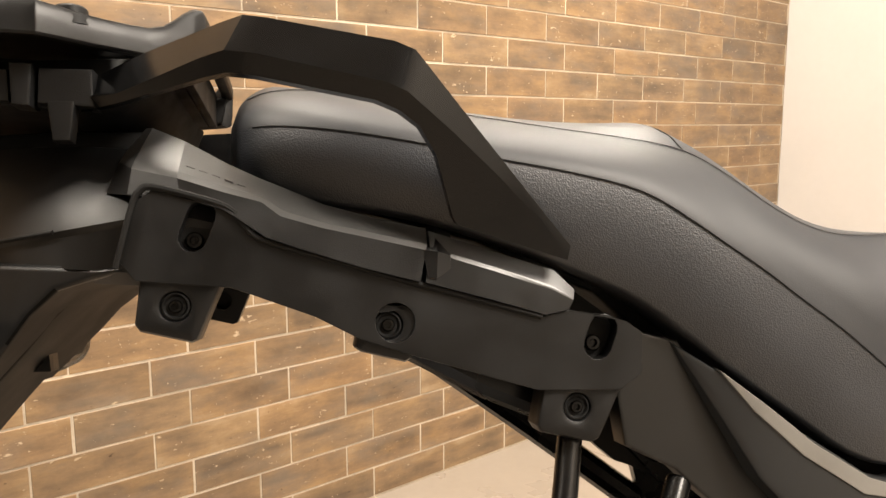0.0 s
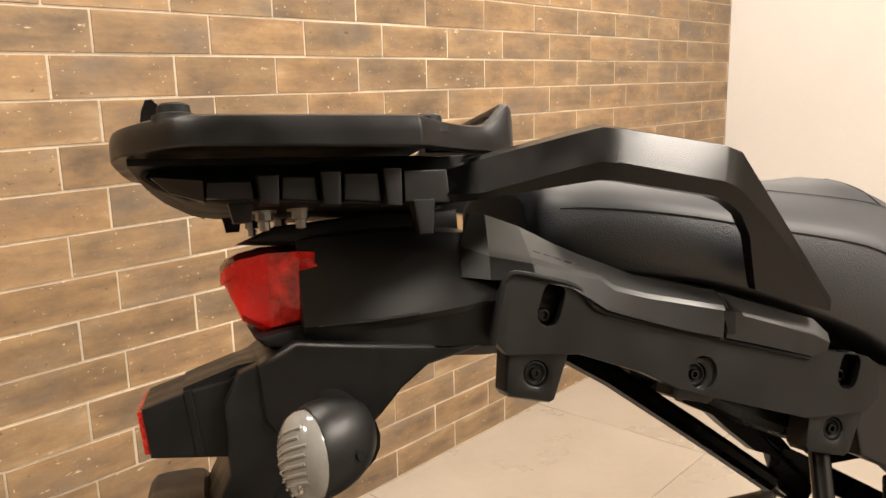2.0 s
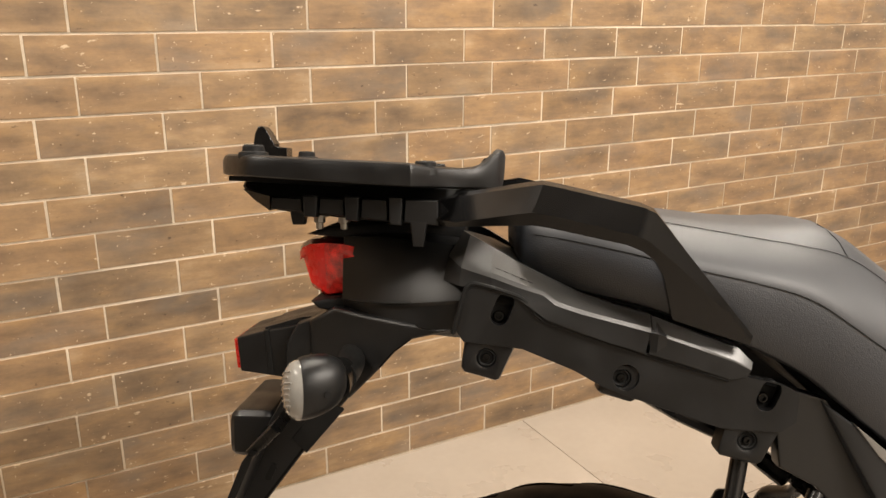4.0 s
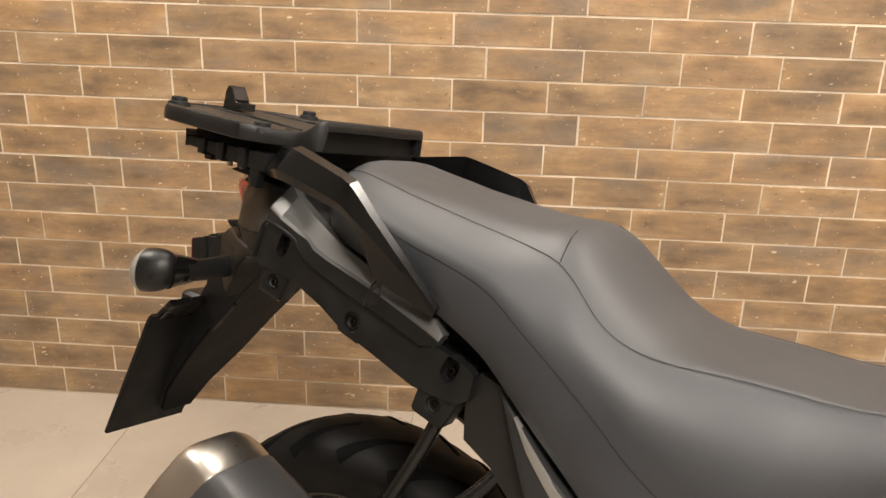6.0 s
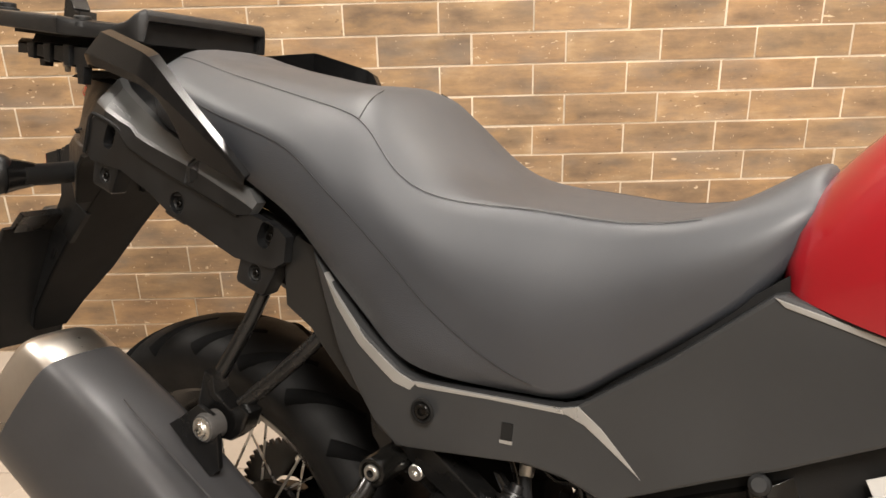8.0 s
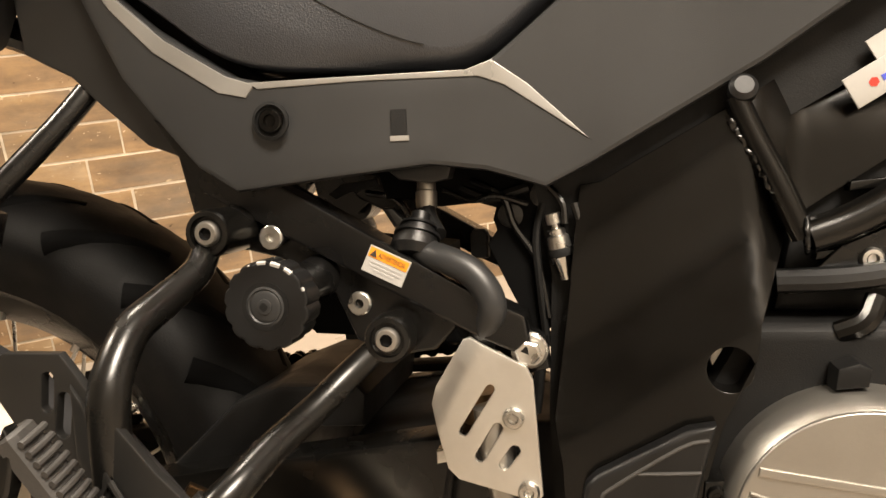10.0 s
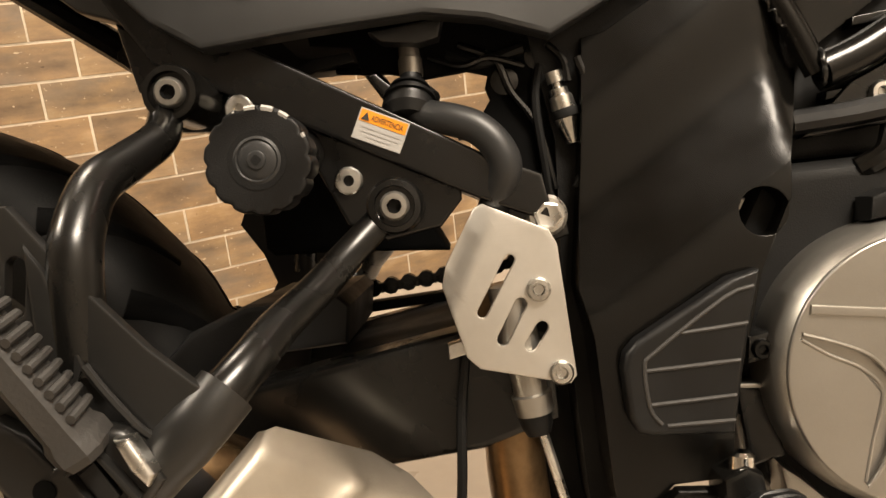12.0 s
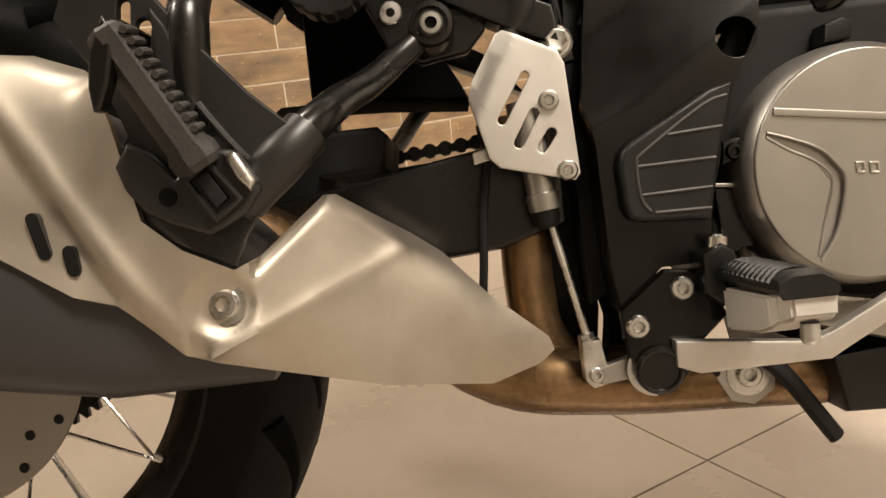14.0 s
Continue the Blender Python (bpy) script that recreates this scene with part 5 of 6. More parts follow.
# ---- frame, foot rests and guards ----
def build_frame():
    flat = [(0.676, 0.612), (0.666, 0.530), (0.656, 0.458), (0.661, 0.429), (0.664, 0.340), (0.669, 0.307), (0.700, 0.337), (0.735, 0.338), (0.741, 0.383), (0.763, 0.460), (0.783, 0.500), (0.786, 0.522), (0.808, 0.582), (0.900, 0.640), (0.960, 0.700), (0.930, 0.750),
            (0.793, 0.670), (0.690, 0.614)]
    # the spar leans inwards towards the top, with two broad swellings along it
    qs = np.linspace(0.25, 0.80, 221)
    slope = np.interp(qs, [0.25, 0.452, 0.478, 0.520, 0.548, 0.580, 0.604, 0.80], [0.0, 0.0, 0.36, 0.36, -0.02, -0.02, 0.30, 0.26])
    rise = np.concatenate([[0.0], np.cumsum((slope[1:] + slope[:-1]) / 2 * np.diff(qs))])

    def swell(x, z):
        return -0.137 + float(np.interp(z - 0.66 * (min(x, 0.79) - 0.708) * min(1.0, max(0.0, (z - 0.40) / 0.06)), qs, rise)) + 0.020 * min(1.0, max(0.0, (x - 0.785) / 0.03))

    fr = part("frame_spar", slab(flat, -0.137, -0.090, 0.004, 3, holes=[circle(0.767, 0.494, 0.0145)], surf=swell, cell=0.009), M_FRAME, bike, "matt black painted frame spar", 40)
    part("bore", lathe([(0.006, 0.0145), (-0.03, 0.0135), (-0.03, 0.0)], (0.767, -0.118, 0.494), (0, -1, 0), 24), M_FRAME, fr)
    part("pin", lathe([(-0.02, 0.0), (-0.02, 0.0080), (0.0, 0.0080), (0.001, 0.0070), (0.001, 0.0)], (0.765, -0.109, 0.4945), (0, -1, 0), 20), M_CAST, fr, "grey steel pin end")
    part("spar", slab(flat, -0.137, -0.090, 0.004, side=-1, surf=swell), M_FRAME, fr)
    pad = [(0.757, 0.462), (0.740, 0.459), (0.683, 0.428), (0.676, 0.421), (0.6735, 0.412), (0.675, 0.383), (0.679, 0.374), (0.687, 0.371), (0.735, 0.368), (0.744, 0.411)]
    rub = part("heel_pad", slab(pad, -0.150, -0.138, 0.004, 3), M_BLACK, fr, "ribbed black rubber heel pad")
    for x0, z0, x1, z1 in ((0.709, 0.430, 0.747, 0.432), (0.685, 0.410, 0.741, 0.411), (0.688, 0.390, 0.737, 0.391), (0.696, 0.377, 0.735, 0.3765)):
        part("ridge", tube([(x0, -0.1497, z0), ((x0 + x1) / 2, -0.1502, (z0 + z1) / 2), (x1, -0.1497, z1)], 0.0013, 8, 2), M_RUBBER_GREY, rub)
    part("ridge", tube([(0.752, -0.150, 0.453), (0.735, -0.150, 0.448), (0.692, -0.150, 0.420), (0.686, -0.150, 0.412), (0.687, -0.150, 0.388), (0.693, -0.150, 0.378)], 0.0013, 8, 3), M_RUBBER_GREY, rub)
    # seat rail bar with the warning sticker
    bar = part("subframe_bar", slab([(0.385, 0.672), (0.430, 0.648), (0.481, 0.619), (0.606, 0.546), (0.640, 0.530), (0.645, 0.500), (0.612, 0.514), (0.563, 0.540), (0.452, 0.600), (0.420, 0.618)], -0.140, -0.112, 0.003), M_SATIN, bike, "black steel seat rail bar", 30)
    part("rail", slab([(0.385, 0.672), (0.481, 0.619), (0.606, 0.546), (0.645, 0.500), (0.452, 0.600)], 0.112, 0.140, 0.003), M_SATIN, bar)
    d = (Vector((0.564, 0, 0.567)) - Vector((0.541, 0, 0.578)))
    d.normalize()
    e = Vector((-d.z, 0, d.x))
    o = Vector((0.5395, 0, 0.5795))

    def pt(a, b):
        p = o + d * a - e * b
        return (p.x, p.z)

    s = part("sticker", slab([pt(0, 0), pt(0.030, 0), pt(0.030, 0.0185), pt(0, 0.0185)], -0.1412, -0.139, 0.0002), M_STICKER, bar, "white and orange warning sticker")
    part("band", slab([pt(0.0008, 0.0008), pt(0.0292, 0.0008), pt(0.0292, 0.0075), pt(0.0008, 0.0075)], -0.1415, -0.139, 0), M_ORANGE, s, "orange band")
    part("warning_sign", slab([pt(0.002, 0.0067), pt(0.007, 0.0067), pt(0.0045, 0.0018)], -0.1418, -0.139, 0), M_INK, s)
    for b0 in (0.0095, 0.0120, 0.0145):
        part("print_bar", slab([pt(0.004 + (0.004 if b0 > 0.014 else 0), b0), pt(0.027 - (0.004 if b0 > 0.014 else 0), b0), pt(0.027 - (0.004 if b0 > 0.014 else 0), b0 + 0.0013), pt(0.004 + (0.004 if b0 > 0.014 else 0), b0 + 0.0013)], -0.1415, -0.139, 0), M_INK_GREY, s)
    txt = bpy.data.curves.new("word", "FONT")
    txt.body, txt.size, txt.align_x, txt.align_y = "ADVERTENCIA", 0.0047, "LEFT", "CENTER"
    w = new("word", txt)
    w.parent = s
    m = Matrix((d.to_4d(), e.to_4d(), Vector((0, -1, 0, 0)), Vector((0, 0, 0, 1)))).transposed()
    px, pz = pt(0.0078, 0.0044)
    w.matrix_local = Matrix.Translation((px, -0.1417, pz)) @ Matrix((Vector((d.x, 0, d.z, 0)), Vector((e.x, 0, e.z, 0)), Vector((0, -1, 0, 0)), Vector((0, 0, 0, 1)))).transposed()
    txt.materials.append(M_INK)
    txt.extrude = 0.0001
    w.scale = (0.62, 1, 1)
    return fr


build_frame()


# ---- passenger foot rest with its bracket ----
def build_passenger_rest(side):
    s = side
    plate = [(0.350, 0.520), (0.356, 0.533), (0.362, 0.537), (0.398, 0.537), (0.410, 0.521), (0.421, 0.505), (0.440, 0.483), (0.451, 0.470), (0.468, 0.454), (0.480, 0.444), (0.458, 0.416), (0.440, 0.390), (0.434, 0.376), (0.398, 0.393), (0.384, 0.404), (0.376, 0.422), (0.375, 0.440), (0.383, 0.453), (0.372, 0.485)]
    holes = [capsule(0.3875, 0.507, 0.3895, 0.523, 0.0035), capsule(0.396, 0.493, 0.399, 0.511, 0.0042)]
    br = part("rest_bracket", slab(plate, -0.272, -0.266, 0.0015, holes=holes, side=s), M_BRACKET, bike, "black steel bracket of the passenger foot rest", 30)
    part("loop_tube", tube([(0.437, s * -0.150, 0.592), (0.435, s * -0.165, 0.585), (0.436, s * -0.185, 0.569), (0.429, s * -0.215, 0.555), (0.423, s * -0.240, 0.543), (0.421, s * -0.258, 0.523), (0.420, s * -0.264, 0.505), (0.416, s * -0.262, 0.462)], 0.0125, 14, 6, radii=(0.0088, 0.0128)), M_GLOSS, br, "gloss black bent tube")
    part("loop_tube", tube([(0.5507, s * -0.150, 0.519), (0.527, s * -0.168, 0.497), (0.510, s * -0.192, 0.480), (0.4960, s * -0.222, 0.4675), (0.4860, s * -0.248, 0.4550), (0.4740, s * -0.262, 0.4425), (0.4634, s * -0.266, 0.4313), (0.448, s * -0.267, 0.4188), (0.437, s * -0.267, 0.4090)], 0.0125, 14, 6, radii=(0.0088, 0.0128)), M_GLOSS, br, "gloss black bent tube")
    for x, y, z in ((0.442, -0.166, 0.593), (0.554, -0.152, 0.520)):
        part("boss", lathe([(-0.03, 0.0), (-0.03, 0.016), (0.010, 0.016), (0.014, 0.0145), (0.0145, 0.0115), (0.011, 0.011), (0.011, 0)], (x, s * y, z), (0, -s, 0), 24), M_GLOSS, br)
        bolt(x, s * (y - 0.011), z, 0.0084, br, M_CAST, (0, -s, 0), dark=True)
    # folded-up foot rest: metal yoke and ribbed rubber
    a, b = Vector((0.426, s * -0.286, 0.430)), Vector((0.389, s * -0.304, 0.504))
    d = (b - a).normalized()
    q = Vector((d.z, 0, -d.x)).normalized()
    w = d.cross(q)
    rings = []
    for t, ku, kw in ((0.0, 0.010, 0.012), (0.004, 0.0128, 0.0145), (0.010, 0.0128, 0.0145), (0.014, 0.0108, 0.0125), (0.078, 0.0098, 0.0112), (0.082, 0.0098, 0.0110), (0.084, 0.008, 0.009)):
        rings.append([a + d * t + q * ku * sx + w * kw * sy for sx, sy in ((-1.1, 0.1), (-0.15, -1), (0.7, -1), (1, -0.6), (1, 0.6), (0.7, 1), (-0.7, 1), (-1.1, 0.7))])
    rub = part("foot_rest", loft(rings), M_RUBBER_GREY, br, "folded passenger foot rest with ribbed grey rubber", 30)
    for k in range(10):
        c = a + d * (0.019 + k * 0.0064)
        part("rib", tube([c + q * 0.0110 + w * 0.0105, c + q * 0.0120, c + q * 0.0110 - w * 0.0105], 0.0021, 8, 2), M_RUBBER_GREY, rub)
    yoke = part("yoke", slab([(0.378, 0.436), (0.386, 0.449), (0.400, 0.440), (0.410, 0.427), (0.431, 0.441), (0.441, 0.439), (0.451, 0.427), (0.455, 0.416), (0.446, 0.405), (0.434, 0.398), (0.425, 0.394), (0.404, 0.402), (0.391, 0.410), (0.382, 0.423)], -0.284, -0.268, 0.004, 3, side=s), M_BRACKET, br, "black cast yoke")
    part("pin_hole", lathe([(0, 0.0), (0, 0.0050), (0.0003, 0.0050), (0.0003, 0)], (0.4055, s * -0.2845, 0.417), (0, -s, 0), 18), M_MATTE, yoke)
    part("window_rim", slab([(0.416, 0.424), (0.430, 0.4345), (0.447, 0.412), (0.431, 0.4005)], -0.2895, -0.280, 0.002, 2, side=s, holes=[[(0.4195, 0.4235), (0.4295, 0.4305), (0.4420, 0.4125), (0.4310, 0.4045)]]), M_BRACKET, yoke)
    part("block", slab([(0.422, 0.4235), (0.429, 0.4285), (0.438, 0.413), (0.4315, 0.408)], -0.2875, -0.280, 0.001, side=s), M_BLACK, yoke)
    part("spring", slab([(0.438, 0.437), (0.4455, 0.437), (0.454, 0.421), (0.4505, 0.4155), (0.444, 0.423)], -0.290, -0.280, 0.003, 3, side=s), M_STEEL, br, "bright steel spring")
    part("end_flap", slab([(0.3935, 0.5088), (0.3965, 0.5030), (0.3974, 0.4930), (0.393, 0.4747), (0.387, 0.4618), (0.3832, 0.4616), (0.3821, 0.4731), (0.3843, 0.4897), (0.3890, 0.5010)], -0.3130, -0.3030, 0.0025, 3, side=s), M_GLOSS, br, "glossy black end flap")
    part("lip", tube([(0.424, s * -0.274, 0.466), (0.432, s * -0.275, 0.454), (0.443, s * -0.275, 0.439), (0.449, s * -0.273, 0.432)], 0.0022, 8, 3), M_BRACKET, br, "worn rolled edge")
    part("sleeve", tube([(0.4780, s * -0.2580, 0.4465), (0.4690, s * -0.2640, 0.4370), (0.4600, s * -0.2660, 0.4285), (0.448, s * -0.267, 0.4188), (0.440, s * -0.267, 0.4115)], 0.0142, 16, 3), M_BRACKET, br, "gloss black tube sleeve")
    part("web", slab([(0.404, 0.520), (0.412, 0.508), (0.424, 0.466), (0.416, 0.452), (0.404, 0.478)], -0.2745, -0.271, 0.002, side=s), M_BRACKET, br)
    return br


build_passenger_rest(1)
build_passenger_rest(-1)


# ---- preload knob, gusset and hoses ----
gus = part("gusset", slab([(0.398, 0.650), (0.418, 0.640), (0.482, 0.612), (0.560, 0.565), (0.592, 0.545), (0.592, 0.520), (0.578, 0.505), (0.545, 0.500), (0.522, 0.512), (0.508, 0.545), (0.470, 0.570), (0.447, 0.576), (0.428, 0.578), (0.414, 0.594), (0.411, 0.612)], -0.130, -0.118, 0.003), M_SATIN, bike, "black steel bracket plate below the seat rail", 30)
for x, y, z in ((0.468, -0.138, 0.586), (0.526, -0.130, 0.538)):
    part("nut", lathe([(-0.012, 0), (-0.012, 0.0085), (0.002, 0.0085), (0.003, 0.0075), (0.003, 0.0034), (-0.001, 0.0034), (-0.001, 0)], (x, y, z), (0, -1, 0), 12), M_STEEL, gus, "zinc flanged nut")

rim_pts = []
for k in range(96):
    an = 2 * math.pi * k / 96
    rr = 0.0278 - 0.0016 * max(0.0, math.cos(an * 14)) ** 2
    rim_pts.append((0.491 + rr * math.cos(an), 0.550 + rr * math.sin(an)))
knob = part("preload_knob", slab(rim_pts, -0.206, -0.186, 0.0025, 2), M_BLACK, bike, "scalloped black plastic spring preload knob", 30)
part("cap", lathe([(-0.002, 0.0125), (0.0004, 0.0122), (0.0010, 0.0108), (0.0002, 0.0100), (0.0014, 0.0080), (0.0018, 0.0)], (0.491, -0.206, 0.550), (0, -1, 0), 28), M_GREY, knob)
part("cap_groove", lathe([(0.0, 0.0105), (0.0, 0.0150), (0.0004, 0.0150), (0.0004, 0.0105)], (0.491, -0.206, 0.550), (0, -1, 0), 32), M_DEEP, knob)
part("screw", lathe([(0.0, 0.0), (0.0, 0.0050), (0.0022, 0.0048), (0.0026, 0.0040), (0.0026, 0)], (0.491, -0.206, 0.550), (0, -1, 0), 20), M_GREY, knob)
part("cross_slot", slab([(0.491 + 0.0026 * a_ - 0.0006 * b_, 0.550 + 0.0026 * b_ + 0.0006 * a_) if k % 2 == 0 else (0.491 + 0.0026 * a_ + 0.0006 * b_, 0.550 + 0.0026 * b_ - 0.0006 * a_) for a_, b_ in ((1, 0), (0, -1), (-1, 0), (0, 1)) for k in (0, 1)], -0.2088, -0.206, 0), M_DEEP, knob)
part("body", tube([(0.491, -0.190, 0.550), (0.496, -0.150, 0.555), (0.500, -0.110, 0.560)], 0.015, 18, 2), M_SATIN, knob, "grey adjuster body")
for a0, a1, r in ((98, 86, 0.0014), (79, 66, 0.0017), (59, 48, 0.0015), (25, 20, 0.0011), (112, 109, 0.0008)):
    arc = [(0.491 + 0.0263 * math.cos(radians(an)), -0.2050, 0.550 + 0.0263 * math.sin(radians(an))) for an in (a0, (a0 + a1) / 2, a1)]
    part("wear_mark", tube(arc, r, 6, 2), M_STICKER, knob, "pale scuff")

hose = part("brake_hose", tube([(0.568, -0.124, 0.577), (0.577, -0.131, 0.571), (0.590, -0.136, 0.567), (0.605, -0.139, 0.560), (0.6155, -0.141, 0.548), (0.619, -0.140, 0.535), (0.613, -0.131, 0.520), (0.605, -0.120, 0.500), (0.599, -0.112, 0.482)], 0.0097, 16, 6), M_GREY, bike, "thick grey-black rubber hose")
part("bellows", lathe([(-0.008, 0.0), (-0.008, 0.013), (-0.002, 0.0165), (0.003, 0.0162), (0.0035, 0.0140), (0.0065, 0.0142), (0.007, 0.0160), (0.0095, 0.0156), (0.010, 0.0120), (0.0135, 0.0115), (0.014, 0.0130), (0.016, 0.0124), (0.0165, 0.0070), (0.024, 0.0066), (0.024, 0.0)], (0.566, -0.126, 0.576), (0.12, 0.55, 1), 28), M_BLACK, hose, "black rubber bellows cap")
part("collar", lathe([(0, 0.0), (0, 0.0074), (0.004, 0.0078), (0.0115, 0.0078), (0.0125, 0.0068), (0.020, 0.0066), (0.021, 0)], (0.5685, -0.097, 0.600), (0, 0.15, 1), 20), M_CAST, hose, "grey metal collar")
part("vent_pipe", tube([(0.5685, -0.097, 0.602), (0.572, -0.104, 0.592), (0.580, -0.116, 0.582)], 0.0062, 10, 4), M_DEEP, hose)

# dark innards below the seat, left partly open
inner = part("airbox", slab([(0.44, 0.70), (0.66, 0.70), (0.70, 0.66), (0.69, 0.63), (0.64, 0.632), (0.56, 0.634), (0.535, 0.642), (0.51, 0.644), (0.47, 0.652)], -0.085, 0.085, 0.008), M_MATTE, bike, "black plastic box under the seat", 30)
part("harness_cover", slab([(0.50, 0.66), (0.69, 0.66), (0.69, 0.63), (0.672, 0.560), (0.668, 0.515), (0.640, 0.508), (0.622, 0.545), (0.610, 0.572), (0.617, 0.582), (0.6145, 0.590), (0.617, 0.598), (0.604, 0.602), (0.577, 0.600), (0.553, 0.606), (0.537, 0.607), (0.532, 0.624), (0.505, 0.628)], -0.090, -0.080, 0.002), M_MATTE, inner)
part("battery_tray", slab([(0.446, 0.575), (0.562, 0.562), (0.562, 0.520), (0.573, 0.500), (0.580, 0.4845), (0.506, 0.4915), (0.452, 0.494), (0.446, 0.50)], -0.030, 0.060, 0.006), M_MATTE, inner)
for pts, r in (([(0.650, -0.092, 0.60), (0.645, -0.095, 0.578), (0.646, -0.095, 0.55), (0.650, -0.092, 0.50)], 0.0030), ([(0.655, -0.06, 0.62), (0.646, -0.075, 0.58), (0.648, -0.085, 0.52), (0.640, -0.09, 0.45)], 0.0042),
               ([(0.592, -0.088, 0.612), (0.612, -0.092, 0.605), (0.640, -0.09, 0.612)], 0.004)):
    part("cable", tube(pts, r, 8, 5), M_DEEP, inner)
part("tab", slab([(0.492, 0.612), (0.503, 0.6195), (0.530, 0.6225), (0.532, 0.6165), (0.508, 0.6125), (0.498, 0.608)], -0.088, -0.084, 0.001), M_DEEP, inner)
part("hinge_arm", slab([(0.540, 0.602), (0.548, 0.602), (0.575, 0.575), (0.572, 0.566), (0.560, 0.570)], -0.116, -0.108, 0.003), M_SATIN, inner)
part("shelf", slab([(0.545, 0.628), (0.592, 0.632), (0.588, 0.620), (0.575, 0.6175), (0.553, 0.621)], -0.112, -0.096, 0.002), M_GREY, inner)
part("clip", slab([(0.594, 0.560), (0.607, 0.560), (0.607, 0.578), (0.604, 0.581), (0.596, 0.581), (0.594, 0.577)], -0.070, -0.060, 0.002), M_DEEP, inner)
for pts, r in (([(0.520, -0.080, 0.612), (0.545, -0.088, 0.606), (0.556, -0.092, 0.590), (0.560, -0.095, 0.575)], 0.0024), ([(0.600, -0.090, 0.618), (0.622, -0.093, 0.606), (0.630, -0.094, 0.585), (0.645, -0.094, 0.560), (0.652, -0.094, 0.520)], 0.0026),
               ([(0.580, -0.092, 0.612), (0.600, -0.095, 0.604), (0.618, -0.096, 0.607), (0.640, -0.094, 0.600)], 0.0022), ([(0.6655, -0.102, 0.586), (0.664, -0.100, 0.600), (0.655, -0.096, 0.612)], 0.0026),
               ([(0.672, -0.104, 0.600), (0.678, -0.106, 0.575), (0.676, -0.106, 0.545), (0.664, -0.104, 0.520)], 0.0028)):
    part("wire", tube(pts, r, 8, 5), M_SATIN, inner)
sw = part("brake_switch", lathe([(0.0, 0.0), (0.0, 0.0042), (0.016, 0.0080), (0.0165, 0.0062), (0.020, 0.0062), (0.020, 0.0080), (0.030, 0.0074), (0.031, 0.0058), (0.035, 0.0058), (0.036, 0.0032), (0.039, 0.0032), (0.039, 0.0054), (0.046, 0.0054), (0.046, 0)], (0.666, -0.100, 0.548), (-0.20, 0, 1), 20), M_STEEL, bike, "bright steel brake light switch")
part("sleeve", lathe([(0.0165, 0.0), (0.0165, 0.0092), (0.0195, 0.0096), (0.022, 0.0088), (0.022, 0.0)], (0.666, -0.100, 0.548), (-0.20, 0, 1), 20), M_DEEP, sw, "black rubber sleeve")
for x, z in ((0.627, 0.5925), (0.650, 0.606)):
    part("fitting", lathe([(0, 0), (0, 0.009), (0.006, 0.009), (0.007, 0.005), (0.007, 0)], (x, -0.084, z), (0, -1, 0), 16), M_SATIN, sw)

# ---- heel guard and brake master cylinder ----
guard_pts = [(0.603, 0.516), (0.640, 0.497), (0.644, 0.488), (0.648, 0.410), (0.644, 0.4055), (0.592, 0.4195), (0.585, 0.427), (0.5745, 0.470), (0.578, 0.482), (0.598, 0.514)]
slots = [capsule(0.5965, 0.4525, 0.6155, 0.482, 0.0030), capsule(0.607, 0.4355, 0.6195, 0.4555, 0.0036), capsule(0.623, 0.4305, 0.6305, 0.4405, 0.0036)]


def guard_bend(x, z):
    d = (Vector((0.5745, 0.470)) - Vector((0.598, 0.514))).normalized()
    off = abs(d.x * (z - 0.514) - d.y * (x - 0.598))
    return -0.1425 + 0.42 * max(0.0, 0.0115 - off)


hg = part("heel_guard", slab(guard_pts, -0.1425, -0.1395, 0.0008, 2, holes=slots, surf=guard_bend, cell=0.006), M_ALU, bike, "brushed aluminium heel guard with slots", 30)
bolt(0.6305, -0.1425, 0.463, 0.0072, hg)
bolt(0.639, -0.1425, 0.413, 0.0072, hg)
part("lug", slab([(0.610, 0.530), (0.625, 0.528), (0.652, 0.512), (0.654, 0.492), (0.640, 0.488), (0.618, 0.505)], -0.128, -0.112, 0.003), M_SATIN, hg)
part("hex_bolt", lathe([(-0.001, 0.0), (-0.001, 0.0092), (0.0075, 0.0088), (0.0085, 0.0072), (0.0078, 0.0045), (0.0078, 0)], (0.641, -0.132, 0.505), (0, -1, 0), 6), M_STEEL, hg, "hexagon head bolt")
part("flange", lathe([(-0.006, 0.0), (-0.006, 0.0125), (-0.002, 0.0125), (0.0, 0.0105), (0.0, 0)], (0.641, -0.132, 0.505), (0, -1, 0), 24), M_STEEL, hg)
mc = part("master_cylinder", lathe([(0, 0.0), (0, 0.0115), (0.012, 0.0125), (0.013, 0.0105), (0.034, 0.0105), (0.036, 0.0125), (0.08, 0.012), (0.082, 0)], (0.6225, -0.127, 0.3865), (-0.12, 0, 1), 20), M_CAST, bike, "cast brake master cylinder")
part("boot", lathe([(0, 0.0), (0, 0.0075), (0.006, 0.0100), (0.014, 0.0105), (0.015, 0)], (0.6235, -0.127, 0.3735), (-0.12, 0, 1), 18), M_DEEP, mc)
part("push_rod", tube([(0.6255, -0.127, 0.376), (0.6435, -0.127, 0.292)], 0.0031, 10, 1), M_STEEL, mc, "steel push rod")
part("lock_nut", lathe([(0, 0), (0, 0.006), (0.005, 0.006), (0.005, 0)], (0.6435, -0.127, 0.2885), (-0.2, 0, 1), 6), M_STEEL, mc)
part("clevis", slab([(0.638, 0.2895), (0.652, 0.2895), (0.657, 0.262), (0.654, 0.2555), (0.644, 0.2535), (0.6385, 0.260)], -0.134, -0.119, 0.002), M_STEEL, mc, "steel clevis")
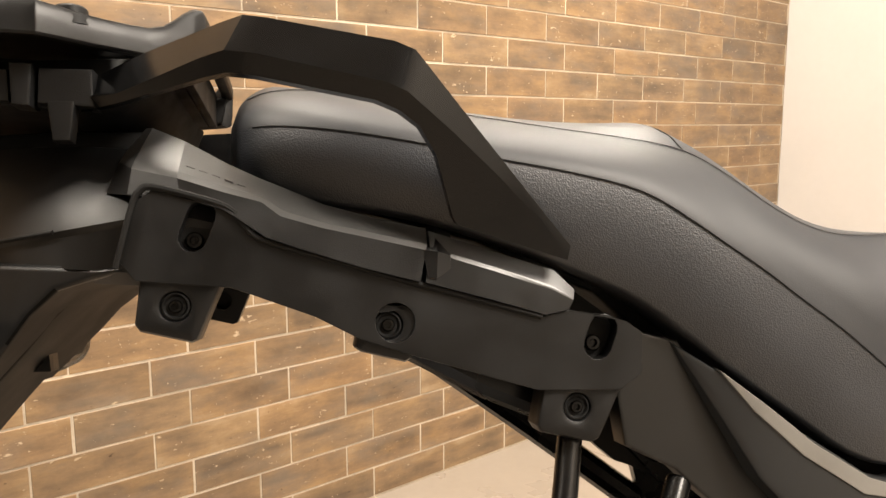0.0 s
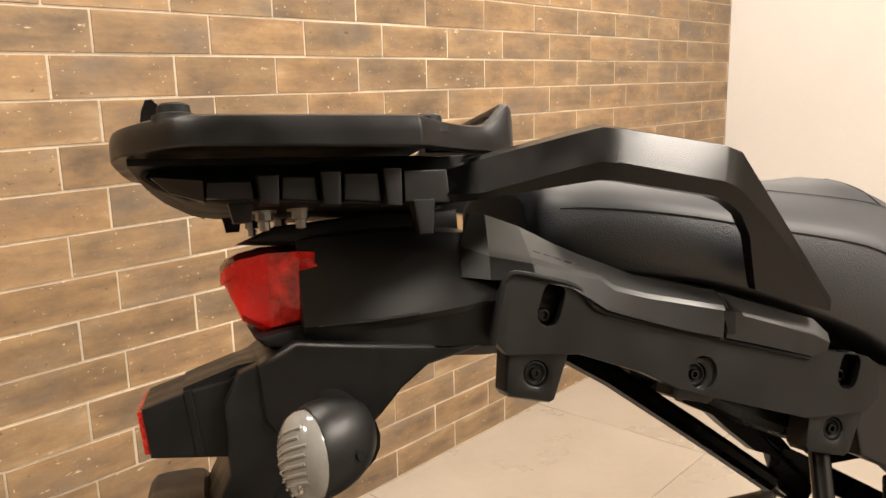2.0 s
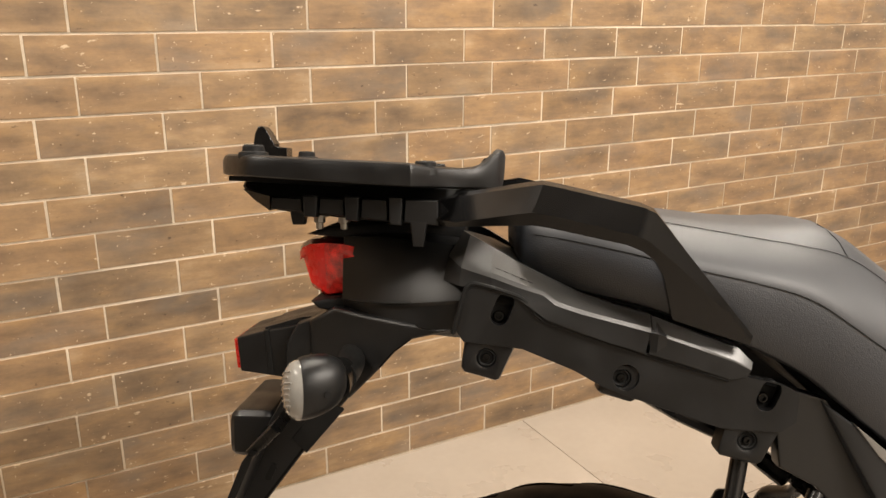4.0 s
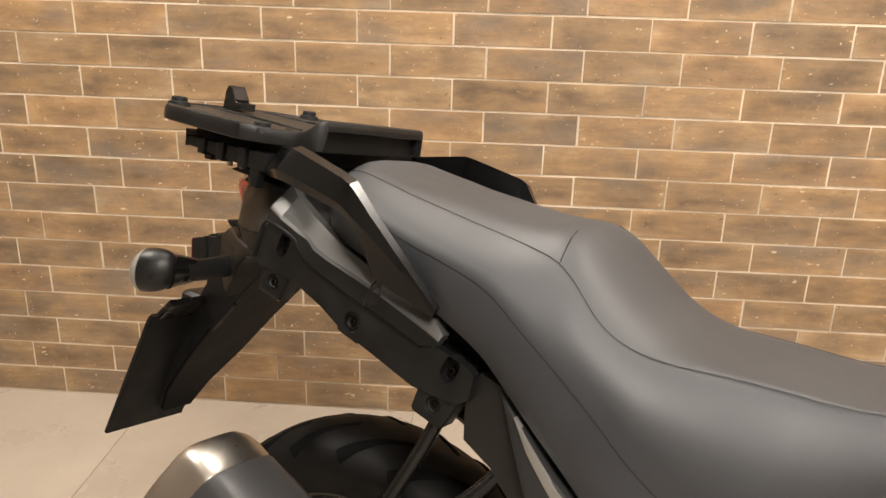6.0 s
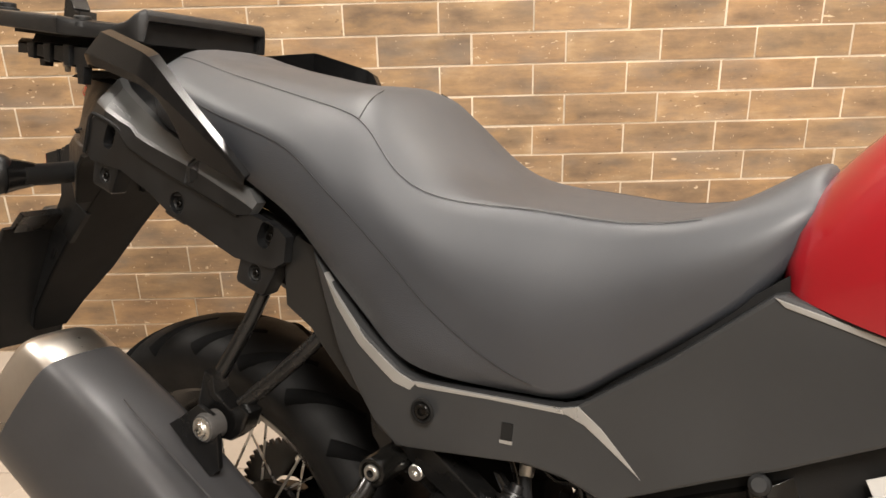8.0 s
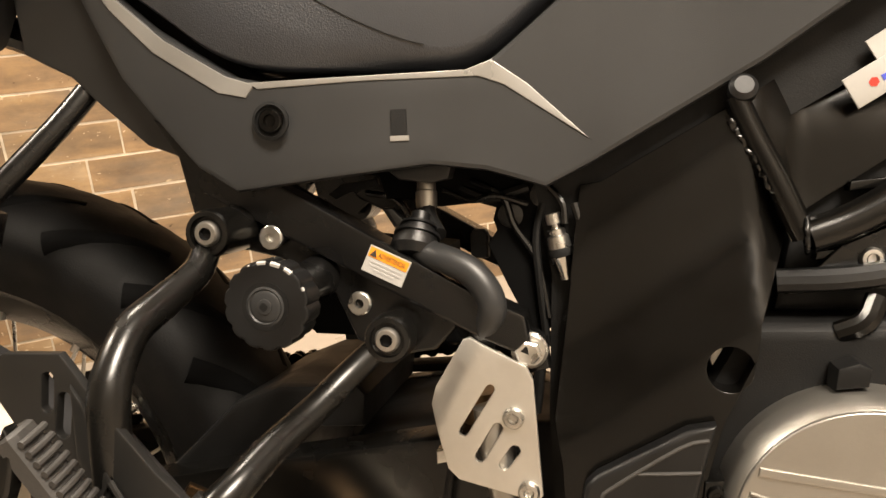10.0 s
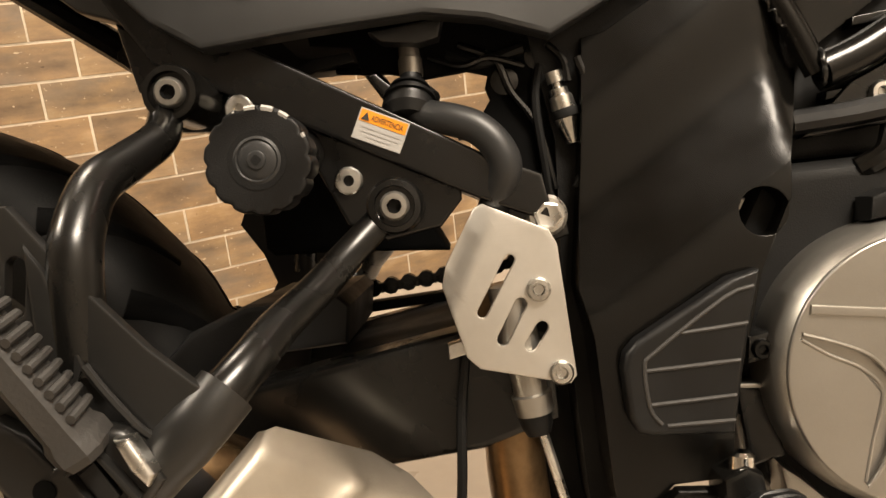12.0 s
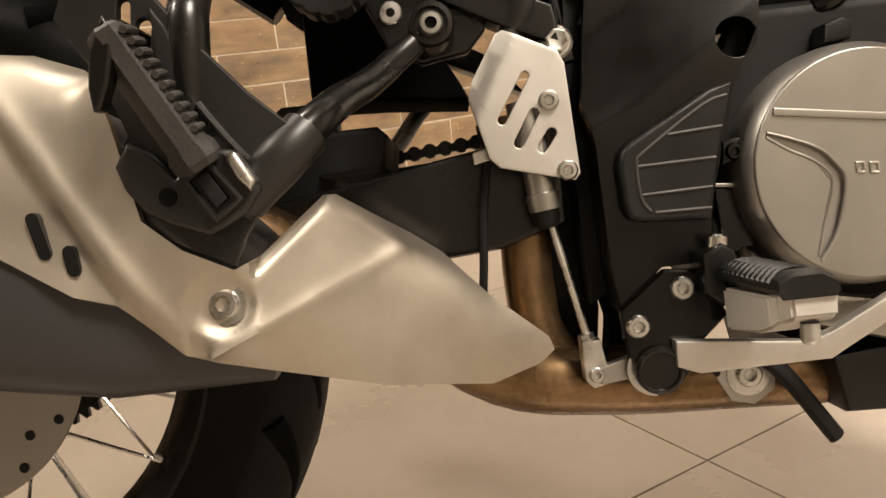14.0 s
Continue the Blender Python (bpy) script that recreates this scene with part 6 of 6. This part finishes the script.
bolt(0.647, -0.134, 0.264, 0.0055, mc)
part("pipe", tube([(0.584, -0.120, 0.425), (0.578, -0.121, 0.390), (0.574, -0.121, 0.350), (0.570, -0.121, 0.318)], 0.0032, 8, 4), M_DEEP, mc)
part("clip", slab([(0.574, 0.424), (0.588, 0.427), (0.588, 0.436), (0.574, 0.433)], -0.128, -0.116, 0.001), M_STEEL, mc, "bright steel clip")

# ---- rider foot rest and brake pedal ----
hold = [(0.666, 0.310), (0.700, 0.336), (0.726, 0.334), (0.742, 0.300), (0.724, 0.284), (0.712, 0.262), (0.700, 0.248), (0.688, 0.246), (0.674, 0.262), (0.668, 0.284)]
rest = part("foot_rest_plate", slab(hold, -0.146, -0.136, 0.003), M_FRAME, bike, "black foot rest plate with two bolts", 30)
bolt(0.710, -0.146, 0.322, 0.0085, rest)
bolt(0.677, -0.146, 0.298, 0.0085, rest)
part("pivot_cap", lathe([(-0.004, 0.0), (-0.004, 0.0175), (0.004, 0.0172), (0.007, 0.0150), (0.0065, 0.0135), (0.005, 0.0130), (0.005, 0)], (0.689, -0.146, 0.266), (0, -1, 0), 28), M_GLOSS, rest, "round black pivot cap")
part("pivot_ring", lathe([(-0.004, 0.0), (-0.004, 0.0195), (0.0, 0.0195), (0.0, 0)], (0.687, -0.143, 0.266), (0, -1, 0), 28), M_STEEL, rest)
rings = [[(x0, y, z0), (x0 - 0.001, y, z1), (x1 + 0.001, y, z1), (x1, y, z0)] for x0, x1, y, z0, z1 in ((0.735, 0.758, -0.160, 0.292, 0.321), (0.736, 0.759, -0.215, 0.298, 0.323), (0.736, 0.760, -0.236, 0.304, 0.324), (0.739, 0.763, -0.240, 0.308, 0.325), (0.736, 0.766, -0.252, 0.309, 0.3275), (0.739, 0.764, -0.262, 0.313, 0.3285))]
peg_bm = loft(rings)
bmesh.ops.bevel(peg_bm, geom=list(peg_bm.edges), offset=0.0018, segments=2, affect="EDGES")
peg = part("foot_rest", peg_bm, M_SILVER, rest, "rider foot rest with black ribbed rubber on cast metal", 30)
rp = loft([[(0.732 + d, y, z + 0.3255), (0.730 + d, y, z + 0.3285), (0.731 + d, y, z + 0.334), (0.739 + d, y, z + 0.3385), (0.755 + d, y, z + 0.3385), (0.763 + d, y, z + 0.334), (0.765 + d, y, z + 0.3285), (0.762 + d, y, z + 0.3255)] for y, z, d in ((-0.160, -0.001, 0), (-0.168, 0.002, 0), (-0.212, 0.001, 0.001), (-0.245, 0.001, 0.002), (-0.258, 0.0015, 0.002), (-0.264, -0.001, 0.001))])
pad_ = part("rubber", rp, M_BLACK, peg, "black ribbed rubber", 40)
for k in range(10):
    y = -0.172 - 0.0080 * k
    part("rib", tube([(0.731, y - 0.004, 0.3325), (0.740, y, 0.3392), (0.755, y + 0.003, 0.3392), (0.764, y + 0.006, 0.3330)], 0.0019, 6, 3), M_BLACK, pad_)
part("stud", lathe([(0, 0.0055), (-0.010, 0.0055), (-0.012, 0.004), (-0.012, 0)], (0.751, -0.254, 0.309), (0, 0, 1), 14), M_STEEL, peg)
part("pivot", slab([(0.722, 0.346), (0.736, 0.352), (0.745, 0.347), (0.748, 0.330), (0.744, 0.314), (0.735, 0.308), (0.722, 0.318)], -0.162, -0.130, 0.004), M_GLOSS, rest)
part("pin", lathe([(0, 0), (0, 0.0075), (0.008, 0.0075), (0.010, 0.005), (0.010, 0)], (0.736, -0.150, 0.348), (0.1, 0, 1), 14), M_CHROME, rest)
ped = part("brake_pedal", slab([(0.700, 0.287, -0.156), (0.790, 0.279, -0.160), (0.806, 0.285, -0.164), (0.852, 0.311, -0.172), (0.930, 0.352, -0.182), (0.934, 0.336, -0.182), (0.850, 0.293, -0.172), (0.804, 0.265, -0.163), (0.716, 0.262, -0.157), (0.700, 0.268, -0.156)], -0.156, -0.146, 0.002), M_ALU, bike, "silver brake pedal arm", 30)
part("tip", box_bm(0.915, 0.955, -0.215, -0.178, 0.340, 0.356, 0.004), M_CAST, ped)
part("link", slab([(0.645, 0.268), (0.690, 0.280), (0.700, 0.262), (0.650, 0.256)], -0.136, -0.128, 0.002), M_CAST, ped)
part("spring", tube([(0.716, -0.150, 0.275), (0.724, -0.148, 0.266), (0.730, -0.147, 0.258)], 0.0022, 8, 3), M_DEEP, ped)
part("drain_hose", tube([(0.772, -0.118, 0.262), (0.788, -0.120, 0.246), (0.821, -0.122, 0.197)], 0.0072, 10, 4, flat=0.8), M_DEEP, bike, "short black rubber drain hose")
lugp = part("pipe_clamp", slab([(0.742, 0.272), (0.790, 0.270), (0.786, 0.232), (0.770, 0.222), (0.752, 0.226), (0.742, 0.244)], -0.104, -0.094, 0.002), M_CAST, bike, "steel clamp on the exhaust pipe")
bolt(0.766, -0.104, 0.246, 0.0100, lugp, washer=0.0165)

# ---- engine, right side ----
eng = part("engine", slab([(0.752, 0.480), (0.775, 0.520), (0.960, 0.520), (1.080, 0.480), (1.080, 0.262), (0.900, 0.262), (0.800, 0.280), (0.756, 0.330), (0.748, 0.400)], -0.118, 0.118, 0.012, 3), M_DEEP, bike, "engine with a silver clutch cover", 30)
CX, CZ = 0.843, 0.396
cl = lathe([(-0.036, 0.0862), (0.000, 0.0860), (0.008, 0.0850), (0.0140, 0.0830), (0.0185, 0.0803), (0.0212, 0.0780), (0.0195, 0.0765), (0.0195, 0.0)], (CX, -0.134, CZ), (0, -1, 0), 96)
clutch = part("clutch_cover", cl, M_CAST, eng, "round satin silver clutch cover with a chevron groove", 60)
channel = [(0.7745, 0.4235), (0.794, 0.4165), (0.810, 0.4085), (0.819, 0.399), (0.8255, 0.386), (0.819, 0.357), (0.812, 0.342), (0.8045, 0.3325), (0.8030, 0.3360), (0.8085, 0.358), (0.8165, 0.386), (0.806, 0.4005), (0.788, 0.4105), (0.7735, 0.4205)]
part("face_plate", slab(circle(CX, CZ, 0.0788, 72), -0.1572, -0.1500, 0.0014, 3, holes=[channel]), M_CAST, clutch, sharp=40)
for run in ([channel[k] for k in range(8)], [channel[k] for k in range(8, 14)]):
    part("ridge", tube([(x, -0.1570, z) for x, z in run], 0.0011, 8, 4), M_CAST, clutch)
part("ledge", slab([(0.780, 0.440), (0.862, 0.428), (0.922, 0.418), (0.922, 0.412), (0.862, 0.4225), (0.779, 0.4345)], -0.1592, -0.150, 0.0012), M_CAST, clutch)
for k, (x, z) in enumerate(((0.832, 0.398), (0.8415, 0.397))):
    part("raised_mark", slab([(x, z), (x + 0.007, z - 0.0005), (x + 0.0075, z - 0.009), (x + 0.0005, z - 0.0085)], -0.1585, -0.156, 0.001, holes=[[(x + 0.0022, z - 0.002), (x + 0.0052, z - 0.0022), (x + 0.0054, z - 0.0068), (x + 0.0024, z - 0.0066)]]), M_STEEL, clutch)
part("tab", slab([(0.826, 0.482), (0.846, 0.484), (0.848, 0.496), (0.840, 0.500), (0.828, 0.496)], -0.140, -0.120, 0.003), M_DEEP, clutch)
part("crankcase", slab([(0.762, 0.345), (0.775, 0.335), (0.800, 0.310), (0.850, 0.300), (1.000, 0.300), (1.000, 0.262), (0.880, 0.262), (0.800, 0.285), (0.766, 0.318)], -0.138, -0.110, 0.006), M_CAST, eng, "grey cast crankcase")
part("cylinder", slab([(0.80, 0.52), (0.83, 0.66), (0.96, 0.70), (1.05, 0.62), (1.02, 0.52)], -0.085, 0.085, 0.008), M_DEEP, eng)
for k in range(4):
    part("fin", slab([(0.815 + 0.01 * k, 0.535 + 0.022 * k), (0.95, 0.545 + 0.022 * k), (0.95, 0.551 + 0.022 * k), (0.816 + 0.01 * k, 0.541 + 0.022 * k)], -0.098, -0.080, 0.001), M_FRAME, eng)
for pts, r, m in (([(0.800, -0.105, 0.545), (0.85, -0.112, 0.548), (0.93, -0.105, 0.56)], 0.008, M_BLACK), ([(0.79, -0.10, 0.50), (0.83, -0.11, 0.512), (0.90, -0.105, 0.515)], 0.006, M_DEEP), ([(0.835, -0.112, 0.512), (0.850, -0.116, 0.520), (0.858, -0.112, 0.535)], 0.0075, M_FRAME)):
    part("engine_hose", tube(pts, r, 10, 4), m, eng)
part("oil_line_clip", slab([(0.748, 0.405), (0.765, 0.408), (0.767, 0.425), (0.750, 0.422)], -0.140, -0.118, 0.003), M_GLOSS, eng)
bolt(0.757, -0.140, 0.414, 0.0062, eng, M_FRAME)
part("lower_bracket", slab([(0.744, 0.390), (0.766, 0.388), (0.770, 0.345), (0.748, 0.340)], -0.130, -0.116, 0.003), M_GLOSS, eng)
part("rib", slab([(0.744, 0.393), (0.767, 0.391), (0.767, 0.388), (0.744, 0.390)], -0.133, -0.118, 0.001), M_CAST, eng)
part("skid_plate", slab([(0.823, 0.258), (0.880, 0.263), (1.080, 0.268), (1.100, 0.205), (0.832, 0.213)], -0.122, 0.122, 0.006), M_BLACK, bike, "black plastic engine skid plate", 30)

# ---- guard bars and tag beside the tank ----
bars = part("crash_bar", tube([(0.775, -0.109, 0.664), (0.785, -0.110, 0.640), (0.802, -0.112, 0.604), (0.815, -0.112, 0.574)], 0.0080, 14, 4), M_FRAME, bike, "gloss black welded guard bar")
part("arm", tube([(0.817, -0.112, 0.574), (0.845, -0.110, 0.584), (0.885, -0.108, 0.605), (0.960, -0.105, 0.645)], 0.0115, 14, 4), M_FRAME, bars)
for pts, r in (([(0.7715, -0.1105, 0.650), (0.784, -0.1125, 0.628), (0.796, -0.1145, 0.606), (0.806, -0.1155, 0.588)], 0.0027),
               ([(0.8165 + 0.002 * math.cos(an), -0.112 + 0.0118 * math.cos(an), 0.576 + 0.0118 * math.sin(an)) for an in (2 * math.pi * k / 16 for k in range(17))], 0.0016)):
    bead = tube(pts, r, 10, 24 if len(pts) < 9 else 4)
    for v in bead.verts:
        v.co += noise.noise_vector(v.co * 260.0) * (r * 0.75)
    part("weld_bead", bead, M_SATIN, bars, "rough painted weld bead", 60)
part("top_knob", lathe([(-0.004, 0.0), (-0.004, 0.009), (0.004, 0.009), (0.007, 0.006), (0.007, 0)], (0.779, -0.112, 0.668), (0, -1, 0.4), 18), M_BLACK, bars)
part("side_knob", lathe([(-0.004, 0.0), (-0.004, 0.010), (0.006, 0.010), (0.009, 0.006), (0.009, 0)], (0.890, -0.112, 0.612), (0, -1, 0.2), 18), M_GLOSS, bars)
part("mount_plate", slab([(0.806, 0.535), (0.840, 0.567), (0.900, 0.592), (0.950, 0.600), (0.950, 0.540), (0.846, 0.538)], -0.102, -0.094, 0.002), M_SATIN, bars)
bolt(0.857, -0.102, 0.558, 0.0075, bars)
bolt(0.898, -0.102, 0.580, 0.0075, bars)
tag = finish(slab([(0.838, 0.670), (0.935, 0.725), (0.944, 0.708), (0.848, 0.652)], -0.106, -0.1045, 0.0006), "paper_tag", M_STICKER)
tag.matrix_world = bike.matrix_world.copy()
tagged(tag, "white paper tag with blue and red print, hanging beside the frame", "tag")
part("string", tube([(0.900, -0.1045, 0.700), (0.905, -0.100, 0.708), (0.910, -0.092, 0.720)], 0.0008, 6, 3), M_STICKER, tag)
part("tag_leaf", slab([(0.852, 0.693), (0.897, 0.720), (0.905, 0.705), (0.860, 0.679)], -0.1035, -0.102, 0.0006), M_STICKER, tag)
part("emblem", slab(circle(0.8565, 0.6680, 0.0031, 6), -0.1064, -0.105, 0), M_REDPRINT, tag)
for k in range(6):
    x, z = 0.8620 + 0.0044 * k, 0.6685 + 0.0025 * k
    part("print_bar", slab([(x, z), (x + 0.0030, z + 0.0017), (x + 0.0014, z + 0.0050), (x - 0.0016, z + 0.0033)], -0.1064, -0.105, 0), M_BLUE, tag)

part("inner_wall", slab([(0.640, 0.645), (0.700, 0.650), (0.780, 0.690), (0.900, 0.760), (0.900, 0.700), (0.700, 0.590), (0.676, 0.52), (0.672, 0.32), (0.655, 0.31), (0.650, 0.45), (0.655, 0.55)], -0.094, 0.094, 0.0), M_DEEP, bike, "black inner frame wall")
link = part("linkage", slab([(0.600, 0.430), (0.662, 0.430), (0.668, 0.300), (0.664, 0.268), (0.642, 0.268), (0.632, 0.300), (0.628, 0.352)], -0.050, 0.060, 0.004), M_DEEP, bike, "black suspension linkage")
part("toggle_arm", slab([(0.664, 0.330), (0.694, 0.330), (0.692, 0.262), (0.668, 0.262), (0.672, 0.292)], -0.072, -0.040, 0.003), M_MATTE, link)


# ---- pieces of floor and wall ----
def chamfered(name, lx, ly, lz, bev, mat):
    """A thin block centred on its origin with softly broken edges on its face."""
    bm = box_bm(-lx / 2, lx / 2, -ly / 2, ly / 2, -lz / 2, lz / 2, bev, 1)
    bmesh.ops.recalc_face_normals(bm, faces=bm.faces)
    face_uv = bm.loops.layers.uv.new("face")
    for f in bm.faces:
        for lp in f.loops:
            lp[face_uv].uv = (lp.vert.co.x / lx + 0.5, lp.vert.co.z / lz + 0.5)
    me = bpy.data.meshes.new(name)
    bm.to_mesh(me)
    bm.free()
    me.materials.append(mat)
    return me


tile_mesh = chamfered("floor_tile", TILE - 0.0022, TILE - 0.0022, 0.010, 0.0007, M_TILE)
for i in range(-4, 4):
    for j in range(-3, 3):
        x0, x1 = TILE_X + i * TILE, TILE_X + (i + 1) * TILE
        y0, y1 = TILE_Y + j * TILE, TILE_Y + (j + 1) * TILE
        if x1 < LEFT_X + 0.05 or x0 > CORNER_X - 0.05 or y0 > WALL_Y - 0.03 or y1 < BACK_Y + 0.03:
            continue
        whole = x0 > LEFT_X and x1 < CORNER_X and y0 > BACK_Y and y1 < WALL_Y - 0.002
        cx0, cx1, cy0, cy1 = max(x0, LEFT_X + 0.002), min(x1, CORNER_X - 0.002), max(y0, BACK_Y + 0.002), min(y1, WALL_Y - 0.004)
        me = tile_mesh if whole else chamfered("floor_tile", cx1 - cx0 - 0.0022, cy1 - cy0 - 0.0022, 0.010, 0.0007, M_TILE)
        ob = new("floor_tile", me)
        ob.parent = floor
        ob.location = ((cx0 + cx1) / 2, (cy0 + cy1) / 2, -0.005)

brick_meshes = [chamfered("brick", BRICK_L - GAP - d, 0.012, BRICK_H - GAP - e, 0.0007, M_BRICK) for d, e in ((0, 0), (0.0012, 0.0006), (0.0005, 0.0014))]
rest = bmesh.new()
rest_uv = rest.loops.layers.uv.new("face")
count = 0
for row in range(0, 32):
    z = (row + 0.5) * BRICK_H
    off = 0.0134 if row % 2 == 0 else 0.170
    k = math.floor((LEFT_X - off) / BRICK_L)
    while True:
        x0 = off + k * BRICK_L
        k += 1
        if x0 > CORNER_X - 0.01:
            break
        a, b = max(x0, LEFT_X), min(x0 + BRICK_L, CORNER_X)
        if b - a < 0.02 or z > CEIL_Z - 0.03:
            continue
        whole = b - a > BRICK_L - 0.001
        near = whole and 0 <= row <= 17 and -1.45 < a < 2.0
        proud = random.uniform(-0.0006, 0.0006)
        if near and count < 300:
            count += 1
            ob = new("brick", random.choice(brick_meshes))
            ob.parent = wall_north
            ob.location = ((a + b) / 2 + random.uniform(-0.0006, 0.0006), WALL_Y + 0.006 + proud, z + random.uniform(-0.0005, 0.0005))
        else:
            hx, hz, y0, y1, c = (b - a - GAP) / 2, (BRICK_H - GAP) / 2, WALL_Y + proud, WALL_Y + 0.012 + proud, 0.0007
            cx = (a + b) / 2
            ring = [[rest.verts.new((cx + sx * (hx - q), yy, z + sz * (hz - q))) for sx, sz in ((-1, -1), (1, -1), (1, 1), (-1, 1))]
                    for yy, q in ((y0, c), (y0 + c, 0.0), (y1, 0.0))]
            made = [rest.faces.new(ring[0])]
            for p, q in ((0, 1), (1, 2)):
                for s in range(4):
                    made.append(rest.faces.new((ring[p][s], ring[p][(s + 1) % 4], ring[q][(s + 1) % 4], ring[q][s])))
            for f in made:
                for lp in f.loops:
                    lp[rest_uv].uv = ((lp.vert.co.x - cx) / (2 * hx) + 0.5, (lp.vert.co.z - z) / (2 * hz) + 0.5)
finish(rest, "bricks", M_BRICK, wall_north, kind="stuff")
